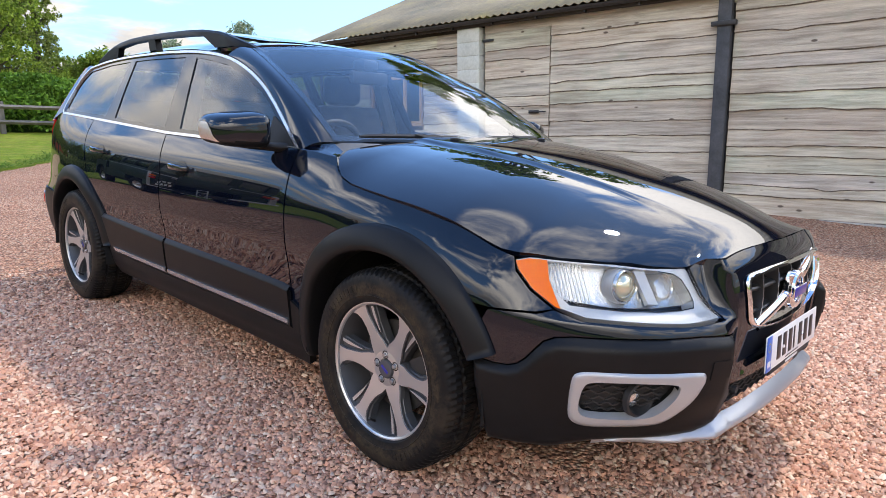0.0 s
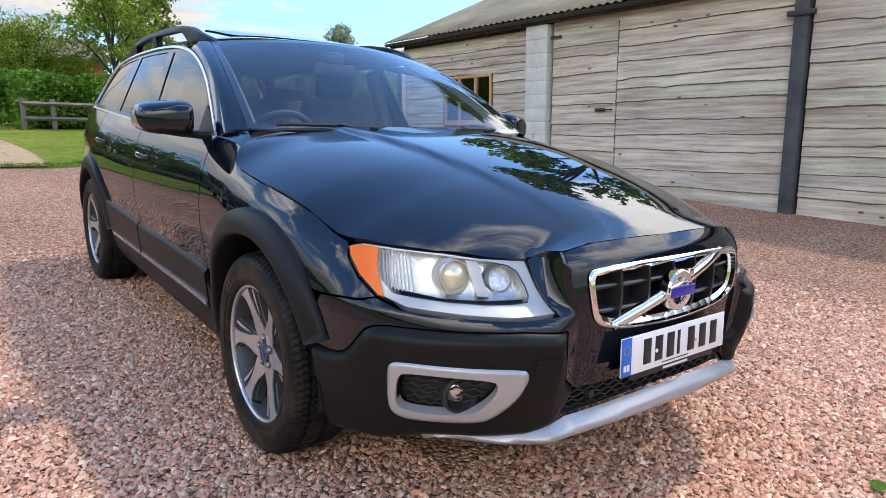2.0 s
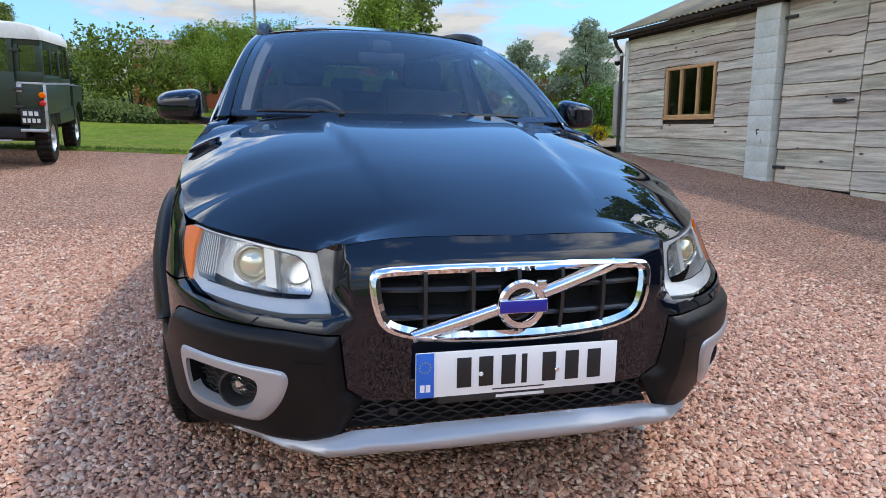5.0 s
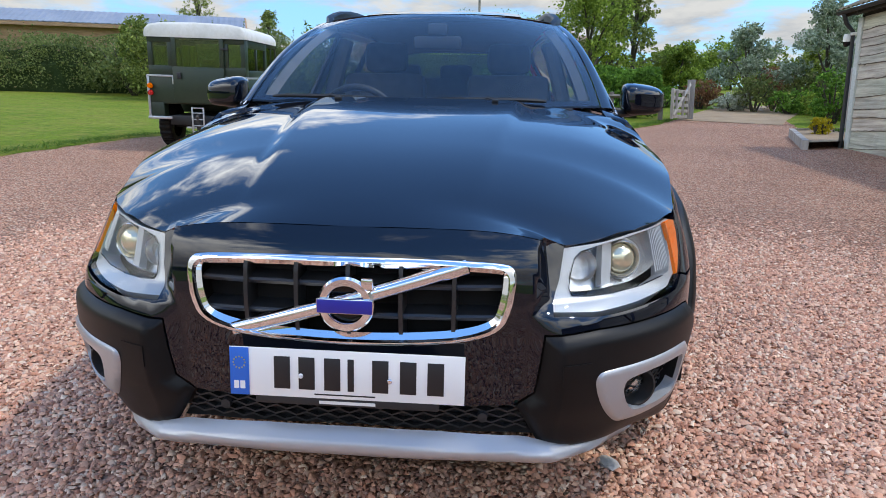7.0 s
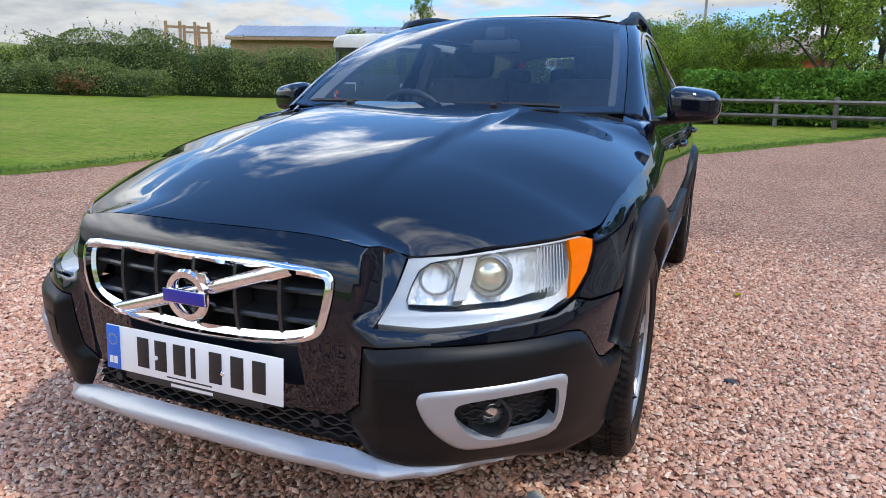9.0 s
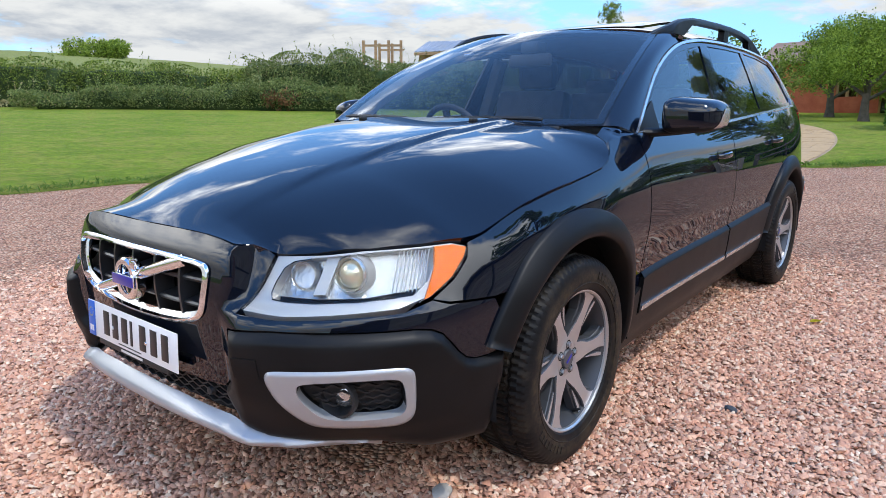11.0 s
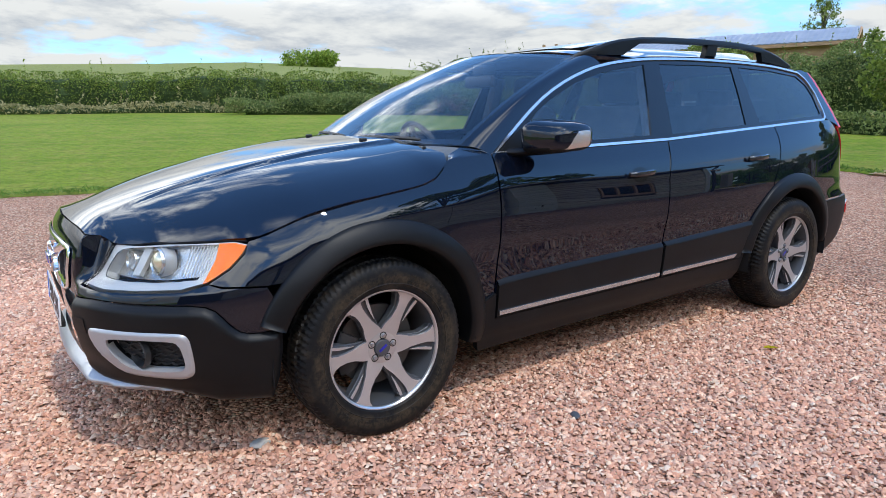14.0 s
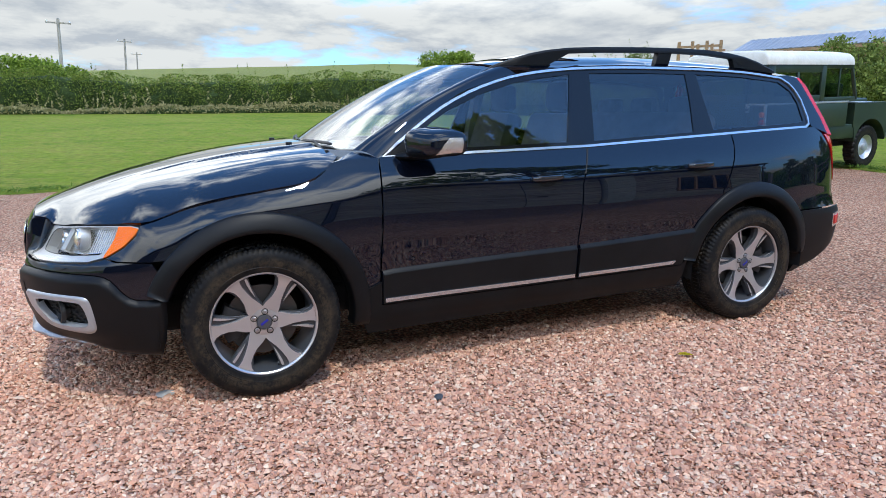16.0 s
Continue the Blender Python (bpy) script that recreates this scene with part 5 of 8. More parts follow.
for sd in (1, -1):
    side_sheet("door_cladding", door_clad_f, cladding, sd, proud=0.017, thick=0.02)
    side_sheet("door_cladding", door_clad_r, cladding, sd, proud=0.017, thick=0.02)
    for edge in (((0.548, 0.505), (0.60, 0.512), (1.1, 0.528), (1.606, 0.540)), ((1.626, 0.541), (2.0, 0.556), (2.40, 0.574))):
        # the sloping ledge along the cladding's top
        yy = np.linspace(edge[0][0], edge[-1][0], 24)
        zz = np.interp(yy, [p[0] for p in edge], [p[1] for p in edge])
        ss = np.array([s_of_y(q) for q in yy])
        led = [side_point(ss, zz + up_, o) * np.array((sd, 1, 1)) for up_, o in ((0.020, 0.0), (0.017, 0.004), (0.002, 0.0165), (-0.002, 0.0178))]
        fc = [(r * 24 + i, r * 24 + i + 1, (r + 1) * 24 + i + 1, (r + 1) * 24 + i) for r in range(3) for i in range(23)]
        mesh_ob("cladding_ledge", np.concatenate(led), fc if sd < 0 else [q[::-1] for q in fc], cladding, car, smooth=True)
    side_sheet("sill_cladding", sill, cladding, sd, proud=0.012, thick=0.03)
    side_sheet("door_strip", strip_f, trim_line, sd, label="bright strip along the door", proud=0.023, step=0.02, thick=0.006)
    side_sheet("door_strip", strip_r, trim_line, sd, label="bright strip along the door", proud=0.023, step=0.02, thick=0.006)
    rb = side_sheet("rear_bumper", rear_clad, cladding, sd, proud=0.008, thick=0.03)
    side_sheet("reflector_surround", [('y', 3.54, 0.60), ('y', 3.63, 0.61), ('y', 3.63, 0.525), ('y', 3.55, 0.51)], chrome, sd, parent=rb, proud=0.012, step=0.02, thick=0.006)
    side_sheet("reflector", [('y', 3.56, 0.585), ('y', 3.62, 0.592), ('y', 3.62, 0.540), ('y', 3.567, 0.53)], lens_red, sd, parent=rb, proud=0.016, step=0.02, thick=0.004)
    for cy in (HUB_F, HUB_R):
        prof = ((0.404, -0.06), (0.407, 0.020), (0.411, 0.0285), (0.420, 0.032), (0.428, 0.0325), (0.456, 0.026), (0.484, 0.016), (0.492, 0.010), (0.494, -0.004))
        a0, a1 = (-9, 159) if cy == HUB_F else (4, 172)
        aa = np.radians(np.linspace(a0, a1, 56))
        rows = []
        for r, o in prof:
            yy, zz = cy + r * np.cos(aa), HUB_Z + r * np.sin(aa) * (1.0 if r < 0.43 else 1.0)
            ss = np.array([s_of_y(q) for q in yy])
            pts = side_point(ss, zz, o)
            pts[:, 0] = np.abs(pts[:, 0]) * sd
            rows.append(pts)
        m = len(aa)
        verts = np.concatenate(rows)
        faces = [(r * m + i, r * m + i + 1, (r + 1) * m + i + 1, (r + 1) * m + i) for r in range(len(prof) - 1) for i in range(m - 1)]
        faces += [tuple(r * m for r in range(len(prof))), tuple(r * m + m - 1 for r in range(len(prof)))]
        if sd < 0:
            faces = [q[::-1] for q in faces]
        mesh_ob("arch_cladding", verts, faces, cladding, car, smooth=True)
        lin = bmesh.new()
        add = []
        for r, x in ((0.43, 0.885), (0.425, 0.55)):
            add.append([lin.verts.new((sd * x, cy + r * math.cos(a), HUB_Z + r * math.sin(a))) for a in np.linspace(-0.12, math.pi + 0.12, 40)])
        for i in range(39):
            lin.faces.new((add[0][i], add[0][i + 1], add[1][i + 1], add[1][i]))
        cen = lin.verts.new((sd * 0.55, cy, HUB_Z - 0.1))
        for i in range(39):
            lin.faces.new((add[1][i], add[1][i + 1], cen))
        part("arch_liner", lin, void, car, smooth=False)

# roof, screen and windows
ry = list(np.linspace(1.33, 3.45, 22))
roof_rim = [(0.0, 1.16), (0.2, 1.172), (0.4, 1.208), (0.55, 1.248), (0.60, 1.268), (0.628, 1.29)] + [(float(roof_ex(y)), y) for y in ry] + [(0.50, 3.53), (0.3, 3.57), (0.0, 3.58)]
sheet("roof", [roof_rim + [(-x, y) for x, y in roof_rim[::-1] if x > 0]], roof_point, paint, car, "", 0.04, 0.015)
sun_roof = [(-0.40, 1.40), (0.40, 1.40), (0.42, 1.46), (0.42, 1.86), (0.40, 1.90), (-0.40, 1.90), (-0.42, 1.86), (-0.42, 1.46)]
sheet("sun_roof", [sun_roof], lambda x, y, o: roof_point(x, y, o + 0.085 * np.clip(y - 1.40, 0, 1)), black_gloss, car, "dark glass sun roof, tilted slightly open", 0.04, 0.012, False, 0.006)

sl = [(-0.985, 0.012), (-0.5, 0.012), (0, 0.012), (0.5, 0.012), (0.985, 0.012), (0.985, 0.985), (0.5, 0.985), (0, 0.985), (-0.5, 0.985), (-0.985, 0.985)]
windscreen = sheet("windscreen", [sl], screen_point, glass_screen, car, "laminated windscreen reflecting the cloudy sky", 0.05, 0.004)
windscreen.visible_shadow = False
band = [[(-0.99, 0.01), (0.99, 0.01), (0.99, 0.99), (-0.99, 0.99)], [(-0.945, 0.06), (0.945, 0.06), (0.945, 0.955), (-0.945, 0.955)]]
sheet("screen_border", band, screen_point, black_gloss, windscreen, "", 0.05, 0.002, False, -0.006)

dlo = [(0.585, 1.048), (1.0, 1.056), (1.70, 1.070), (2.35, 1.101), (2.97, 1.129), (3.34, 1.144), (3.372, 1.16), (3.385, 1.20), (3.388, 1.30), (3.37, 1.36), (3.34, 1.402), (3.28, 1.436)] + [(y, float(dlo_top(y)) - 0.008) for y in np.linspace(3.15, 0.66, 32)]


pane_f = [(0.80, 1.076), (1.2, 1.082), (1.582, 1.090), (1.63, 1.27), (1.672, 1.438)] + [(y, float(dlo_top(y)) - 0.034) for y in (1.5, 1.33, 1.13, 0.94, 0.86)] + [(0.80, 1.165)]
pane_r = [(1.748, 1.092), (2.1, 1.110), (2.435, 1.126), (2.465, 1.30), (2.482, 1.452), (2.2, 1.452), (1.80, 1.445), (1.775, 1.27)]
pane_q = [(2.585, 1.135), (2.95, 1.150), (3.30, 1.166), (3.345, 1.18), (3.355, 1.29), (3.33, 1.36), (3.25, 1.415), (2.92, 1.442), (2.562, 1.452), (2.572, 1.30)]
for sd in (1, -1):
    up = (lambda q: (lambda y, z, o: upper_point(y, z, o, q)))(sd)
    fl = sd < 0
    sheet("window_trim", [shrink(dlo, -0.010), shrink(dlo, 0.002)], up, trim_line, car, "bright trim round the side windows", 0.04, 0.012, fl, 0.008)
    sheet("pillar_panel", [dlo, pane_f, pane_r, pane_q], up, black_gloss, car, "", 0.04, 0.012, fl, 0.0)
    for nm, loop, mt in (("front_window", pane_f, glass_side), ("rear_window", pane_r, glass_dark), ("quarter_window", pane_q, glass_dark)):
        w = sheet(nm, [shrink(loop, -0.004)], up, mt, car, "", 0.06, 0.003, fl, -0.004)
        w.visible_shadow = False
    # the windscreen pillar: a strip from the screen's edge to the window trim
    k = np.linspace(0, 1, 24)
    scr = screen_point(np.full(24, 0.992), 0.0 + k * 1.0)
    ty = np.interp(k, [0, 0.2, 0.42, 0.64, 0.85, 1.0], [0.555, 0.715, 0.905, 1.10, 1.27, 1.345])
    trm = upper_point(ty, dlo_top(np.maximum(ty, 0.575)) + 0.006 + np.where(ty < 0.575, -0.012, 0), 0.004)
    cols = []
    for j, q in enumerate(np.linspace(0, 1, 7)):
        p = scr * (1 - q) + trm * q
        p = p + np.array([0.5, -0.35, 0.55]) * 0.022 * math.sin(math.pi * q)
        p[:, 0] *= sd
        cols.append(p)
    verts = np.concatenate(cols)
    faces = [(a * 24 + i, a * 24 + i + 1, (a + 1) * 24 + i + 1, (a + 1) * 24 + i) for a in range(6) for i in range(23)]
    if sd > 0:
        faces = [q[::-1] for q in faces]
    mesh_ob("windscreen_pillar", verts, faces, paint, car, smooth=True)
    # tail: pillar, lamp
    dp = [(3.395, 1.145), (3.52, 1.10), (3.51, 1.20), (3.465, 1.40), (3.44, 1.445), (3.36, 1.46), (3.29, 1.456), (3.35, 1.41), (3.40, 1.33), (3.402, 1.20)]
    sheet("rear_pillar", [dp], up, paint, car, "", 0.04, 0.012, fl, 0.002)
    tl = [(3.528, 1.10), (3.57, 1.09), (3.56, 1.20), (3.515, 1.40), (3.48, 1.45), (3.452, 1.45), (3.475, 1.40), (3.518, 1.20)]
    lamp = sheet("tail_lamp", [tl], up, lens_red, car, "tall red tail lamp", 0.03, 0.03, fl, -0.006)
    side_sheet("lower_lens", [('y', 3.495, 1.095), ('y', 3.60, 1.08), ('y', 3.68, 0.95), ('y', 3.70, 0.84), ('y', 3.65, 0.80), ('y', 3.625, 0.86), ('y', 3.565, 1.0)], lens_red, sd, parent=lamp, proud=0.006, thick=0.03)

back = bmesh.new()
tg = [(-0.62, 3.60, 1.12), (0.62, 3.60, 1.12), (0.55, 3.50, 1.45), (-0.55, 3.50, 1.45)]
vs = [back.verts.new(p) for p in tg]
back.faces.new(vs)
part("rear_screen", back, glass_dark, car, smooth=False)
back = bmesh.new()
g0 = [[back.verts.new(tuple(side_point(np.array([s]), np.array([z]), -0.004)[0])) for s in np.linspace(S_MAX * 0.905, S_MAX, 9)] for z in np.linspace(0.45, 1.12, 10)]
for a, b in zip(g0, g0[1:]):
    for i in range(8):
        back.faces.new((a[i], a[i + 1], b[i + 1], b[i]))
bmesh.ops.mirror(back, geom=back.verts[:] + back.edges[:] + back.faces[:], axis='X', merge_dist=0.001)
part("tailgate", back, paint, car)
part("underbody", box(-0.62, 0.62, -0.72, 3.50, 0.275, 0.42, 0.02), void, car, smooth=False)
# unseen box added under the bonnet to stop light leaking through
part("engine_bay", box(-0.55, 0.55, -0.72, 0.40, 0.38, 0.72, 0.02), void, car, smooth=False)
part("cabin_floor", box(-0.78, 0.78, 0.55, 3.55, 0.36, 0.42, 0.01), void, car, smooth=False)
cw = bmesh.new()
g0 = [[cw.verts.new((x, 0.30 + 0.085 * (x / 0.72) ** 2 + dy, 1.058 + dz - 0.035 * (x / 0.72) ** 2)) for x in np.linspace(-0.74, 0.74, 21)] for dy, dz in ((-0.02, -0.02), (0.02, 0.004), (0.05, 0.006), (0.085, 0.0))]
for a, b in zip(g0, g0[1:]):
    for i in range(20):
        cw.faces.new((a[i], a[i + 1], b[i + 1], b[i]))
part("scuttle", cw, black_matt, car, "matt black scuttle panel under the windscreen")

# wheels, built once for each side of the car
def wheel(cx, cy, sd):
    """A wheel at (cx, cy) whose face looks to the side sd."""
    def at(ob):
        ob.location = (sd * cx, cy, HUB_Z)
        return ob
    seg = 360
    prof = [(0.228, -0.098), (0.238, -0.110), (0.262, -0.117), (0.285, -0.1185), (0.306, -0.1165), (0.322, -0.110), (0.331, -0.103), (0.338, -0.090), (0.342, -0.070), (0.334, -0.066), (0.334, -0.058), (0.3435, -0.054), (0.345, -0.012), (0.336, -0.009), (0.336, 0.009), (0.345, 0.012), (0.3435, 0.054), (0.334, 0.058), (0.334, 0.066), (0.342, 0.070), (0.338, 0.090), (0.331, 0.103), (0.322, 0.110), (0.306, 0.1165), (0.285, 0.1185), (0.262, 0.117), (0.238, 0.110), (0.228, 0.098)]
    bm = bmesh.new()
    rings = []
    for i, (r, a) in enumerate(prof):
        ring = []
        for k in range(seg):
            t = 2 * math.pi * k / seg
            rr = r
            if abs(a) > 0.069 and r > 0.318:
                rr -= 0.006 if (k + (2 if abs(a) < 0.08 else 1 if abs(a) < 0.095 else 0)) % 4 == 0 and r > 0.325 else 0.0
            elif abs(a) < 0.056 and r > 0.34:
                rr -= 0.005 if k % 4 == 0 else 0.0
            wob = 0.003 * math.sin(k * 2 * math.pi / 5) if 0.05 < abs(a) < 0.072 else 0
            ring.append(bm.verts.new((sd * (a + wob), rr * math.cos(t), rr * math.sin(t))))
        rings.append(ring)
    for a, b in zip(rings, rings[1:]):
        for k in range(seg):
            bm.faces.new((a[k], a[(k + 1) % seg], b[(k + 1) % seg], b[k]))
    tyre = at(part("wheel", bm, rubber, car, "silver and grey alloy wheel with a worn black tyre", angle=28))

    def bit(name, b, mat, label="", smooth=True, angle=35):
        return part(name, b, mat, tyre, label, smooth, angle)

    bit("raised_ring", lathe([(0.2565, sd * 0.1168), (0.258, sd * 0.1185), (0.2605, sd * 0.1172)], 96), rubber)
    for mid in (0.9, 0.9 + math.pi):
        for k in range(8):          # raised marks on the sidewall
            a = mid + (k - 3.5) * 0.085
            mk = box(min(sd * 0.1180, sd * 0.1200), max(sd * 0.1180, sd * 0.1200), 0.272, 0.296, -0.008, 0.008, 0.0006)
            bmesh.ops.transform(mk, matrix=Matrix.Rotation(a, 4, 'X'), verts=mk.verts)
            bit("sidewall_mark", mk, rubber, smooth=False)
    bit("rim_barrel", lathe([(0.231, sd * 0.100), (0.224, sd * 0.096), (0.219, sd * 0.080), (0.212, sd * 0.05), (0.206, sd * -0.03), (0.212, sd * -0.09), (0.230, sd * -0.10)], 96), alloy_dark, "dark grey rim barrel")
    bit("rim_lip", lathe([(0.2225, sd * 0.092), (0.2235, sd * 0.0985), (0.2285, sd * 0.103), (0.2335, sd * 0.103), (0.2355, sd * 0.098)], 128), alloy, "bright machined rim edge")

    def slab(outline, x0, x1, mats, name, inset=0.003, label=""):
        b = bmesh.new()
        n = len(outline)
        c = np.array(outline)
        sh = np.array(shrink(outline, inset))
        lo = [b.verts.new((sd * x0(r), r, t)) for r, t in c]
        md = [b.verts.new((sd * (x1(r) - inset), r, t)) for r, t in c]
        hi = [b.verts.new((sd * x1(r), r, t)) for r, t in sh]
        for u, v in ((lo, md), (md, hi)):
            for i in range(n):
                f = b.faces.new((u[i], u[(i + 1) % n], v[(i + 1) % n], v[i]))
                f.material_index = 1
        f = b.faces.new(hi)
        f.material_index = 0
        return b

    def face_x(r):
        return 0.0632 + 0.145 * (r - 0.03)

    spoke_edge = [(0.028, -0.018), (0.058, -0.040), (0.085, -0.036), (0.12, -0.024), (0.155, -0.021), (0.185, -0.025), (0.205, -0.036), (0.222, -0.060), (0.2245, -0.034), (0.2255, 0.0), (0.2245, 0.030), (0.214, 0.024), (0.19, 0.020), (0.155, 0.022), (0.12, 0.026), (0.085, 0.036), (0.058, 0.040), (0.028, 0.018)]
    base_edge = [(0.05, -0.036), (0.10, -0.028), (0.16, -0.024), (0.20, -0.040), (0.222, -0.064), (0.224, 0.0), (0.218, 0.062), (0.20, 0.058), (0.15, 0.046), (0.10, 0.040), (0.05, 0.040)]
    sliver = [(0.116, 0.0335), (0.150, 0.032), (0.185, 0.035), (0.214, 0.043), (0.210, 0.056), (0.185, 0.051), (0.150, 0.043), (0.122, 0.038)]
    if sd > 0:                      # the slots trail the spokes on either side
        spoke_edge, base_edge, sliver = ([(r, -t) for r, t in o[::-1]] for o in (spoke_edge, base_edge, sliver))
    for k in range(6):
        turn = Matrix.Rotation(2 * math.pi * k / 6 + 0.03, 4, 'X')
        for nm, outline, lo, hi, mats in (("spoke", spoke_edge, lambda r: face_x(r) - 0.022, face_x, (alloy, alloy_dark)), ("spoke_back", base_edge, lambda r: face_x(r) - 0.045, lambda r: face_x(r) - 0.013, (alloy_dark, alloy_dark)), ("spoke_insert", sliver, lambda r: face_x(r) - 0.02, lambda r: face_x(r) - 0.004, (alloy, alloy_dark))):
            b = slab(outline, lo, hi, mats, nm, 0.003 if nm == "spoke" else 0.002)
            bmesh.ops.transform(b, matrix=turn, verts=b.verts)
            bit(nm, b, mats, smooth=False)
    bit("hub", lathe([(0.064, sd * 0.04), (0.064, sd * 0.0655), (0.060, sd * 0.0675), (0.036, sd * 0.0675), (0.033, sd * 0.060), (0.0, sd * 0.060)], 48), alloy, "machined hub")
    cap = bit("hub_cap", lathe([(0.033, sd * 0.060), (0.0325, sd * 0.071), (0.030, sd * 0.0745), (0.022, sd * 0.0755), (0.0, sd * 0.076)], 40), alloy_dark, "grey hub cap with a blue centre bar")
    part("cap_bar", box(min(sd * 0.0755, sd * 0.0775), max(sd * 0.0755, sd * 0.0775), -0.019, 0.019, -0.0055, 0.0055, 0.001, Matrix.Rotation(0.6, 4, 'X')), badge_blue, cap)
    for k in range(5):
        a = 2 * math.pi * k / 5 + 0.2
        c = (0, 0.0475 * math.cos(a), 0.0475 * math.sin(a))
        bit("bolt_well", lathe([(0.0150, sd * 0.0682), (0.0140, sd * 0.0692), (0.0115, sd * 0.0684), (0.0095, sd * 0.062)], 18, 'x', c), void)
        bit("wheel_bolt", lathe([(0.0085, sd * 0.062), (0.0085, sd * 0.074), (0.007, sd * 0.077), (0.0, sd * 0.0775)], 6, 'x', c), bolt_steel, smooth=False)
    bit("brake_disc", lathe([(0.055, sd * 0.018), (0.158, sd * 0.018), (0.158, sd * -0.006), (0.055, sd * -0.006)], 64), steel)
    bit("brake_bell", lathe([(0.055, sd * 0.018), (0.07, sd * 0.02), (0.07, sd * 0.045), (0.0, sd * 0.047)], 40), black_matt)
    cal = bmesh.new()
    aa = np.linspace(math.pi - 0.5, math.pi + 0.5, 8) if cy < 1 else np.linspace(-0.5, 0.5, 8)
    q = []
    for a in aa:
        q.append([cal.verts.new((sd * x, r * math.cos(a), r * math.sin(a))) for r, x in ((0.105, 0.022), (0.105, 0.052), (0.150, 0.056), (0.178, 0.04), (0.178, -0.03))])
    for u, w in zip(q, q[1:]):
        for i in range(4):
            cal.faces.new((u[i], u[i + 1], w[i + 1], w[i]))
    cal.faces.new(q[0])
    cal.faces.new(q[-1])
    bit("brake_caliper", cal, black_matt)
    va = 2 * math.pi * 4.5 / 6 + 0.25
    bit("valve", tube([(sd * 0.07, 0.211 * math.cos(va), 0.211 * math.sin(va)), (sd * 0.10, 0.190 * math.cos(va), 0.190 * math.sin(va))], 0.0045, 8), black_matt)
    return tyre


for sd in (1, -1):
    wheel(0.798, HUB_F, sd)
    wheel(0.785, HUB_R, sd)

# ---- the car's lamps, grille, mirrors, rails and cabin ----
def skin(x=None, y=None, z=0.5, off=0.0):
    s = sz([('x', x, z)] if x is not None else [('y', y, z)])[0][0]
    return Vector(side_point(np.array([s]), np.array([z]), off)[0])


# grille
frame_in = [(s * 0.962, 0.672 + (z - 0.672) * 0.925) for s, z in grille_loop]
gr = sheet("grille", [[(s * 1.006, 0.672 + (z - 0.672) * 1.03) for s, z in grille_loop], frame_in], side_point, chrome, car, "black egg-crate grille in a chrome frame", 0.006, 0.03, False, 0.009, 0.006)
# near-black sheet in place of the shade behind the bars
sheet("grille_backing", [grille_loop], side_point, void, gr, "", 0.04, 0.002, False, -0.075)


def grille_z(x):
    """Lower and upper edge of the opening at x."""
    g = sorted((abs(s), z) for s, z in frame_in)
    up = [(s, z) for s, z in g if z > 0.69]
    lo = [(s, z) for s, z in g if z < 0.66]
    return np.interp(abs(x), *zip(*lo)), np.interp(abs(x), *zip(*up))


for x in (-0.23, -0.115, 0.0, 0.115, 0.23):
    lo, hi = grille_z(x)
    b = bmesh.new()
    for a, c in zip(np.linspace(lo - 0.002, hi + 0.002, 7), np.linspace(lo - 0.002, hi + 0.002, 7)[1:]):
        p, q = skin(abs(x) + 1e-4, z=a), skin(abs(x) + 1e-4, z=c)
        w = 0.0045
        vs = [b.verts.new(t) for t in ((x - w, p.y + 0.012, a), (x + w, p.y + 0.012, a), (x + w, q.y + 0.012, c), (x - w, q.y + 0.012, c), (x - w * 1.6, p.y + 0.065, a), (x + w * 1.6, p.y + 0.065, a), (x + w * 1.6, q.y + 0.065, c), (x - w * 1.6, q.y + 0.065, c))]
        for f in ((0, 1, 2, 3), (0, 3, 7, 4), (1, 5, 6, 2)):
            b.faces.new([vs[i] for i in f])
    part("upright_bar", b, grille_black, gr)
for z in (0.640, 0.708):
    xs = np.linspace(-0.335, 0.335, 27)
    b = bmesh.new()
    rows = [[], [], [], []]
    for x in xs:
        p = skin(abs(x) + 1e-4, z=z)
        for r, (dy, dz) in zip(rows, ((0.024, -0.007), (0.019, 0.001), (0.023, 0.006), (0.07, 0.014))):
            r.append(b.verts.new((x, p.y + dy, z + dz)))
    for u, w in zip(rows, rows[1:]):
        for i in range(len(xs) - 1):
            b.faces.new((u[i], u[i + 1], w[i + 1], w[i]))
    part("cross_bar", b, grille_black, gr)
b = bmesh.new()
sweep = []
for t in np.linspace(0, 1, 15):
    x, z = -0.262 + 0.52 * t, 0.594 + 0.164 * t
    p = skin(abs(x) + 1e-4, z=z, off=-0.002)
    dx, dz = 0.305, -0.952
    sweep.append([b.verts.new((x + dx * o, p.y + dy, z + dz * o * 1.0)) for o, dy in ((0.0165, 0.015), (0.0155, 0.0), (0.006, -0.007), (-0.006, -0.007), (-0.0155, 0.0), (-0.0165, 0.015))])
for u, w in zip(sweep, sweep[1:]):
    for i in range(5):
        b.faces.new((u[i], u[i + 1], w[i + 1], w[i]))
part("diagonal_bar", b, chrome, gr, "chrome bar across the grille", angle=50)
emblem_y = skin(1e-3, z=0.672).y - 0.003
emb = part("emblem", lathe([(0.040, emblem_y + 0.02), (0.040, emblem_y - 0.004), (0.043, emblem_y - 0.010), (0.057, emblem_y - 0.010), (0.062, emblem_y - 0.004), (0.062, emblem_y + 0.02)], 56, 'y', (0, 0, 0.672)), chrome, gr, "chrome ring emblem with a blue bar")
part("emblem_arrow", box(0.034, 0.060, emblem_y - 0.010, emblem_y + 0.006, 0.708, 0.732, 0.003), chrome, emb)
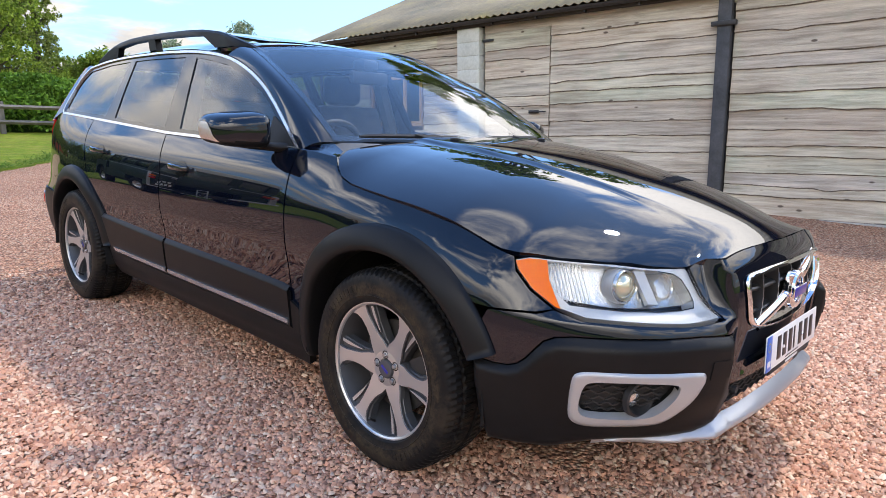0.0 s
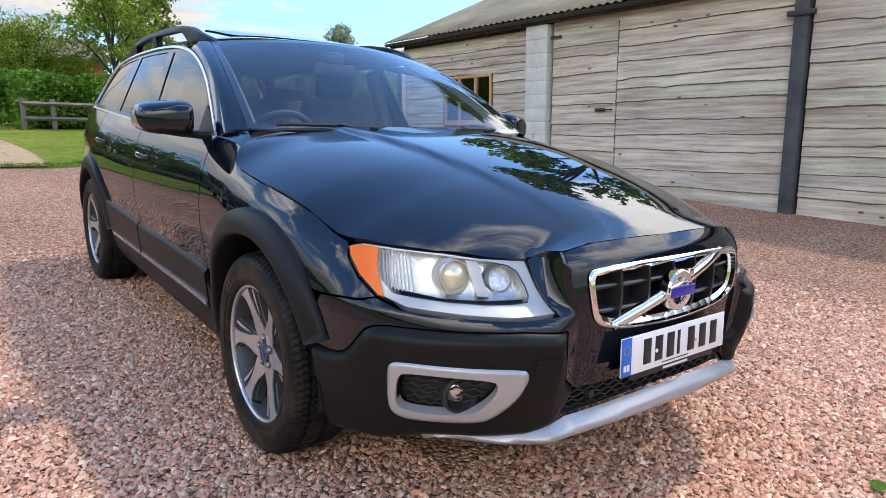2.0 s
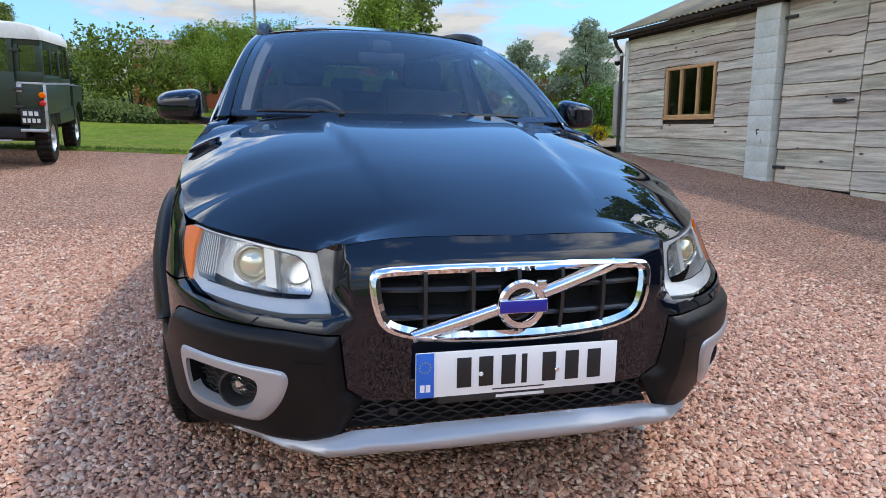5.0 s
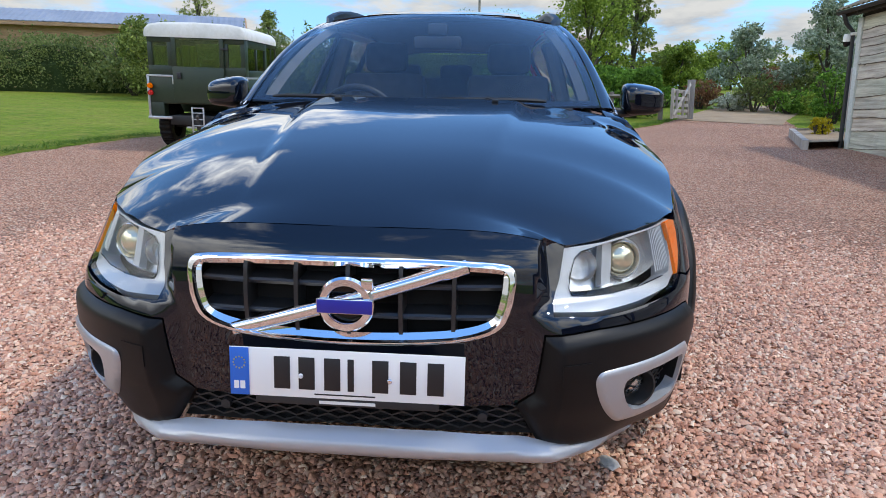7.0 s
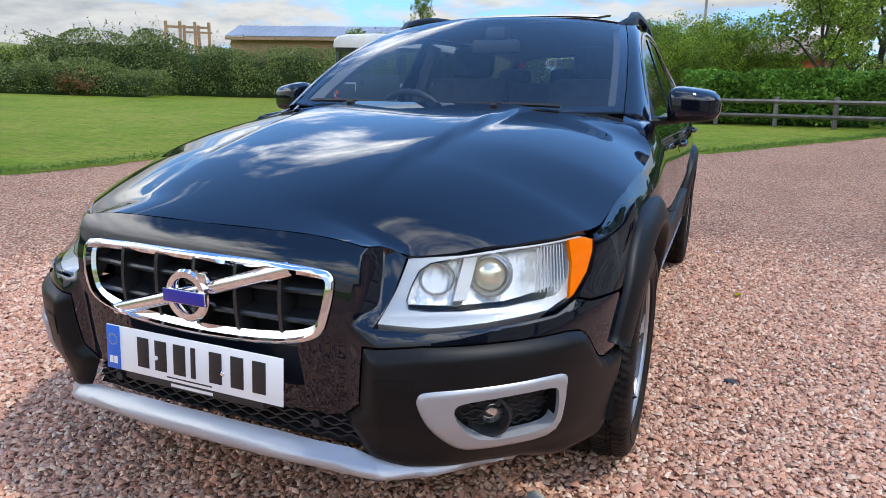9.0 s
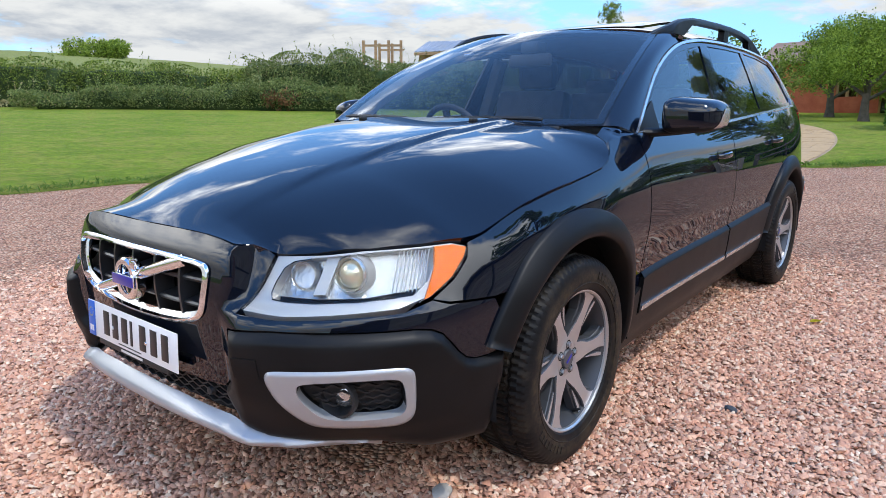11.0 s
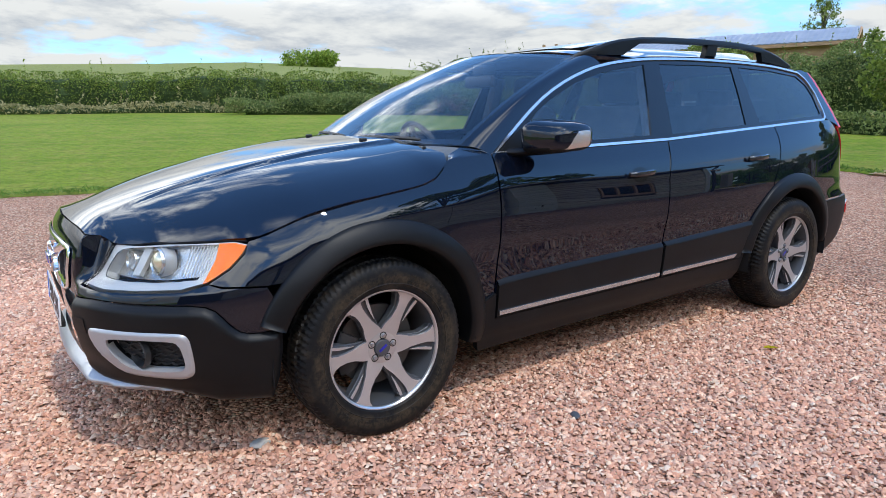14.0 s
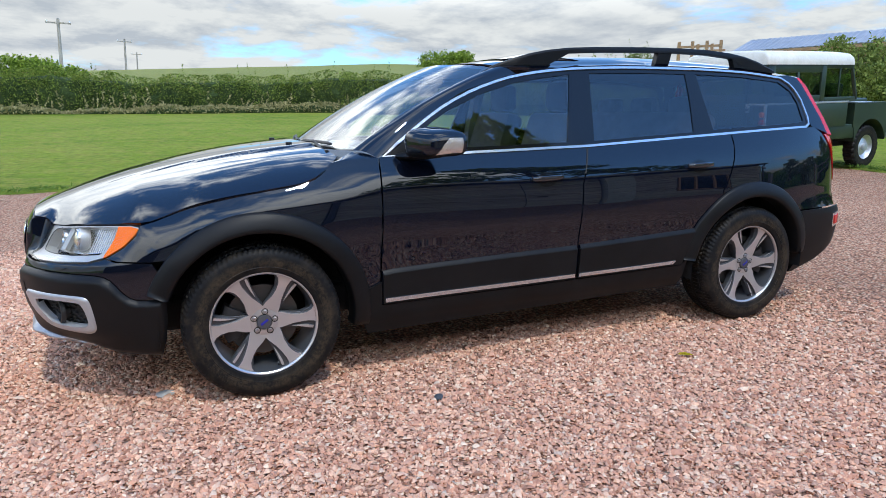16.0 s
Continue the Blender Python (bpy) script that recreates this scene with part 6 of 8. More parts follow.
part("emblem_backing", lathe([(0.0, emblem_y + 0.012), (0.041, emblem_y + 0.012)], 40, 'y', (0, 0, 0.672)), black_gloss, emb)
part("emblem_bar", box(-0.060, 0.060, emblem_y - 0.018, emblem_y - 0.008, 0.656, 0.686, 0.002), badge_blue, emb)
part("emblem_edge", box(-0.0615, 0.0615, emblem_y - 0.0165, emblem_y - 0.009, 0.6545, 0.6875, 0.002), chrome, emb)

# number plate: plain bars stand for its characters
plate_m = Matrix.Translation((0, -0.992, 0.512)) @ Matrix.Rotation(radians(-3), 4, 'X')
plate = part("number_plate", box(-0.26, 0.26, -0.0035, 0.0, -0.0555, 0.0555, 0.0015, plate_m), plate_white, car, "white number plate with a blue band")
part("band", box(-0.259, -0.216, -0.0055, -0.0036, -0.0545, 0.0545, 0.0008, plate_m), plate_blue, plate)
for k in range(12):
    a = 2 * math.pi * k / 12
    part("star", box(-0.2375 + 0.013 * math.cos(a) - 0.0014, -0.2375 + 0.013 * math.cos(a) + 0.0014, -0.0062, -0.0054, 0.02 + 0.013 * math.sin(a) - 0.0014, 0.02 + 0.013 * math.sin(a) + 0.0014, 0, plate_m), leaf_yellow, plate)
for a, c in ((-0.250, -0.239), (-0.236, -0.225)):
    part("band_mark", box(a, c, -0.0062, -0.0054, -0.040, -0.022, 0, plate_m), plate_white, plate)
for a, c in ((-0.170, -0.114), (-0.108, -0.066), (-0.054, -0.006), (0.004, 0.018), (0.052, 0.100), (0.112, 0.162), (0.170, 0.224)):
    w_ = min(0.036, c - a) / 2
    part("plate_mark", box((a + c) / 2 - w_, (a + c) / 2 + w_, -0.0048, -0.0034, -0.036, 0.038, 0.0005, plate_m), ink_black, plate)
part("small_line", box(-0.07, 0.065, -0.0042, -0.0034, -0.0475, -0.0445, 0, plate_m), ink_black, plate)
for x, z, mt in ((-0.100, -0.005, plate_white), (0.097, -0.008, chrome)):
    part("screw_cap", lathe([(0.0, -0.0085), (0.004, -0.008), (0.0058, -0.006), (0.0058, -0.003)], 14, 'y', (0, 0, 0)), mt, plate).matrix_local = plate_m @ Matrix.Translation((x, 0, z))
holder = part("plate_holder", box(-0.205, 0.205, -0.001, 0.018, -0.0745, -0.050, 0.004, plate_m), black_matt, car, "black plate holder with a pale line")
part("holder_line", box(-0.06, 0.065, -0.0022, -0.0010, -0.0685, -0.0615, 0, plate_m), white_paint, holder)

# lower grille: wavy black slats
low_z = np.linspace(0.372, 0.428, 5)
for j, z in enumerate(low_z):
    half = 0.37 + (0.436 - z) / 0.09 * 0.045
    xs = np.linspace(-half, half, 64)
    b = bmesh.new()
    u, w = [], []
    for i, x in enumerate(xs):
        p = skin(abs(x) + 1e-4, z=z, off=-0.012)
        dz = 0.0045 * math.sin(i * math.pi / 2 + j * math.pi)
        u.append(b.verts.new((x, p.y, z + dz + 0.0022)))
        w.append(b.verts.new((x, p.y, z + dz - 0.0022)))
    top = [b.verts.new((v.co.x, v.co.y + 0.025, v.co.z)) for v in u]
    bot = [b.verts.new((v.co.x, v.co.y + 0.025, v.co.z)) for v in w]
    for A, B in ((u, w), (top, u), (w, bot)):
        for i in range(63):
            b.faces.new((A[i], A[i + 1], B[i + 1], B[i]))
    part("lower_slat", b, black_matt, car)
for x in (-0.30, 0.30):
    p = skin(abs(x), z=0.40, off=-0.004)
    part("parking_sensor", lathe([(0.0, p.y - 0.004), (0.011, p.y - 0.003), (0.013, p.y + 0.01)], 20, 'y', (x, 0, 0.40)), black_matt, car)

for sd in (1, -1):
    # head lamp
    housing = side_sheet("headlamp", LAMP, lamp_grey, sd, holes=([('x', 0.560, 0.7725), ('x', 0.521, 0.765), ('x', 0.502, 0.750), ('x', 0.492, 0.715), ('x', 0.489, 0.690), ('x', 0.498, 0.673), ('x', 0.54, 0.669), ('x', 0.60, 0.668), ('x', 0.68, 0.671), ('y', -0.632, 0.681), ('y', -0.588, 0.712), ('y', -0.556, 0.757), ('y', -0.545, 0.790), ('y', -0.60, 0.7895), ('x', 0.68, 0.786), ('x', 0.60, 0.777)],), label="clear headlamp with an orange indicator at its outer end", proud=-0.014, step=0.014, thick=0.05)
    side_sheet("reflector", [('x', 0.485, 0.765), ('x', 0.476, 0.69), ('x', 0.482, 0.67), ('x', 0.60, 0.666), ('x', 0.70, 0.668), ('y', -0.60, 0.685), ('y', -0.545, 0.73), ('y', -0.53, 0.793), ('x', 0.68, 0.794), ('x', 0.59, 0.783)], lens_clear, sd, parent=housing, proud=-0.062, step=0.02, thick=0.002)
    side_sheet("indicator", [('y', -0.545, 0.7945), ('y', -0.565, 0.745), ('y', -0.615, 0.673), ('y', -0.601, 0.6775), ('y', -0.532, 0.7185), ('y', -0.485, 0.763), ('y', -0.469, 0.786), ('y', -0.50, 0.795)], lens_orange, sd, parent=housing, label="orange indicator lens", proud=-0.004, step=0.014, thick=0.012)
    cover = side_sheet("lamp_cover", LAMP, glass_lamp, sd, parent=housing, proud=0.0, step=0.03, thick=0.003)
    cover.visible_shadow = False
    for (x, z, r, nm) in ((0.655, 0.729, 0.039, "projector"), (0.552, 0.722, 0.033, "main_beam")):
        p = skin(x, z=z, off=-0.045 if nm == "projector" else -0.062)
        aim = Vector((0.25, -1, 0.12)).normalized()
        rot = aim.to_track_quat('Z', 'Y').to_matrix().to_4x4()
        m = Matrix.Translation(p) @ rot
        if sd < 0:
            m = Matrix.Diagonal((-1, 1, 1, 1)) @ m
        b = lathe([(r * 1.18, -0.03), (r * 1.22, 0.012), (r * 1.12, 0.020), (r * 1.0, 0.014), (r * 0.98, 0.0)], 32, 'z')
        bmesh.ops.transform(b, matrix=m, verts=b.verts)
        ring = part(nm, b, reflector, housing)
        if nm == "projector":
            b = lathe([(r * 1.20, 0.008), (r * 1.30, 0.010), (r * 1.34, -0.004), (r * 1.30, -0.03)], 32, 'z')
            bmesh.ops.transform(b, matrix=m, verts=b.verts)
            part("shroud", b, lamp_grey, ring, "grey shroud round the lens")
        b = lathe([(r * 0.98, 0.0), (r * 0.9, 0.012), (r * 0.65, 0.022), (r * 0.3, 0.027), (0.0001, 0.028)] if nm == "projector" else [(r * 0.98, 0.0), (r * 0.7, -0.014), (r * 0.3, -0.022), (0.0001, -0.024)], 32, 'z')
        bmesh.ops.transform(b, matrix=m, verts=b.verts)
        part("lens", b, lens_warm if nm == "projector" else reflector, ring)
    # dark line round the inner chamber, and the clear bridge between its lamps
    b = bmesh.new()
    rim_ = [('x', 0.56, 0.7715), ('x', 0.522, 0.764), ('x', 0.503, 0.749), ('x', 0.493, 0.715), ('x', 0.490, 0.690), ('x', 0.499, 0.674), ('x', 0.54, 0.670), ('x', 0.60, 0.669), ('x', 0.68, 0.672), ('y', -0.67, 0.679)]
    loop_ = [skin(w, z=z, off=-0.011) if kd == 'x' else skin(y=w, z=z, off=-0.011) for kd, w, z in rim_]
    add_tube(b, [(sd * p.x, p.y, p.z) for p in loop_], 0.0016, 6)
    part("chamber_rim", b, black_gloss, housing)
    side_sheet("lamp_bridge", [('x', 0.592, 0.770), ('x', 0.618, 0.773), ('x', 0.612, 0.684), ('x', 0.586, 0.682)], lamp_grey, sd, parent=housing, proud=-0.03, step=0.02, thick=0.02)
    for k in range(9):
        b = bmesh.new()
        z0, z1 = 0.688, 0.785
        yy = -0.556 - 0.0085 * k
        p0, p1 = skin(y=yy - 0.05, z=z0, off=-0.02), skin(y=yy, z=z1, off=-0.02)
        add_tube(b, [(sd * p0.x, p0.y, p0.z), (sd * p1.x, p1.y, p1.z)], 0.0017, 6)
        part("lens_flute", b, lamp_grey, housing)
    # washer flap
    side_sheet("washer_flap", [('x', 0.612, 0.636), ('x', 0.70, 0.638), ('x', 0.728, 0.634), ('x', 0.71, 0.620), ('x', 0.63, 0.619)], paint, sd, parent=bumper, proud=0.004, step=0.015, thick=0.004)
    side_sheet("tow_cover", [('x', 0.462, 0.548), ('x', 0.525, 0.549), ('x', 0.527, 0.497), ('x', 0.465, 0.496)], cladding, sd, proud=0.0245, step=0.02, thick=0.002)
    # fog lamp
    p = skin(0.668, z=0.437, off=-0.008)
    m = Matrix.Translation(p) @ Vector((0.35, -1, 0)).normalized().to_track_quat('Z', 'Y').to_matrix().to_4x4()
    if sd < 0:
        m = Matrix.Diagonal((-1, 1, 1, 1)) @ m
    b = lathe([(0.052, 0.0), (0.050, 0.016), (0.044, 0.018), (0.038, 0.004), (0.034, -0.03)], 36, 'z')
    bmesh.ops.transform(b, matrix=m, verts=b.verts)
    fog = part("fog_lamp", b, black_matt, car, "round fog lamp in a black mesh insert")
    b = lathe([(0.034, -0.018), (0.026, -0.008), (0.012, -0.003), (0.0001, -0.002)], 30, 'z')
    bmesh.ops.transform(b, matrix=m, verts=b.verts)
    part("lens", b, reflector, fog)
    for j in range(6):
        z = 0.398 + 0.0175 * j
        b = bmesh.new()
        u, w = [], []
        x_in, y_out = 0.618, -0.69 + 0.004 * j
        s0, s1 = sz([('x', x_in, z)])[0][0], sz([('y', y_out, z)])[0][0]
        for i, s in enumerate(np.linspace(s0, s1, 34)):
            p = side_point(np.array([s]), np.array([z]), -0.006)[0]
            dz = 0.004 * math.sin(i * math.pi / 3 + j * math.pi)
            u.append(b.verts.new((sd * p[0], p[1], z + dz + 0.002)))
            w.append(b.verts.new((sd * p[0], p[1], z + dz - 0.002)))
        for i in range(33):
            b.faces.new((u[i], u[i + 1], w[i + 1], w[i]))
        e = bmesh.ops.extrude_face_region(b, geom=b.faces[:])
        bmesh.ops.translate(b, vec=(0, 0.008, 0), verts=[v for v in e["geom"] if isinstance(v, bmesh.types.BMVert)])
        part("fog_slat", b, black_matt, fog)
    # mirror
    b = bmesh.new()
    nu, nv = 28, 20
    grid = []
    for i in range(nv + 1):
        ph = -math.pi / 2 + math.pi * i / nv
        row = []
        for j in range(nu):
            th = 2 * math.pi * j / nu

            def pw(c, e):
                return math.copysign(abs(c) ** e, c)
            cx_, cy_, cz_ = pw(math.cos(ph), 0.5) * pw(math.cos(th), 0.55), pw(math.cos(ph), 0.5) * pw(math.sin(th), 0.55), pw(math.sin(ph), 0.55)
            x = 0.955 + 0.098 * cx_
            y = 0.79 + (0.095 if cy_ > 0 else 0.105) * cy_ + 0.045 * cx_
            z = 1.113 + 0.064 * cz_ - 0.012 * cx_ * (1 if cz_ > 0 else -0.4) - 0.012 * max(0, -cy_)
            row.append(b.verts.new((sd * x, y, z)))
        grid.append(row)
    for a, c in zip(grid, grid[1:]):
        for j in range(nu):
            f = b.faces.new((a[j], a[(j + 1) % nu], c[(j + 1) % nu], c[j]))
            f.material_index = 1 if (a[j].co.z + c[j].co.z) / 2 < 1.066 else 0
    bmesh.ops.remove_doubles(b, verts=b.verts, dist=0.0005)
    mirror = part("door_mirror", b, (paint, cladding), car, "glossy black door mirror with a clear side lamp", angle=60)
    b = bmesh.new()
    arm = [((sd * 0.795, 0.665, 1.046), 0.05, 0.018), ((sd * 0.84, 0.70, 1.046), 0.042, 0.017), ((sd * 0.90, 0.755, 1.050), 0.040, 0.015), ((sd * 0.96, 0.79, 1.056), 0.04, 0.012)]
    rings = []
    for (c, ry_, rz_) in arm:
        rings.append([b.verts.new((c[0], c[1] + ry_ * math.cos(a), c[2] + rz_ * math.sin(a))) for a in np.linspace(0, 2 * math.pi, 14, endpoint=False)])
    for a, c in zip(rings, rings[1:]):
        for j in range(14):
            b.faces.new((a[j], a[(j + 1) % 14], c[(j + 1) % 14], c[j]))
    b.faces.new(rings[0])
    b.faces.new(rings[-1])
    part("mirror_arm", b, cladding, mirror)
    up = (lambda q: (lambda y, z, o: upper_point(y, z, o, q)))(sd)
    sheet("mirror_base", [[(0.60, 1.052), (0.80, 1.058), (0.80, 1.165), (0.70, 1.118)]], up, cladding, mirror, "", 0.04, 0.006, sd < 0, 0.004)
    # side lamp wraps the outer front corner, in the mirror's own skin
    b = bmesh.new()
    rows = []
    for i in range(9):
        v_ = i / 8
        ph = 0.34 - 0.92 * v_
        row = []
        for j in range(9):
            th = -(0.06 + 0.62 * v_ ** 1.2) + (0.30 + 0.62 * v_ ** 1.2) * j / 8
            cx_, cy_, cz_ = pw(math.cos(ph), 0.5) * pw(math.cos(th), 0.55), pw(math.cos(ph), 0.5) * pw(math.sin(th), 0.55), pw(math.sin(ph), 0.55)
            x = 0.955 + 0.098 * cx_
            y = 0.79 + (0.095 if cy_ > 0 else 0.105) * cy_ + 0.045 * cx_
            z = 1.113 + 0.064 * cz_ - 0.012 * cx_ * (1 if cz_ > 0 else -0.4) - 0.012 * max(0, -cy_)
            c0 = Vector((0.955, 0.79, 1.113))
            row.append(b.verts.new(c0 + (Vector((x, y, z)) - c0) * 1.018))
        rows.append(row)
    for v in b.verts:
        v.co.x *= sd
    for a, c in zip(rows, rows[1:]):
        for j in range(8):
            b.faces.new((a[j], a[j + 1], c[j + 1], c[j]))
    part("side_lamp", b, side_lens, mirror, "clear side lamp", angle=60)
    # roof rail
    ry_ = [1.19, 1.27, 1.36, 1.46, 1.56, 1.7, 1.9, 2.2, 2.465, 2.7, 2.9, 3.02, 3.12, 3.20, 3.27]
    rz_ = spline([1.10, 1.19, 1.36, 1.56, 1.9, 2.465, 2.9, 3.05, 3.14, 3.27, 3.32], [1.41, 1.452, 1.517, 1.563, 1.590, 1.601, 1.584, 1.560, 1.537, 1.494, 1.478])
    b = bmesh.new()
    rings = []
    for y in ry_:
        x = float(roof_ex(y)) - 0.05
        base = float(roof_point(np.array(x), np.array(y))[2])
        ztop = float(rz_(y))
        d = min(0.030, max(0.012, ztop - base + 0.004))
        if y < 1.58 or y > 2.98:
            d = max(d, ztop - base + 0.004)
        w0, w1 = 0.020, 0.013
        rings.append([b.verts.new((sd * (x + dx), y, zz)) for dx, zz in ((w0, ztop - d), (w0, ztop - 0.010), (w1, ztop), (-w1, ztop), (-w0, ztop - 0.010), (-w0, ztop - d))])
    for a, c in zip(rings, rings[1:]):
        for j in range(6):
            b.faces.new((a[j], a[(j + 1) % 6], c[(j + 1) % 6], c[j]))
    b.faces.new(rings[0])
    b.faces.new(rings[-1])
    rail = part("roof_rail", b, cladding, car, "black roof rail")
    for y0, y1, lean in ((2.325, 2.425, 0.02), (2.90, 2.99, -0.03)):
        b = bmesh.new()
        q = []
        for y, dy in ((y0, lean), (y1, lean)):
            x = float(roof_ex(y)) - 0.05
            base = float(roof_point(np.array(x), np.array(y))[2])
            for dx in (-0.018, 0.018):
                q.append((b.verts.new((sd * (x + dx), y - dy, base - 0.004)), b.verts.new((sd * (x + dx), y, float(rz_(y)) - 0.012))))
        for i, j in ((0, 1), (1, 3), (3, 2), (2, 0)):
            b.faces.new((q[i][0], q[j][0], q[j][1], q[i][1]))
        part("rail_foot", b, cladding, rail)

# antenna fin, wipers, washer jets
fin = bmesh.new()
add_box(fin, -0.03, 0.03, 2.95, 3.10, 1.52, 1.575, 0.02)
part("antenna", fin, paint, car)
for x0, x1, y0 in ((-0.12, -0.62, 0.33), (0.50, 0.02, 0.345)):
    b = bmesh.new()
    n = 12
    pts = []
    for k in range(n):
        t = k / (n - 1)
        a = (x0 + (x1 - x0) * t) / 0.736
        p = screen_point(np.array(a), np.array(0.024 + 0.012 * math.sin(math.pi * t) ** 0.5), 0.014)
        pts.append(tuple(p))
    add_tube(b, pts, [0.006] + [0.009] * (n - 2) + [0.005], 6)
    a = x0 / 0.736
    base = screen_point(np.array(a), np.array(-0.03), 0.01)
    add_tube(b, [tuple(base + np.array([0.10 * (1 if x1 < x0 else -1), -0.005, 0.0])), tuple(base), tuple(screen_point(np.array((x0 + x1) / 2 / 0.736), np.array(0.032), 0.024))], [0.012, 0.009, 0.006], 6)
    part("wiper", b, black_matt, car, "black windscreen wiper")
for x in (-0.30, 0.30):
    q = bonnet_point(np.array(x), np.array(0.24))
    part("washer_jet", box(x - 0.012, x + 0.012, 0.225, 0.255, float(q[2]) - 0.002, float(q[2]) + 0.010, 0.004), black_matt, car)

# cabin
dash = bmesh.new()
prof = [(0.47, 1.04), (0.62, 1.055), (0.78, 1.05), (0.86, 1.02), (0.90, 0.94), (0.88, 0.80), (0.82, 0.66)]
rows = [[dash.verts.new((x, y, z - 0.03 * (x / 0.72) ** 4 + 0.035 * math.exp(-((x + 0.37) / 0.17) ** 2) * (1 if 0.6 < y < 0.88 else 0.3) - 0.012)) for x in np.linspace(-0.74, 0.74, 25)] for y, z in prof]
for a, c in zip(rows, rows[1:]):
    for i in range(24):
        dash.faces.new((a[i], a[i + 1], c[i + 1], c[i]))
part("dashboard", dash, dash_plastic, car)
sw = lathe([(0.185 + 0.016 * math.cos(a), 0.016 * math.sin(a)) for a in np.linspace(0, 2 * math.pi, 12, endpoint=False)], 40, 'z', closed=True)
add_box(sw, -0.17, 0.17, -0.025, 0.02, -0.02, 0.0, 0.006)
add_box(sw, -0.02, 0.02, -0.17, 0.0, -0.02, 0.0, 0.006)
bmesh.ops.create_uvsphere(sw, u_segments=16, v_segments=10, radius=0.07, matrix=Matrix.Diagonal((1, 1, 0.5, 1)))
bmesh.ops.transform(sw, matrix=Matrix.Translation((-0.37, 0.98, 0.975)) @ Matrix.Rotation(radians(-66), 4, 'X'), verts=sw.verts)
part("steering_wheel", sw, black_matt, car)


def seat_bm(x, y, w, back_z=1.22, head=True):
    b = bmesh.new()
    add_box(b, x - w, x + w, y - 0.25, y + 0.27, 0.55, 0.72, 0.05)
    add_box(b, x - w, x + w, -0.07, 0.07, 0.0, 0.62, 0.05, Matrix.Translation((0, y + 0.27, 0.64)) @ Matrix.Rotation(radians(-18), 4, 'X'))
    if head:
        add_box(b, x - 0.13, x + 0.13, y + 0.43, y + 0.53, 1.24, 1.42, 0.045)
    return b


for x in (-0.37, 0.37):
    part("front_seat", seat_bm(x, 1.33, 0.245), seat_cloth, car)
rb_ = seat_bm(0.0, 2.25, 0.62, head=False)
for x in (-0.38, 0.0, 0.38):
    add_box(rb_, x - 0.12, x + 0.12, 2.66, 2.74, 1.20, 1.33, 0.035)
part("rear_seat", rb_, seat_cloth, car)
for sd in (1, -1):
    b = bmesh.new()
    k = np.linspace(0.07, 1, 12)
    p0, p1 = screen_point(np.full(12, 0.95), k, -0.02), screen_point(np.full(12, 0.922), k, -0.05)
    a = [b.verts.new((sd * p[0], p[1], p[2])) for p in p0]
    c = [b.verts.new((sd * p[0], p[1], p[2])) for p in p1]
    d = [b.verts.new((sd * (p[0] + 0.06), p[1] + 0.1, p[2] - 0.02)) for p in p1]
    for u, w in ((a, c), (c, d)):
        for i in range(11):
            b.faces.new((u[i], u[i + 1], w[i + 1], w[i]))
    part("pillar_lining", b, pillar_grey, car)
    b = bmesh.new()
    add_tube(b, [(sd * 0.70, 1.70, 0.75), (sd * 0.69, 1.71, 1.1), (sd * 0.60, 1.74, 1.42)], 0.045, 8)
    part("door_pillar_lining", b, pillar_grey, car)
hl_ = bmesh.new()
rows = [[hl_.verts.new(tuple(roof_point(np.array(x), np.array(y), -0.035))) for x in np.linspace(-0.55, 0.55, 13)] for y in np.linspace(1.30, 3.4, 12)]
for a, c in zip(rows, rows[1:]):
    for i in range(12):
        hl_.faces.new((a[i], a[i + 1], c[i + 1], c[i]))
part("headlining", hl_, pillar_grey, car)
rm = bmesh.new()
add_box(rm, -0.12, 0.12, 1.10, 1.14, 1.335, 1.40, 0.015)
add_box(rm, -0.05, 0.05, 1.10, 1.20, 1.40, 1.46, 0.015)
part("rear_view_mirror", rm, black_matt, car)
b = bmesh.new()
add_box(b, -0.70, 0.70, 2.95, 3.5, 0.95, 0.99, 0.01)
part("load_cover", b, seat_cloth, car)

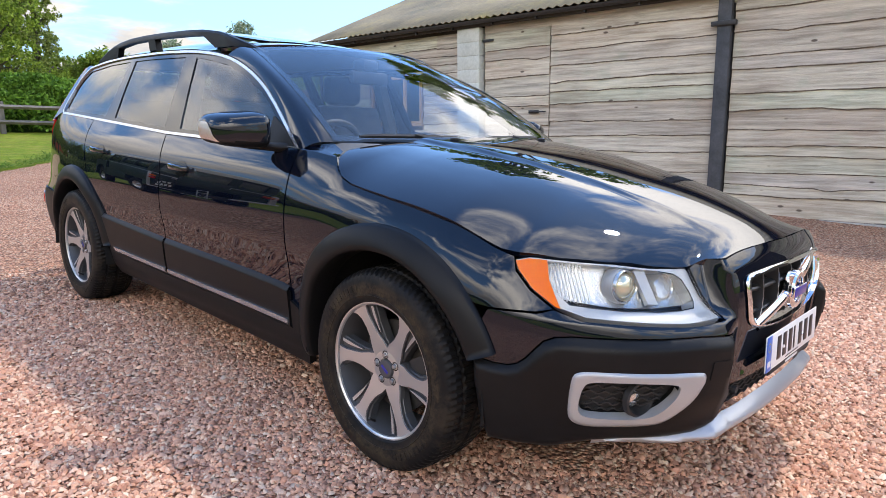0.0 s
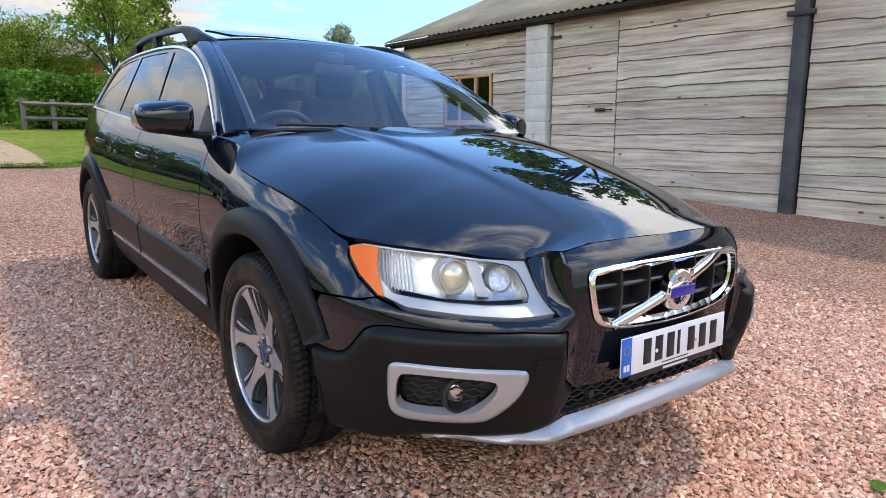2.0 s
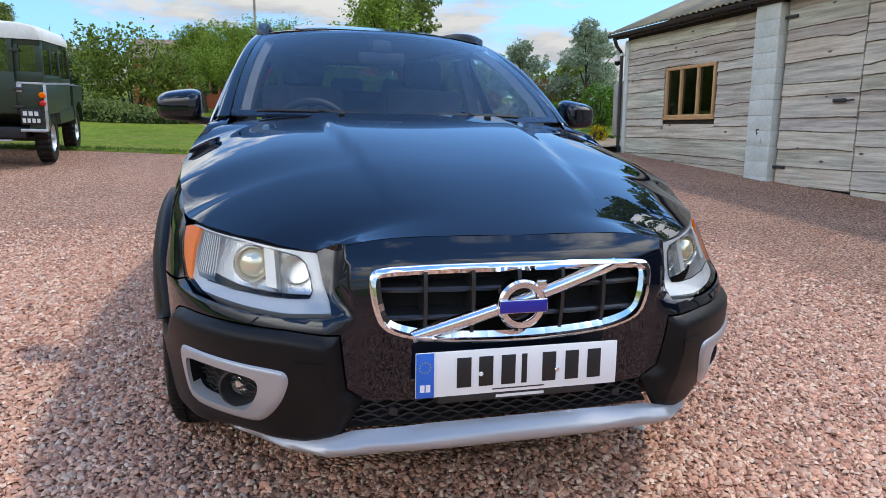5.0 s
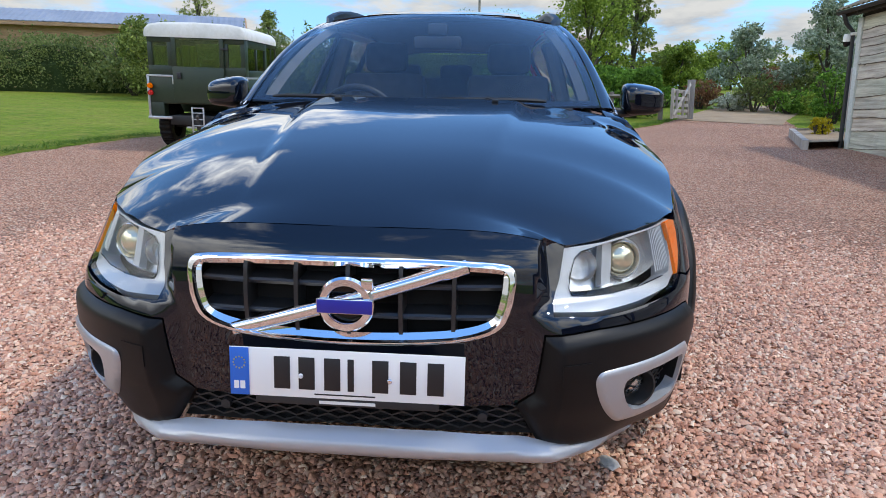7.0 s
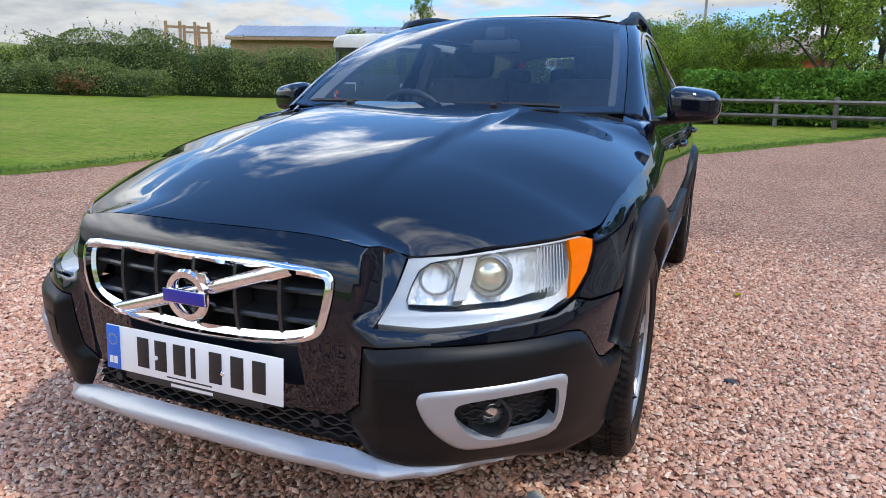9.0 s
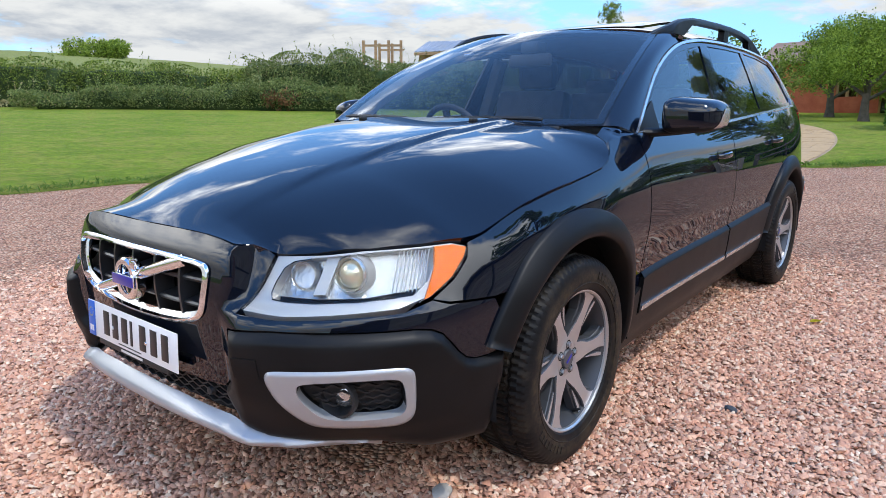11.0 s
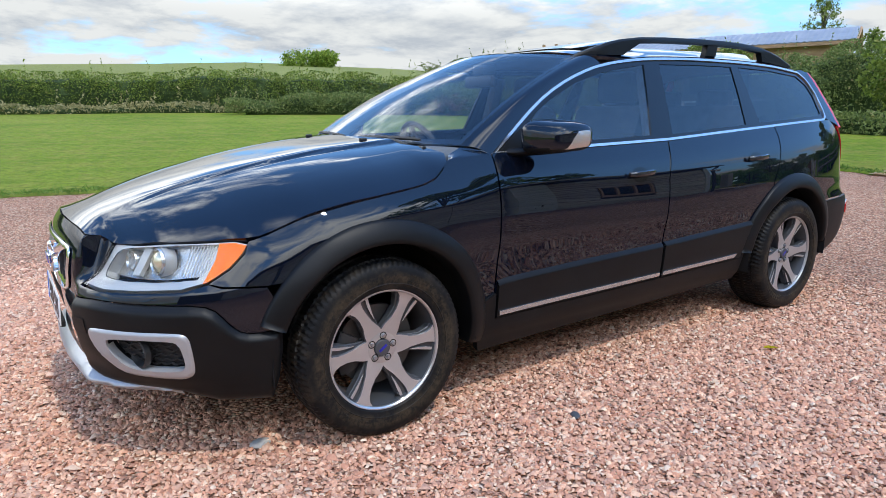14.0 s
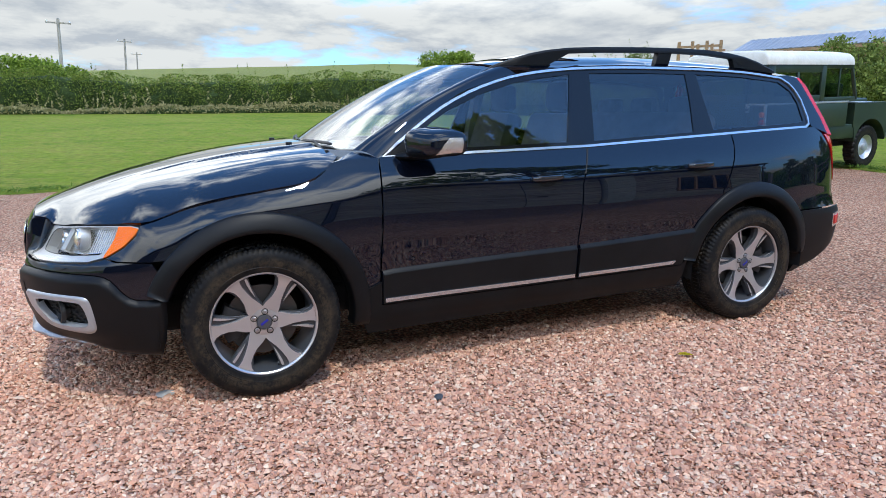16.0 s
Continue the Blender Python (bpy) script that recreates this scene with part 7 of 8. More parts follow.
# ---- the old green off-roader ----
def old_truck():
    yh = Vector((-0.105, 0.994, 0.0)).normalized()
    n = Vector((0.0356, -0.056, 1)).normalized()
    xr = yh.cross(n).normalized()
    yh = n.cross(xr).normalized()
    m = Matrix((xr, yh, n)).transposed().to_4x4()
    K = 0.93
    c = Vector((-4.85, 8.05, 0)) + (xr * 0.66 + yh * 1.12) * K
    m.translation = (c.x, c.y, float(ground_z(c.x, c.y)) + 0.01)
    t = tagged(empty("off_road_truck", m @ Matrix.Scale(K, 4)), "old dark green off-road truck with a cream roof", "truck")
    W = 0.80
    tub = bmesh.new()
    add_box(tub, -W, W, -1.72, 0.40, 0.74, 1.18, 0.02)
    add_box(tub, -W, -0.56, -1.72, -1.52, 0.52, 0.78, 0.01)
    add_box(tub, 0.56, W, -1.72, -1.52, 0.52, 0.78, 0.01)
    add_box(tub, -W, W, -0.70, 0.66, 0.56, 0.80, 0.02)
    body = part("body", tub, lr_green, t, "dark green aluminium body")
    part("chassis", box(-0.5, 0.5, -1.66, 1.55, 0.40, 0.56, 0.02), black_matt, t)
    part("rear_axle", tube([(-0.6, -1.12, 0.38), (0.6, -1.12, 0.38)], 0.06, 10), black_matt, t)
    # upper body: panels round openings
    up = bmesh.new()
    zlo, zhi = 1.18, 1.80
    add_box(up, -W + 0.02, W - 0.02, -1.68, -1.66, 1.79, 1.80)
    add_box(up, -W + 0.02, W - 0.02, -0.30, -0.28, 1.79, 1.80)
    for sx in (-1, 1):
        x0, x1 = sorted((sx * (W - 0.03), sx * (W - 0.07)))
        for y0, y1, z0, z1 in ((-1.70, -1.52, zlo, zhi), (-1.52, -0.36, zlo, 1.30), (-1.52, -0.36, 1.66, zhi), (-0.36, -0.24, zlo, zhi), (-0.24, 0.50, 1.72, zhi), (-0.24, 0.62, zlo, 1.26), (-0.98, -0.93, 1.30, 1.66)):
            add_box(up, x0, x1, y0, y1, z0, z1, 0.006)
    for x0, x1, z0, z1 in ((-W + 0.03, -0.38, zlo, 1.34), (-W + 0.03, -0.38, 1.70, zhi), (-W + 0.03, -0.70, 1.34, 1.70), (-0.46, -0.38, 1.34, 1.70), (0.44, W - 0.03, zlo, 1.34), (0.44, W - 0.03, 1.70, zhi), (0.70, W - 0.03, 1.34, 1.70), (0.44, 0.50, 1.34, 1.70)):
        add_box(up, x0, x1, -1.715, -1.66, z0, z1, 0.006)
    part("upper_body", up, lr_green, t)
    roof = bmesh.new()
    rows = []
    prof = [(-0.80, 1.775), (-0.805, 1.82), (-0.79, 1.90), (-0.72, 1.965), (-0.55, 1.995), (0, 2.01), (0.55, 1.995), (0.72, 1.965), (0.79, 1.90), (0.805, 1.82), (0.80, 1.775)]
    for y, k, dz in ((-1.76, 0.97, -0.03), (-1.73, 1.0, 0.0), (-0.6, 1.0, 0.005), (0.30, 1.0, 0.0), (0.42, 1.0, -0.012), (0.47, 0.98, -0.04)):
        rows.append([roof.verts.new((x * k, y, z + (dz if z > 1.8 else 0))) for x, z in prof])
    for a, b in zip(rows, rows[1:]):
        for i in range(len(prof) - 1):
            roof.faces.new((a[i], a[i + 1], b[i + 1], b[i]))
    roof.faces.new(rows[0])
    roof.faces.new(rows[-1])
    part("roof", roof, lr_cream, t, "cream painted roof", angle=50)
    # glass
    for sx in (-1, 1):
        x = sx * (W - 0.05)
        for y0, y1, z0, z1 in ((-1.50, -0.985, 1.31, 1.65), (-0.925, -0.38, 1.31, 1.65), (-0.22, 0.13, 1.27, 1.71), (0.16, 0.46, 1.27, 1.71)):
            w = part("side_window", box(min(x - 0.003, x + 0.003), max(x - 0.003, x + 0.003), y0, y1, z0, z1), glass_truck, t)
        part("window_bar", box(min(x - 0.012, x + 0.012), max(x - 0.012, x + 0.012), 0.13, 0.155, 1.26, 1.72, 0.003), lr_green, t)
        fr = bmesh.new()
        add_tube(fr, [(sx * (W - 0.05), 0.66, 1.22), (sx * (W - 0.06), 0.46, 1.78)], 0.03, 6)
        part("screen_pillar", fr, lr_green, t)
    part("rear_quarter_window", box(-0.70, -0.46, -1.69, -1.684, 1.34, 1.70), glass_truck, t)
    part("rear_quarter_window", box(0.50, 0.70, -1.69, -1.684, 1.34, 1.70), glass_truck, t)
    ws = bmesh.new()
    ws.faces.new([ws.verts.new(p) for p in ((-0.74, 0.655, 1.24), (0.74, 0.655, 1.24), (0.74, 0.47, 1.76), (-0.74, 0.47, 1.76))])
    part("windscreen", ws, glass_truck, t, smooth=False)
    door = bmesh.new()
    for x0, x1, z0, z1 in ((-0.38, 0.44, 0.76, 1.33), (-0.38, -0.31, 1.33, 1.84), (0.37, 0.44, 1.33, 1.84), (-0.31, 0.37, 1.76, 1.84)):
        add_box(door, x0, x1, -1.755, -1.70, z0, z1, 0.012)
    dr = part("rear_door", door, lr_green, t, "dark green rear door")
    part("pane", box(-0.31, 0.37, -1.74, -1.734, 1.33, 1.76), glass_truck, dr)
    part("handle", box(-0.31, -0.24, -1.79, -1.755, 1.14, 1.24, 0.01), black_iron, dr)
    for z in (1.62, 1.10, 0.85):
        part("hinge", box(0.40, 0.52, -1.775, -1.755, z - 0.02, z + 0.02, 0.005), black_iron, dr)
    # galvanised trim
    for a in ((-W - 0.004, -0.38, -1.735, -1.715, 1.165, 1.195), (0.44, W + 0.004, -1.735, -1.715, 1.165, 1.195), (-W - 0.006, -W + 0.03, -1.735, -1.70, 0.52, 1.18), (W - 0.03, W + 0.006, -1.735, -1.70, 0.52, 1.18), (W - 0.006, W + 0.006, -1.72, 0.40, 1.165, 1.195), (-W - 0.006, -W + 0.006, -1.72, 0.40, 1.165, 1.195), (-0.40, -0.33, -1.737, -1.72, 1.05, 1.165), (0.44, 0.51, -1.737, -1.72, 1.05, 1.165)):
        part("capping", box(*a, 0.003), galvanised, t)
    for x0, x1 in ((-0.80, -0.42), (0.46, 0.80)):
        part("bumperette", box(x0, x1, -1.80, -1.73, 0.50, 0.545, 0.015), galvanised, t)
    for sx in (-1, 1):
        for z, mt in ((1.02, lens_orange), (0.91, lens_red)):
            part("rear_lamp", lathe([(0.0, -1.785), (0.030, -1.78), (0.042, -1.765), (0.044, -1.735)], 18, 'y', (sx * 0.755, 0, z)), mt, t)
    hitch = part("tow_hitch", box(-0.035, 0.035, -1.79, -1.74, 0.34, 0.60, 0.006), black_iron, t, "ladder-like galvanised tow frame")
    for x in (-0.10, 0.08):
        part("rail", box(x, x + 0.022, -1.81, -1.785, 0.28, 0.70, 0.003), galvanised, hitch)
    for z in (0.30, 0.40, 0.50, 0.60, 0.68):
        part("rung", box(-0.10, 0.10, -1.805, -1.79, z, z + 0.018, 0.003), galvanised, hitch)
    part("tow_ball", lathe([(0.0, 0.575), (0.02, 0.572), (0.026, 0.55), (0.016, 0.53), (0.016, 0.49)], 14, 'z', (0, -1.83, 0)), steel, hitch)
    part("step", box(-0.20, 0.34, -1.78, -1.70, 0.36, 0.385, 0.008), galvanised, hitch)
    plate_ = part("number_plate", box(0.47, 0.73, -1.757, -1.737, 0.60, 0.82, 0.004), ink_black, t, "black number plate with pale bars")
    for x0, x1, z0, z1 in ((0.50, 0.55, 0.73, 0.79), (0.57, 0.62, 0.73, 0.79), (0.64, 0.69, 0.73, 0.79), (0.49, 0.53, 0.63, 0.69), (0.55, 0.59, 0.63, 0.69), (0.61, 0.65, 0.63, 0.69), (0.67, 0.71, 0.63, 0.69)):
        part("plate_mark", box(x0, x1, -1.7595, -1.757, z0, z1), white_paint, plate_)
    # front
    fw = bmesh.new()
    add_box(fw, -0.46, 0.46, 0.62, 1.55, 1.06, 1.22, 0.03)
    part("bonnet", fw, lr_green, t)
    for sx in (-1, 1):
        wg = bmesh.new()
        x0, x1 = sorted((sx * 0.46, sx * 0.81))
        yy = np.linspace(0.58, 1.62, 27)
        rows = []
        for y in yy:
            d = abs(y - 1.12)
            low = 0.74 if d > 0.47 else 0.38 + math.sqrt(max(0, 0.47 ** 2 - d * d)) + 0.02
            rows.append([wg.verts.new((x, y, z)) for x, z in ((x0, low), (x1, low), (x1, 1.15), (x0, 1.15))])
        for a, b in zip(rows, rows[1:]):
            for i in range(4):
                wg.faces.new((a[i], a[(i + 1) % 4], b[(i + 1) % 4], b[i]))
        wg.faces.new(rows[0])
        wg.faces.new(rows[-1])
        part("front_wing", wg, lr_green, t, smooth=False)
        part("wing_top", box(min(sx * 0.50, sx * 0.79), max(sx * 0.50, sx * 0.79), 0.68, 1.1, 1.15, 1.165, 0.004), galvanised, t)
    part("grille_panel", box(-0.45, 0.45, 1.50, 1.56, 0.62, 1.12, 0.01), lr_green, t)
    part("front_bumper", box(-0.78, 0.78, 1.68, 1.76, 0.52, 0.64, 0.01), galvanised, t)
    for sx in (-1, 1):
        for cy in (-1.12, 1.12):
            b = bmesh.new()
            prof = [(0.21, -0.09), (0.30, -0.105), (0.355, -0.10), (0.38, -0.075), (0.38, 0.075), (0.355, 0.10), (0.30, 0.105), (0.21, 0.09)]
            rings = []
            for r, a in prof:
                rings.append([b.verts.new((a, (r - (0.018 if r > 0.35 and k % 3 == 0 else 0)) * math.cos(2 * math.pi * k / 72), (r - (0.018 if r > 0.35 and k % 3 == 0 else 0)) * math.sin(2 * math.pi * k / 72))) for k in range(72)])
            for a, c in zip(rings, rings[1:]):
                for k in range(72):
                    b.faces.new((a[k], a[(k + 1) % 72], c[(k + 1) % 72], c[k]))
            w = part("wheel", b, rubber, t, "chunky black off-road tyre on a steel rim", angle=25)
            w.location = (sx * 0.665, cy, 0.38)
            part("rim", lathe([(0.212, sx * 0.085), (0.20, sx * 0.06), (0.15, sx * 0.03), (0.11, sx * 0.05), (0.06, sx * 0.055), (0.055, sx * 0.10), (0.0, sx * 0.105)], 32), galvanised, w)
    for x in (-0.38, 0.38):
        part("seat", seat_bm(x, 0.02, 0.24, head=False), black_matt, t).location = (0, 0, 0.25)
    return t


old_truck()

# ---- brick house beyond the orchard ----
house = tagged(empty("house", pose(-0.9, 33.5, float(ground_z(-3, 33.5)) - 0.15)), "low red brick house with a tiled roof and oak doors", "house")
hb_ = bmesh.new()
openings = ((-1.2, 0.2, 0.15, 2.15), (-2.9, -2.0, 0.9, 2.0), (3.2, 4.4, 0.9, 2.0))
xs = sorted({-6.0, 6.0, *[o[0] for o in openings], *[o[1] for o in openings]})
for a, b in zip(xs, xs[1:]):
    hole = [o for o in openings if o[0] <= a and o[1] >= b]
    if hole:
        add_box(hb_, a, b, 0, 0.3, 0, hole[0][2])
        add_box(hb_, a, b, 0, 0.3, hole[0][3], 2.6)
    else:
        add_box(hb_, a, b, 0, 0.3, 0, 2.6)
add_box(hb_, -6, -5.7, 0.3, 6, 0, 2.6)
add_box(hb_, 5.7, 6, 0.3, 6, 0, 2.6)
add_box(hb_, -6, 6, 5.7, 6, 0, 2.6)
part("wall", hb_, brick_red, house, "red brick wall", smooth=False)
rf = bmesh.new()
vs = [rf.verts.new(p) for p in ((-6.3, -0.35, 2.45), (6.3, -0.35, 2.45), (6.3, 3.0, 3.7), (-6.3, 3.0, 3.7), (-6.3, 6.35, 2.45), (6.3, 6.35, 2.45))]
rf.faces.new((vs[0], vs[1], vs[2], vs[3]))
rf.faces.new((vs[3], vs[2], vs[5], vs[4]))
e = bmesh.ops.extrude_face_region(rf, geom=rf.faces[:])
bmesh.ops.translate(rf, vec=(0, 0, 0.14), verts=[v for v in e["geom"] if isinstance(v, bmesh.types.BMVert)])
part("roof", rf, roof_tile, house, "brown tiled roof", smooth=False)
for sx in (-6.0, 5.7):
    g_ = bmesh.new()
    vs = [g_.verts.new(p) for p in ((sx, 0, 2.6), (sx, 6, 2.6), (sx, 3.0, 3.6))] + [g_.verts.new(p) for p in ((sx + 0.3, 0, 2.6), (sx + 0.3, 6, 2.6), (sx + 0.3, 3.0, 3.6))]
    g_.faces.new(vs[:3])
    g_.faces.new(vs[3:])
    for i in range(3):
        g_.faces.new((vs[i], vs[(i + 1) % 3], vs[3 + (i + 1) % 3], vs[3 + i]))
    part("gable", g_, brick_red, house, smooth=False)
for x0, x1, z0, z1 in openings:
    w = part("door" if z0 < 0.5 else "window", box(x0, x1, 0.10, 0.16, z0, z1, 0.01), glass_barn, house)
    for a, b in ((x0, x0 + 0.09), (x1 - 0.09, x1), ((x0 + x1) / 2 - 0.06, (x0 + x1) / 2 + 0.06)):
        part("frame", box(a, b, 0.06, 0.20, z0, z1, 0.005), oak_frame, w)
    part("frame", box(x0, x1, 0.06, 0.20, z1 - 0.09, z1, 0.005), oak_frame, w)

# ---- timber shed with a sheet roof behind the hedge ----
sd_dir = Vector((-24.6 + 13.9, 31.2 - 35.3, 0)).normalized()
sm = Matrix.Translation((-13.9, 35.3, 3.5)) @ Matrix.Rotation(math.atan2(sd_dir.y, sd_dir.x), 4, 'Z')
shed = tagged(empty("shed", sm), "long timber shed with a grey sheet roof", "shed")
part("wall", box(0.3, 13.6, -4.6, -0.3, -1.3, 2.40), timber_new, shed, "brown timber wall", smooth=False)
g_ = bmesh.new()
vs = [g_.verts.new((0.29, y, z)) for y, z in ((-0.3, 2.3), (-4.6, 2.3), (-2.45, 3.25))]
g_.faces.new(vs)
e = bmesh.ops.extrude_face_region(g_, geom=g_.faces[:])
bmesh.ops.translate(g_, vec=(0.1, 0, 0), verts=[v for v in e["geom"] if isinstance(v, bmesh.types.BMVert)])
part("gable", g_, timber_new, shed, smooth=False)
for k in range(6):
    part("gable_board", box(0.26, 0.29, -4.3 + k * 0.32, -0.6 - k * 0.32, 2.3 + k * 0.15, 2.3 + k * 0.15 + 0.13), timber_new, shed, smooth=False)
for y0, z0, y1, z1 in ((0.1, 2.50, -2.45, 3.42), (-5.0, 2.50, -2.45, 3.42)):
    n_ = 90
    verts, faces = [], []
    for i in range(n_ + 1):
        x = -0.1 + 13.9 * i / n_
        h_ = 0.03 * (i % 2)
        verts += [(x, y0, z0 + h_), (x, y1, z1 + h_), (x, y1, z1 + h_ - 0.04), (x, y0, z0 + h_ - 0.04)]
    for i in range(n_):
        for j in range(4):
            faces.append((4 * i + j, 4 * i + (j + 1) % 4, 4 * i + 4 + (j + 1) % 4, 4 * i + 4 + j))
    mesh_ob("roof", verts, faces, slate_sheet, shed)
part("fascia", box(-0.1, 13.8, 0.02, 0.10, 2.28, 2.46), timber_new, shed, smooth=False)
for y0, y1 in ((-2.45, 0.1), (-2.45, -5.0)):
    b = bmesh.new()
    add_tube(b, [(-0.1, y0, 3.36), (-0.1, y1, 2.36)], 0.09, 4)
    part("barge_board", b, timber_new, shed, smooth=False)

# ---- tall post frame beyond the hedge ----
frame_p = tagged(empty("post_frame", pose(-31.1, 31.9, float(ground_z(-31.1, 31.9)), 0, 0, 35)), "tall bare timber post frame", "timber frame")
for x, y in ((-1.3, 0), (-0.45, 0), (-0.45, 1.6), (0.45, 0), (0.45, 1.6), (1.3, 0)):
    part("post", box(x - 0.09, x + 0.09, y - 0.09, y + 0.09, 0, 3.9), timber_new, frame_p, smooth=False)
part("beam", box(-1.3, 1.3, -0.04, 0.04, 3.5, 3.64), timber_new, frame_p, smooth=False)
part("beam", box(-0.5, 1.3, 1.56, 1.64, 3.4, 3.52), timber_new, frame_p, smooth=False)

# ---- telegraph poles ----
for x, y, top in ((-65.7, -8.85, 10.3), (-106.1, -5.5, 13.4), (-146.1, -5.3, 15.4)):
    p_ = tagged(empty("telegraph_pole", pose(x, y, 0)), "grey wooden telegraph pole with a cross arm", "pole", "telegraph poles across the field")
    part("pole", tube([(0, 0, float(ground_z(x, y)) - 0.5), (0, 0, top)], [0.16, 0.12], 8), fence_wood, p_)
    part("cross_arm", box(-0.06, 0.06, -1.0, 1.0, top - 0.45, top - 0.33), fence_wood, p_, smooth=False)
    for yy in (-0.9, 0.0, 0.9):
        part("insulator", lathe([(0.0, top - 0.12), (0.05, top - 0.15), (0.06, top - 0.33)], 8, 'z', (0, yy, 0)), white_paint, p_)
mast = tagged(empty("mast", pose(-1.3, 57.6, 0)), "thin grey pole above the orchard trees", "pole")
part("pole", tube([(0, 0, 1.5), (0, 0, 12.5)], [0.14, 0.10], 8), fence_wood, mast)

# ---- fence and gate ----
fence = tagged(empty("fence", pose(0, 0, 0)), "weathered post and rail fence under the laurel hedge", "fence")
fl_ = [(4.75, 16.3), (3.5, 16.7), (2.2, 17.0), (0.8, 17.15), (0.15, 17.1)]
for (x, y) in fl_:
    z = float(ground_z(x, y))
    part("post", box(x - 0.055, x + 0.055, y - 0.05, y + 0.05, z - 0.2, z + 0.78, 0.008), fence_old, fence)
for a, b in zip(fl_, fl_[1:]):
    za, zb = float(ground_z(*a)), float(ground_z(*b))
    for hgt in (0.30, 0.66):
        rl = bmesh.new()
        add_tube(rl, [(a[0], a[1] - 0.055, za + hgt), (b[0], b[1] - 0.055, zb + hgt)], 0.05, 4)
        part("rail", rl, fence_old, fence, smooth=False)
ga, gb = Vector((4.95, 15.95, 0)), Vector((5.75, 17.35, 0))
gz = float(ground_z(5.3, 16.6)) + 0.06
gm = Matrix.Translation((ga.x, ga.y, gz)) @ Matrix.Rotation(math.atan2(gb.y - ga.y, gb.x - ga.x), 4, 'Z')
gate = tagged(empty("field_gate", gm), "grey wooden five-bar gate standing open", "gate")
GL = (gb - ga).length
for x, h0 in ((0.0, 0.80), (GL - 0.07, 1.02)):
    part("stile", box(x, x + 0.075, -0.035, 0.035, 0.0, h0, 0.006), fence_wood, gate)
for z in (0.07, 0.22, 0.38, 0.55, 0.74):
    part("bar", box(0.05, GL - 0.03, -0.02, 0.02, z - 0.045, z + 0.045, 0.006), fence_wood, gate)
for x0, z0, x1, z1 in ((0.05, 0.1, GL - 0.04, 0.95), (0.3, 0.1, 0.3, 0.76), (0.95, 0.1, 0.95, 0.76)):
    b = bmesh.new()
    add_tube(b, [(x0, -0.035, z0), (x1, -0.035, z1)], 0.04, 4)
    part("brace", b, fence_wood, gate, smooth=False)
gp = tagged(empty("gate_post", pose(5.85, 17.5, float(ground_z(5.85, 17.5)))), "stout grey wooden gate post", "post")
part("post", box(-0.09, 0.09, -0.09, 0.09, -0.2, 1.1, 0.015), fence_wood, gp)
gp = tagged(empty("gate_post", pose(8.0, 12.9, float(ground_z(8.0, 12.9)))), "stout grey wooden gate post", "post")
part("post", box(-0.11, 0.11, -0.11, 0.11, -0.2, 1.4, 0.015), fence_wood, gp)

# ---- flagged path over the lawn ----
path_c = spline([9.0, 11.0, 13.0, 15.0, 17.0, 19.0, 21.0, 23.0], [-0.95, -0.92, -1.05, -1.35, -1.9, -2.9, -4.3, -6.2])
path_bed = []
for y in np.linspace(9.5, 22.5, 40):
    path_bed.append((float(path_c(y)), y))
V_, F_ = [], []
for i, (x, y) in enumerate(path_bed):
    for dx in (-0.62, -0.2, 0.2, 0.62):
        V_.append((x + dx, y, float(ground_z(x + dx, y)) + 0.030))
for i in range(len(path_bed) - 1):
    for j in range(3):
        F_.append((4 * i + j, 4 * i + j + 1, 4 * i + 5 + j, 4 * i + 4 + j))
path_ob = tagged(mesh_ob("path", V_, F_, pale_gravel, smooth=True), "winding path of buff stone flags over the lawn", "path", kind="structure")
g_ = np.random.default_rng(5)
y = 9.55
while y < 22.0:
    dl = g_.uniform(0.38, 0.6)
    cuts = [-0.58, g_.uniform(-0.3, -0.05), g_.uniform(0.1, 0.32), 0.58] if g_.random() < 0.6 else [-0.58, g_.uniform(-0.15, 0.2), 0.58]
    for a, b in zip(cuts, cuts[1:]):
        j = lambda: g_.uniform(-0.03, 0.03)
        q = [(a + 0.01 + j() * 0.3, y + 0.01 + j() * 0.5), (b - 0.01 + j() * 0.3, y + 0.01 + j() * 0.5), (b - 0.01 + j() * 0.3, y + dl - 0.01 + j() * 0.5), (a + 0.01 + j() * 0.3, y + dl - 0.01 + j() * 0.5)]
        lift = 0.036 + g_.uniform(0, 0.005)
        top = [(float(path_c(yy)) + xx, yy, float(ground_z(float(path_c(yy)) + xx, yy)) + lift) for xx, yy in q]
        low = [(p[0], p[1], p[2] - 0.05) for p in top]
        mesh_ob("flagstone", top + low, [(0, 1, 2, 3), (0, 4, 5, 1), (1, 5, 6, 2), (2, 6, 7, 3), (3, 7, 4, 0)], slab_stone, path_ob)
    y += dl

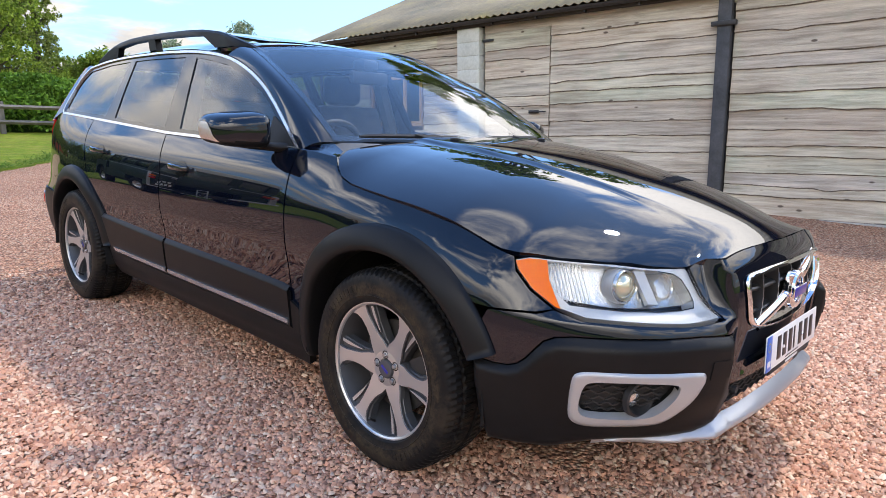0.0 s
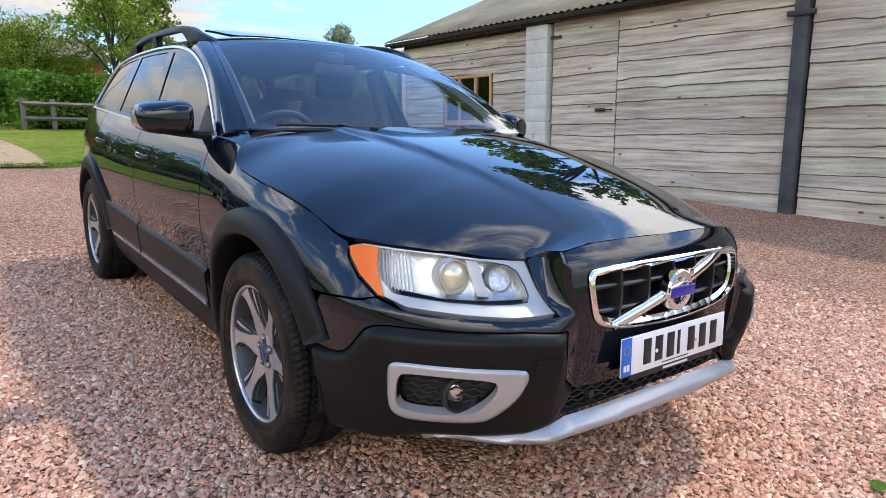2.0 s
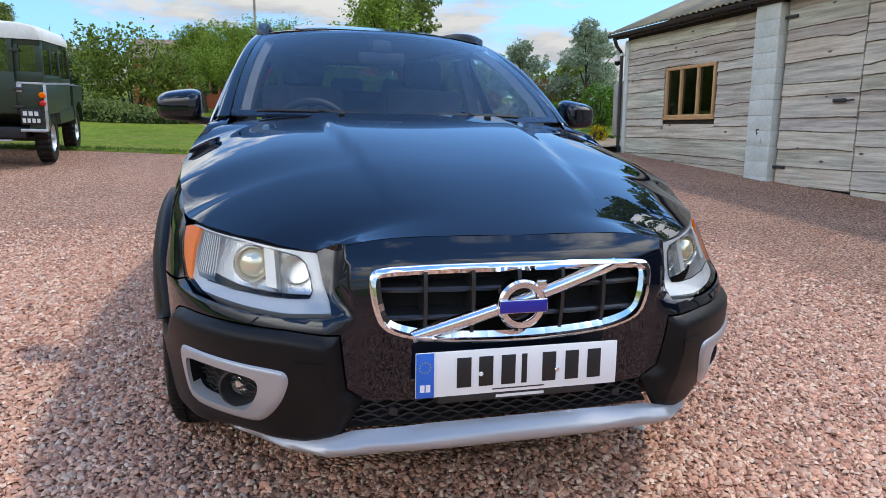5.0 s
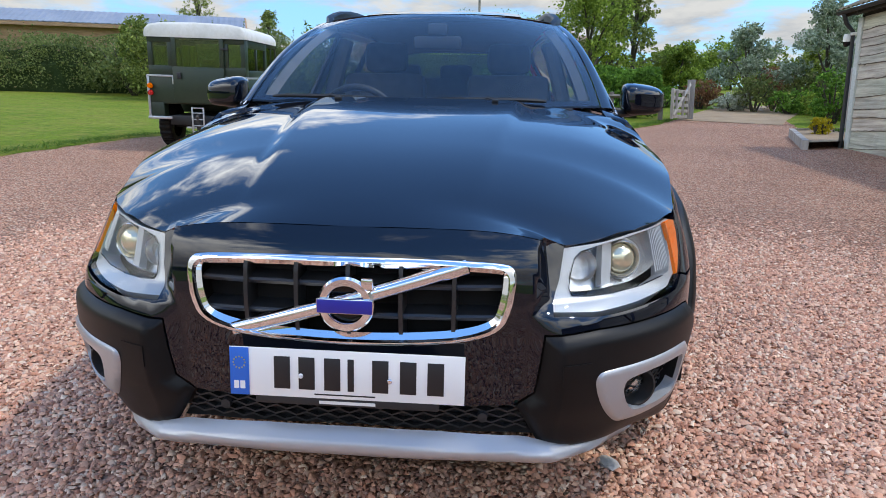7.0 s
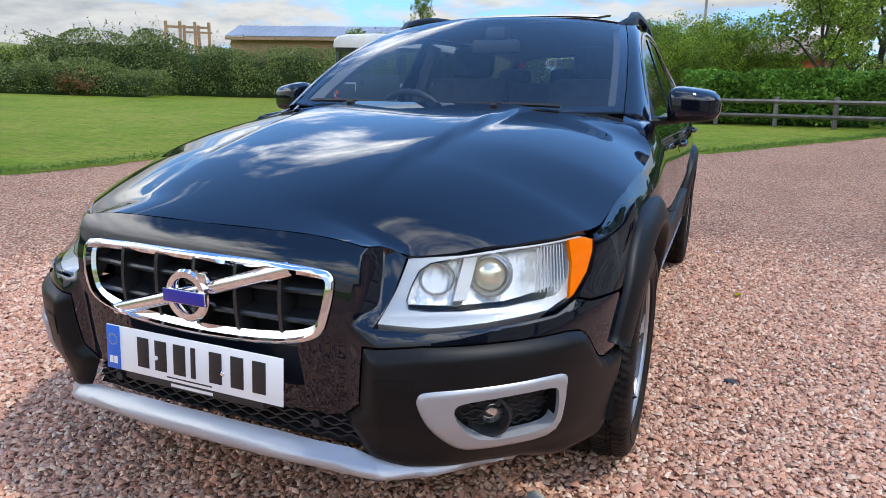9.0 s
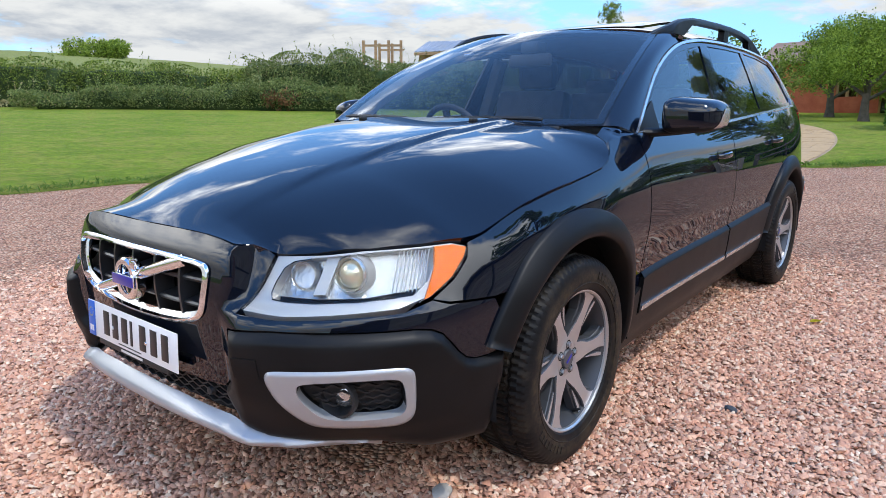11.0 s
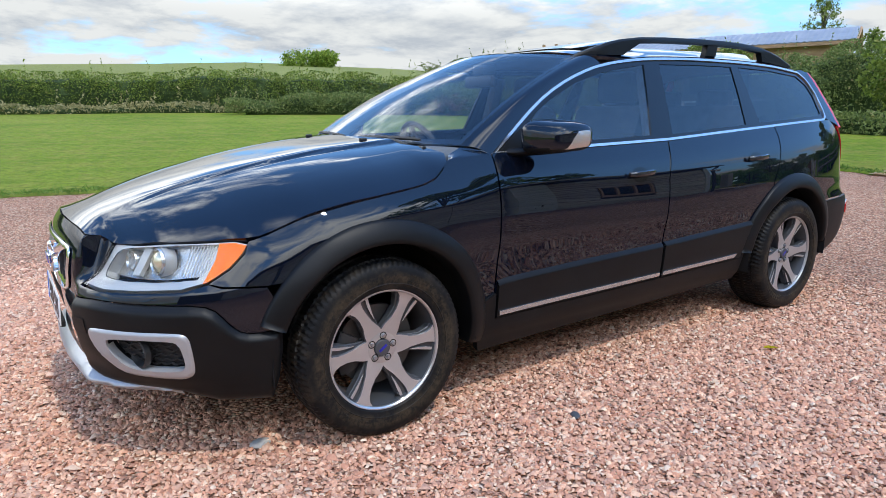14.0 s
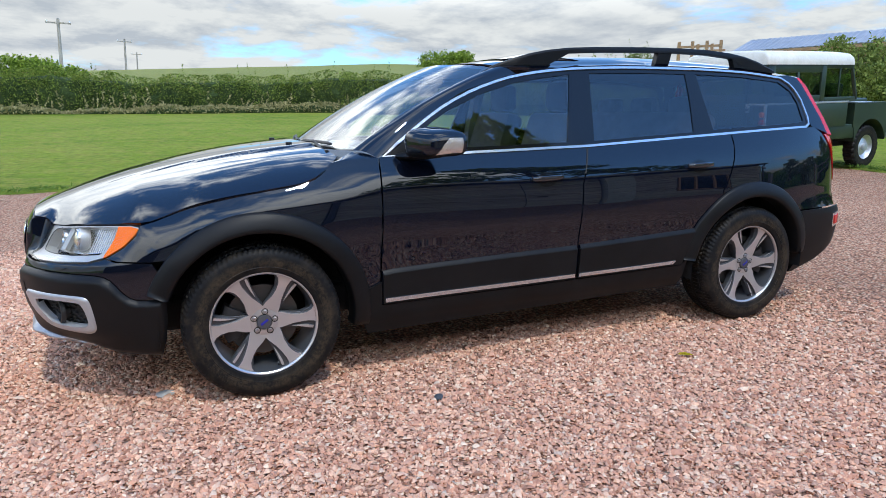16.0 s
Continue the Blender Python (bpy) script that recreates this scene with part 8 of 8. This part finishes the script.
# ---- raised bed by the barn corner ----
bed_poly = [(5.75, 9.85), (6.55, 12.35), (8.2, 12.6), (8.2, 10.3), (6.66, 10.16)]
bed = tagged(empty("raised_bed", pose(0, 0, 0)), "low raised gravel bed edged with timber", "flower bed")
V, F, _ = fill([bed_poly], 0.4)
mesh_ob("bed_gravel", np.column_stack([V, ground_z(V[:, 0], V[:, 1]) + 0.13]), F, pale_gravel, bed)
for a, b in zip(bed_poly[:3], bed_poly[1:3]):
    e_ = bmesh.new()
    d = Vector((b[0] - a[0], b[1] - a[1], 0)).normalized()
    nn = Vector((-d.y, d.x, 0)) * 0.05
    q = []
    for p in (a, b):
        z = float(ground_z(*p))
        for s_, zz in ((-1, -0.1), (1, -0.1), (1, 0.17), (-1, 0.17)):
            q.append(e_.verts.new((p[0] + nn.x * s_, p[1] + nn.y * s_, z + zz)))
    for i in range(4):
        e_.faces.new((q[i], q[(i + 1) % 4], q[4 + (i + 1) % 4], q[4 + i]))
    e_.faces.new(q[:4])
    e_.faces.new(q[4:])
    part("edging", e_, fence_wood, bed, "grey timber sleeper edging", smooth=False)

# pale drive beyond the gate
pv = [(5.4, 17.1), (6.4, 19.4), (7.4, 21.5), (9.4, 25), (12.4, 25), (10.2, 20.5), (8.3, 16.9), (7.6, 15.4)]
V, F, _ = fill([pv], 0.5)
tagged(mesh_ob("road", np.column_stack([V, ground_z(V[:, 0], V[:, 1]) + 0.012]), F, pale_gravel, smooth=True), "buff gravel lane beyond the gate", "lane", kind="structure")

# ---- loose stones near the car ----
def loose_stones(n, seed, keep, size, name, mat, label):
    g = np.random.default_rng(seed)
    p = np.stack([g.uniform(-3.6, 3.6, n), g.uniform(-3.7, 4.2, n)], 1)
    p = p[keep(p[:, 0], p[:, 1])]
    n = len(p)
    # a chip: four feet in the ground and a ridge, split to six facets
    base = np.array([(1, 0.75, -0.5), (-1, 0.75, -0.5), (-1, -0.75, -0.5), (1, -0.75, -0.5), (0.5, 0, 0.85), (-0.5, 0, 0.85)], float)
    tri = np.array([(0, 1, 5), (0, 5, 4), (1, 2, 5), (2, 3, 4), (2, 4, 5), (3, 0, 4)])
    v = base[None] * (g.uniform(0.7, 1.3, (n, 6, 1))) + g.normal(0, 0.17, (n, 6, 3))
    s = size * g.lognormal(0, 0.22, (n, 1, 1)) * np.stack([g.uniform(0.8, 1.35, n), g.uniform(0.6, 1.0, n), g.uniform(0.5, 0.9, n)], 1)[:, None, :]
    v = v * s
    a, b = g.uniform(0, 6.283, n), g.normal(0, 0.42, n)
    ca, sa, cb, sb = np.cos(a), np.sin(a), np.cos(b), np.sin(b)
    R = np.stack([np.stack([ca, -sa * cb, sa * sb], 1), np.stack([sa, ca * cb, -ca * sb], 1), np.stack([0 * a, sb, cb], 1)], 1)
    v = np.einsum('nij,nkj->nki', R, v)
    c = np.column_stack([p, ground_z(p[:, 0], p[:, 1]) + s[:, 0, 2] * g.uniform(0.1, 1.9, n)])
    v = (v + c[:, None]).reshape(-1, 3)
    f = (tri[None] + 6 * np.arange(n)[:, None, None]).reshape(-1, 3)
    me = bpy.data.meshes.new(name)
    me.vertices.add(len(v))
    me.vertices.foreach_set("co", v.ravel())
    me.loops.add(f.size)
    me.loops.foreach_set("vertex_index", f.ravel())
    me.polygons.add(len(f))
    me.polygons.foreach_set("loop_start", np.arange(0, f.size, 3))
    me.polygons.foreach_set("loop_total", np.full(len(f), 3))
    me.update(calc_edges=True)
    me.materials.append(mat)
    return tagged(new(name, me), label, "gravel", kind="stuff")


def near_camera_side(x, y):
    """The open drive round the car's front and flanks, not the strip right under its middle."""
    under = (np.abs(x) < 0.45) & (y > -0.5)
    away = np.hypot(np.maximum(0, np.abs(x) - 0.9), np.clip(-y - 1.0, 0, None))
    far = np.random.default_rng(8).random(x.shape) < (away - 1.3) / 1.3
    late = (y > 2.2) & (np.random.default_rng(9).random(x.shape) < (y - 2.2) / 1.9)
    return ~under & ~far & ~late


loose_stones(415000, 12, near_camera_side, 0.0076, "gravel", gravel_stone, "loose pinkish crushed stone chippings on the drive")

# ---- plants ----
def leaf_mesh(name, centers, size, mat, parent=None, seed=1, droop=0.0, aspect=0.55, label=""):
    """Many small pointed leaves, one rhombus each, at the given places."""
    g = np.random.default_rng(seed)
    c = np.asarray(centers, float)
    n = len(c)
    a = g.standard_normal((n, 3))
    a[:, 2] -= droop
    a /= np.linalg.norm(a, axis=1)[:, None]
    b = np.cross(a, g.standard_normal((n, 3)))
    b /= np.linalg.norm(b, axis=1)[:, None] + 1e-9
    s = size * g.uniform(0.6, 1.4, n)[:, None]
    v = np.stack([c - a * s, c + b * s * aspect, c + a * s, c - b * s * aspect], 1).reshape(-1, 3)
    me = bpy.data.meshes.new(name)
    me.vertices.add(4 * n)
    me.vertices.foreach_set("co", v.ravel())
    me.loops.add(4 * n)
    me.loops.foreach_set("vertex_index", np.arange(4 * n))
    me.polygons.add(n)
    me.polygons.foreach_set("loop_start", np.arange(0, 4 * n, 4))
    me.polygons.foreach_set("loop_total", np.full(n, 4))
    me.update(calc_edges=True)
    me.materials.append(mat)
    ob = new(name, me)
    if parent:
        ob.parent = parent
    if label:
        ob["label"] = label
    return ob


def clumps(g, blobs, n, shell=0.55):
    """Points in the outer part of blobs (x, y, z, rx, ry, rz), gathered in tufts."""
    w = np.array([b[3] * b[4] + b[3] * b[5] for b in blobs])
    pick = g.choice(len(blobs), max(1, n // 14), p=w / w.sum())
    B = np.array(blobs)[pick]
    d = g.standard_normal((len(pick), 3))
    d /= np.linalg.norm(d, axis=1)[:, None]
    r = g.uniform(shell, 1.0, len(pick)) ** 0.7
    tuft = B[:, :3] + d * B[:, 3:] * r[:, None]
    size = 0.16 * B[:, 3:].mean(1)
    p = np.repeat(tuft, 14, 0) + g.standard_normal((len(pick) * 14, 3)) * np.repeat(size, 14)[:, None] * 0.6
    return p


def tree(x, y, height, spread, mat, seed, trunk=0.16, clear=0.25, leaves=5000, leaf=0.09, label="", slim=False, name="tree"):
    g = np.random.default_rng(seed)
    z0 = float(ground_z(x, y))
    t = tagged(empty(name, pose(x, y, z0 - 0.05)), label, "tree")
    bm = bmesh.new()
    top = height * (0.92 if slim else 0.7)
    pts = [(0.02 * height * math.sin(k * 1.3 + seed) * k / 6, 0.02 * height * math.cos(k * 1.1 + seed) * k / 6, top * k / 6) for k in range(7)]
    add_tube(bm, pts, [trunk * (1.25 if k == 0 else 1 - 0.14 * k) for k in range(7)], 9)
    blobs = []
    count = 14 if slim else 9
    for k in range(count):
        f = clear + (1 - clear) * (k + 0.5) / count
        a = 2.4 * k + g.uniform(-0.5, 0.5)
        ext = spread * (math.sin(min(1, (1.05 - f) * 1.5) * 1.57) if not slim else (1.08 - f)) * g.uniform(0.65, 1.0)
        s = Vector((0, 0, top * max(0.2, f * 0.8)))
        e = Vector((math.cos(a) * ext, math.sin(a) * ext, height * min(0.93, f * 0.95 + 0.05)))
        mid = s.lerp(e, 0.5) + Vector((0, 0, 0.05 * height))
        add_tube(bm, [s, mid, e], [trunk * 0.42, trunk * 0.25, trunk * 0.08], 6, False)
        br = spread * (0.30 if slim else 0.40) * g.uniform(0.8, 1.25)
        blobs.append((e.x, e.y, e.z, br, br, br * g.uniform(0.6, 0.95)))
        blobs.append((mid.x * 1.1, mid.y * 1.1, mid.z + 0.1 * height, br * 0.8, br * 0.8, br * 0.6))
    blobs.append((0, 0, height * 0.93, spread * 0.28, spread * 0.28, height * 0.08))
    part("trunk", bm, bark, t)
    leaf_mesh("crown", clumps(g, blobs, leaves, 0.35), leaf, mat, t, seed)
    return t


def bush(x, y, rx, ry, h, mat, seed, leaves=2500, leaf=0.06, label="", name="bush", sink=0.0, category="bush"):
    g = np.random.default_rng(seed)
    z0 = float(ground_z(x, y))
    t = tagged(empty(name, pose(x, y, z0 - 0.03 - sink)), label, category)
    bm = bmesh.new()
    for k in range(7):
        a = k * 0.9 + seed
        add_tube(bm, [(0.05 * math.cos(a), 0.05 * math.sin(a), 0), (rx * 0.35 * math.cos(a), ry * 0.35 * math.sin(a), h * 0.45), (rx * 0.6 * math.cos(a), ry * 0.6 * math.sin(a), h * 0.75)], [0.035, 0.022, 0.008], 5, False)
    part("stem", bm, bark, t)
    blobs = [(0, 0, h * 0.5, rx * 0.8, ry * 0.8, h * 0.45)]
    for k in range(9):
        a = k * 2.4 + g.uniform(-0.4, 0.4)
        q = g.uniform(0.35, 0.75)
        blobs.append((rx * q * math.cos(a), ry * q * math.sin(a), h * g.uniform(0.3, 0.78), rx * 0.38, ry * 0.38, h * g.uniform(0.18, 0.26)))
    leaf_mesh("foliage", clumps(g, blobs, leaves, 0.5), leaf, mat, t, seed)
    return t


def hedge_run(name, line, width, height, mat, seed, n, leaf, label, ragged=0.25, category="hedge", base=0.0, shoots=0):
    """A hedge along a line of points: a dark core and a coat of leaves with a wandering top."""
    g = np.random.default_rng(seed)
    t = tagged(empty(name, pose(line[0][0], line[0][1], float(ground_z(*line[0])))), label, category, kind="stuff")
    L = np.array(line, float)
    seg = np.linalg.norm(np.diff(L, axis=0), axis=1)
    cum = np.concatenate([[0], np.cumsum(seg)])
    ph = g.uniform(0, 6.28, 5)

    def at(s):
        x, y = np.interp(s, cum, L[:, 0]), np.interp(s, cum, L[:, 1])
        x2, y2 = np.interp(s + 0.3, cum, L[:, 0]), np.interp(s + 0.3, cum, L[:, 1])
        x1, y1 = np.interp(s - 0.3, cum, L[:, 0]), np.interp(s - 0.3, cum, L[:, 1])
        d = np.hypot(x2 - x1, y2 - y1) + 1e-9
        return x, y, -(y2 - y1) / d, (x2 - x1) / d

    def top(s):
        return height * (1 + ragged * (0.45 * np.sin(s * 0.33 + ph[0]) + 0.3 * np.sin(s * 0.9 + ph[1]) + 0.25 * np.sin(s * 2.3 + ph[2])))

    ss = np.linspace(0.35 * width, cum[-1] - 0.35 * width, max(6, int(cum[-1] / 0.8)))
    x, y, nx, ny = at(ss)
    hh = top(ss)
    o = np.array([t.location.x, t.location.y, t.location.z])
    prof = ((-0.36, 0.0), (-0.40, 0.5), (-0.26, 0.86), (0.0, 0.93), (0.26, 0.86), (0.40, 0.5), (0.36, 0.0))
    verts = []
    for a, b in prof:
        verts.append(np.stack([x + nx * a * width, y + ny * a * width, ground_z(x, y) - 0.1 + base + b * hh], 1) - o)
    verts = np.concatenate(verts)
    m = len(ss)
    faces = [(r * m + i, r * m + i + 1, (r + 1) * m + i + 1, (r + 1) * m + i) for r in range(len(prof) - 1) for i in range(m - 1)]
    faces += [tuple(r * m for r in range(len(prof))), tuple(r * m + m - 1 for r in range(len(prof)))[::-1]]
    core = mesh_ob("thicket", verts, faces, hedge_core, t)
    s = g.uniform(0, cum[-1], n)
    x, y, nx, ny = at(s)
    a = g.uniform(0, math.pi, n)
    lump = 1 + 0.16 * np.sin(s * 1.9 + ph[3] + 3 * np.sin(a * 2)) + 0.1 * np.sin(s * 4.7 + ph[4])
    r = g.uniform(0.8, 1.06, n) * lump
    off = -np.sign(np.cos(a)) * np.abs(np.cos(a)) ** 0.5 * 0.5 * width * r
    z = np.sin(a) ** 0.45 * top(s) * np.minimum(r, 1.08)
    z = np.where(g.random(n) < 0.25, z * g.uniform(0.1, 1, n), z)
    p = np.stack([x + nx * off, y + ny * off, ground_z(x, y) + base + z], 1) - o
    if shoots:
        # thin sprays that stand above the top
        s = g.uniform(0, cum[-1], shoots)
        x, y, nx, ny = at(s)
        long_ = g.uniform(0.15, 1.0, shoots) ** 1.6 * 0.95
        off = g.uniform(-0.3, 0.3, shoots) * width
        f = np.linspace(-0.1, 1, 16)[None, :]
        wig = g.normal(0, 0.10, (shoots, 1)) * f ** 2
        px = (x + nx * off)[:, None] + wig + g.normal(0, 0.045, (shoots, 16)) * (1.25 - f)
        py = (y + ny * off)[:, None] + wig + g.normal(0, 0.045, (shoots, 16)) * (1.25 - f)
        pz = (ground_z(x, y) + base + top(s) * 0.97)[:, None] + long_[:, None] * f
        p = np.concatenate([p, np.stack([px, py, pz], -1).reshape(-1, 3) - o])
    leaf_mesh("foliage", p, leaf, mat, t, seed)
    return t


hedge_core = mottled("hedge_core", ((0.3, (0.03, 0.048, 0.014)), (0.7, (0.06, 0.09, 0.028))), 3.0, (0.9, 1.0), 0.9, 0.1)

hedge_run("boundary_hedge", [(-29, -34), (-32, -16), (-33.5, -4), (-33.5, 6), (-31, 12), (-26, 17.5)], 2.2, 1.82, leaf_hedge, 31, 110000, 0.046, "tall mixed field hedge along the lawn", 0.14, shoots=110)
hedge_run("boundary_hedge", [(-26, 17.5), (-20.5, 21), (-16.5, 23), (-11.5, 26), (-7, 28)], 3.0, 2.1, leaf_scrub, 32, 80000, 0.046, "overgrown scrubby hedge with dry seed heads", 0.24, shoots=130)
hedge_run("rough_grass_verge", [(-27.5, -34), (-30.6, -16), (-31.9, -4), (-31.9, 5.5), (-29.8, 10.5)], 1.2, 0.36, straw, 36, 16000, 0.06, "pale dry grass along the foot of the hedge", 0.6, "grass", shoots=160)
hedge_run("nettle_bank", [(-29.2, 8.5), (-27, 12.5), (-23.5, 16), (-19.5, 18.6)], 2.6, 0.9, leaf_scrub, 37, 36000, 0.042, "bank of nettles and weeds at the edge of the lawn", 0.45, "weeds", shoots=120)
bush(-22.0, 16.2, 1.3, 0.9, 0.95, leaf_red, 51, 3500, 0.06, "heap of cut brown brushwood on the bank", "brush_heap", category="brushwood")
bush(-11.1, 19.8, 1.4, 1.4, 2.8, leaf_olive, 52, 11000, 0.05, "light green elder bush by the hedge", "elder_bush")
bush(-13.2, 22.0, 1.8, 1.5, 2.3, leaf_scrub, 53, 4500, 0.07, "grey-green scrub bush at the lawn edge", "scrub_bush")
bush(-9.0, 20.5, 1.5, 1.3, 1.9, leaf_scrub, 54, 4000, 0.07, "grey-green scrub bush at the lawn edge", "scrub_bush")
hedge_run("laurel_hedge", [(-0.15, 18.0), (1.6, 18.3), (5.0, 18.0)], 1.7, 1.34, leaf_laurel, 33, 30000, 0.055, "clipped bright green laurel hedge", 0.05)
bush(-4.35, 18.9, 1.8, 1.5, 2.75, leaf_hedge, 55, 9000, 0.055, "dense round dark green hawthorn bush", "hawthorn_bush")
hedge_run("flower_border", [(-6.0, 17.0), (-3.6, 16.6), (-2.4, 17.0)], 0.9, 0.5, leaf_scrub, 38, 3500, 0.05, "low weedy border below the hawthorn bush", 0.3, "plants")
tree(-1.6, 25.6, 3.4, 2.1, leaf_tree, 41, 0.17, 0.38, 25000, 0.038, "small leafy orchard tree before the house")
tree(1.2, 27.0, 3.5, 2.2, leaf_tree, 42, 0.17, 0.38, 25000, 0.038, "small leafy orchard tree before the house")
tree(-3.4, 30.0, 3.7, 1.9, leaf_tree, 45, 0.18, 0.34, 25000, 0.042, "broad leafy orchard tree before the house")
tree(-0.3, 31.4, 3.9, 2.5, leaf_tree, 46, 0.17, 0.28, 25000, 0.042, "broad leafy orchard tree before the house")
tree(5.3, 28.3, 8.6, 2.0, leaf_olive, 43, 0.15, 0.18, 18000, 0.05, "tall light-leaved birch behind the laurel", slim=True)
tree(6.2, 27.8, 7.4, 1.5, leaf_olive, 47, 0.14, 0.18, 16000, 0.05, "tall light-leaved birch behind the laurel", slim=True)
tree(4.0, 25.5, 5.2, 2.2, leaf_tree, 48, 0.14, 0.2, 14000, 0.055, "dark green tree behind the laurel hedge")
tree(8.3, 28.0, 2.4, 1.2, leaf_tree, 49, 0.14, 0.2, 11000, 0.055, "dark green tree behind the laurel hedge")
tree(9.4, 23.4, 3.0, 1.0, leaf_silver, 61, 0.09, 0.28, 11000, 0.045, "young silvery whitebeam by the lane")
tree(11.2, 21.2, 3.7, 1.15, leaf_silver, 62, 0.09, 0.22, 11000, 0.048, "silvery whitebeam by the lane")
tree(15.6, 28.8, 4.0, 1.2, leaf_silver, 63, 0.11, 0.25, 11000, 0.05, "silvery whitebeam behind the barn")
tree(12.6, 18.0, 2.2, 1.2, leaf_tree, 64, 0.11, 0.2, 9000, 0.05, "dark green tree beside the lane")
for k, (x, y, r, h, mt, lb) in enumerate(((7.6, 22.6, 0.8, 1.2, leaf_red, "rusty flowering shrub by the lane"), (8.4, 21.6, 0.7, 0.7, leaf_white, "low white flowering shrub by the lane"), (9.0, 21.2, 0.9, 1.3, leaf_scrub, "green shrub in the lane border"), (9.7, 20.2, 0.8, 0.8, leaf_laurel, "rounded green shrub in the lane border"), (10.2, 19.4, 0.85, 0.9, leaf_laurel, "rounded green shrub in the lane border"), (10.0, 18.2, 0.8, 0.75, leaf_tree, "dark rounded shrub in the lane border"), (9.6, 17.0, 0.75, 0.8, leaf_laurel, "rounded green shrub in the lane border"), (8.9, 15.6, 0.7, 1.5, leaf_laurel, "upright green shrub by the barn"), (11.0, 22.0, 1.1, 1.5, leaf_scrub, "green shrub in the lane border"), (10.3, 23.0, 0.9, 1.6, leaf_red, "rusty flowering shrub by the lane"), (6.6, 23.8, 0.9, 0.9, leaf_laurel, "rounded green shrub in the lane border"))):
    bush(x, y, r, r * 0.9, h, mt, 70 + k, 2600, 0.045, lb, "shrub")
bush(6.75, 11.55, 0.26, 0.24, 0.55, leaf_yellow, 90, 1800, 0.022, "small golden yellow shrub in the gravel bed", "golden_shrub", category="shrub")
bush(7.4, 12.0, 0.3, 0.3, 0.25, leaf_laurel, 91, 700, 0.025, "low green plant in the gravel bed", "bed_plant", category="plant")
for k, (x, y, h, w) in enumerate(((12, 46, 2.5, 3.0), (17, 48, 2.8, 3.4), (22, 46, 2.6, 3.0), (28, 44, 2.8, 3.2), (7, 52, 2.6, 3.2), (2, 50, 2.6, 3.0))):
    tree(x, y, h, w, leaf_tree if k % 2 else leaf_hedge, 110 + k, 0.2, 0.12, 8000, 0.11, "distant dark green tree in the shelter belt")
for k, (x, y, h, w) in enumerate(((-24.1, 52.4, 7.4, 3.0), (-21.5, 54.5, 4.6, 1.8), (-19.0, 54.5, 5.6, 2.2))):
    tree(x, y, h, w, leaf_olive, 130 + k, 0.16, 0.12, 8000, 0.065, "thin tall poplar behind the shed", slim=True)
for x, y, r, h in ((-79.5, 34.2, 4.2, 2.3), (-57, -9.5, 3.6, 1.7)):
    bush(x, y, r * 0.95, r * 0.95, h * 2.0, leaf_tree, int(-x), 14000, 0.12, "round dark oak beyond the field edge", "oak", sink=h * 1.05, category="tree")
tree(15.2, 10.2, 13.0, 3.8, leaf_tree, 44, 0.28, 0.3, 9000, 0.16, "tall tree behind the barn")

# grass tufts along the lawn's edge
g_ = np.random.default_rng(21)
edge = np.array([p for p in DRIVE if (p[0] < -5.9 and p[1] > -7) or (p[1] > 9.0 and p[0] < 5.2)])
pts = np.repeat(edge, 120, 0) + g_.normal(0, 0.16, (len(edge) * 120, 2))
out = ~inside(pts[:, 0], pts[:, 1], widened(DRIVE, -0.03))
pts = pts[out]
c = np.column_stack([pts, ground_z(pts[:, 0], pts[:, 1]) + 0.05])
tagged(leaf_mesh("grass_edge", c, 0.045, grass_blade, None, 22, 0.0, 0.13), "uneven grass blades along the edge of the lawn", "grass", kind="stuff")

# fallen leaves and odd stones on the drive
def leaf_on_ground(x, y, turn, size, mat, label):
    b = bmesh.new()
    outline = [(-1.0, 0), (-0.6, 0.42), (0.0, 0.55), (0.6, 0.38), (1.0, 0), (0.6, -0.38), (0.0, -0.52), (-0.6, -0.4)]
    vs = [b.verts.new((px * size, py * size, 0.012 + 0.25 * size * abs(py))) for px, py in outline]
    mid = [b.verts.new((px * size, 0, 0.010)) for px in (-0.6, 0.0, 0.6)]
    for q in ((vs[0], mid[0], vs[1]), (vs[1], mid[0], mid[1], vs[2]), (vs[2], mid[1], mid[2], vs[3]), (vs[3], mid[2], vs[4]), (vs[0], vs[7], mid[0]), (vs[7], vs[6], mid[1], mid[0]), (vs[6], vs[5], mid[2], mid[1]), (vs[5], vs[4], mid[2])):
        b.faces.new(q)
    e = bmesh.ops.solidify(b, geom=b.faces[:], thickness=0.0012)
    o = tagged(part("fallen_leaf", b, mat), label, "leaf")
    o.matrix_world = pose(x, y, float(ground_z(x, y)) + 0.008, 0, 0, turn)


leaf_on_ground(0.634, -1.375, 20, 0.045, leaf_laurel, "green fallen leaf lying on the chippings")
leaf_on_ground(1.25, 2.04, 60, 0.04, leaf_yellow, "yellow fallen leaf lying on the chippings")


def odd_stone(x, y, s, mat, label, seed):
    g = np.random.default_rng(seed)
    b = bmesh.new()
    bmesh.ops.create_icosphere(b, subdivisions=2, radius=1)
    for v in b.verts:
        v.co = Vector((v.co.x * s[0], v.co.y * s[1], v.co.z * s[2])) * float(g.uniform(0.86, 1.12))
    o = tagged(part("stone", b, mat, angle=20), label, "stone")
    o.matrix_world = pose(x, y, float(ground_z(x, y)) + 0.008, 0, 0, seed * 37)


odd_stone(0.69, -0.43, (0.045, 0.032, 0.014), concrete, "flat pale stone among the chippings", 3)
odd_stone(1.205, 0.69, (0.03, 0.02, 0.014), post_dark, "dark grey stone among the chippings", 4)
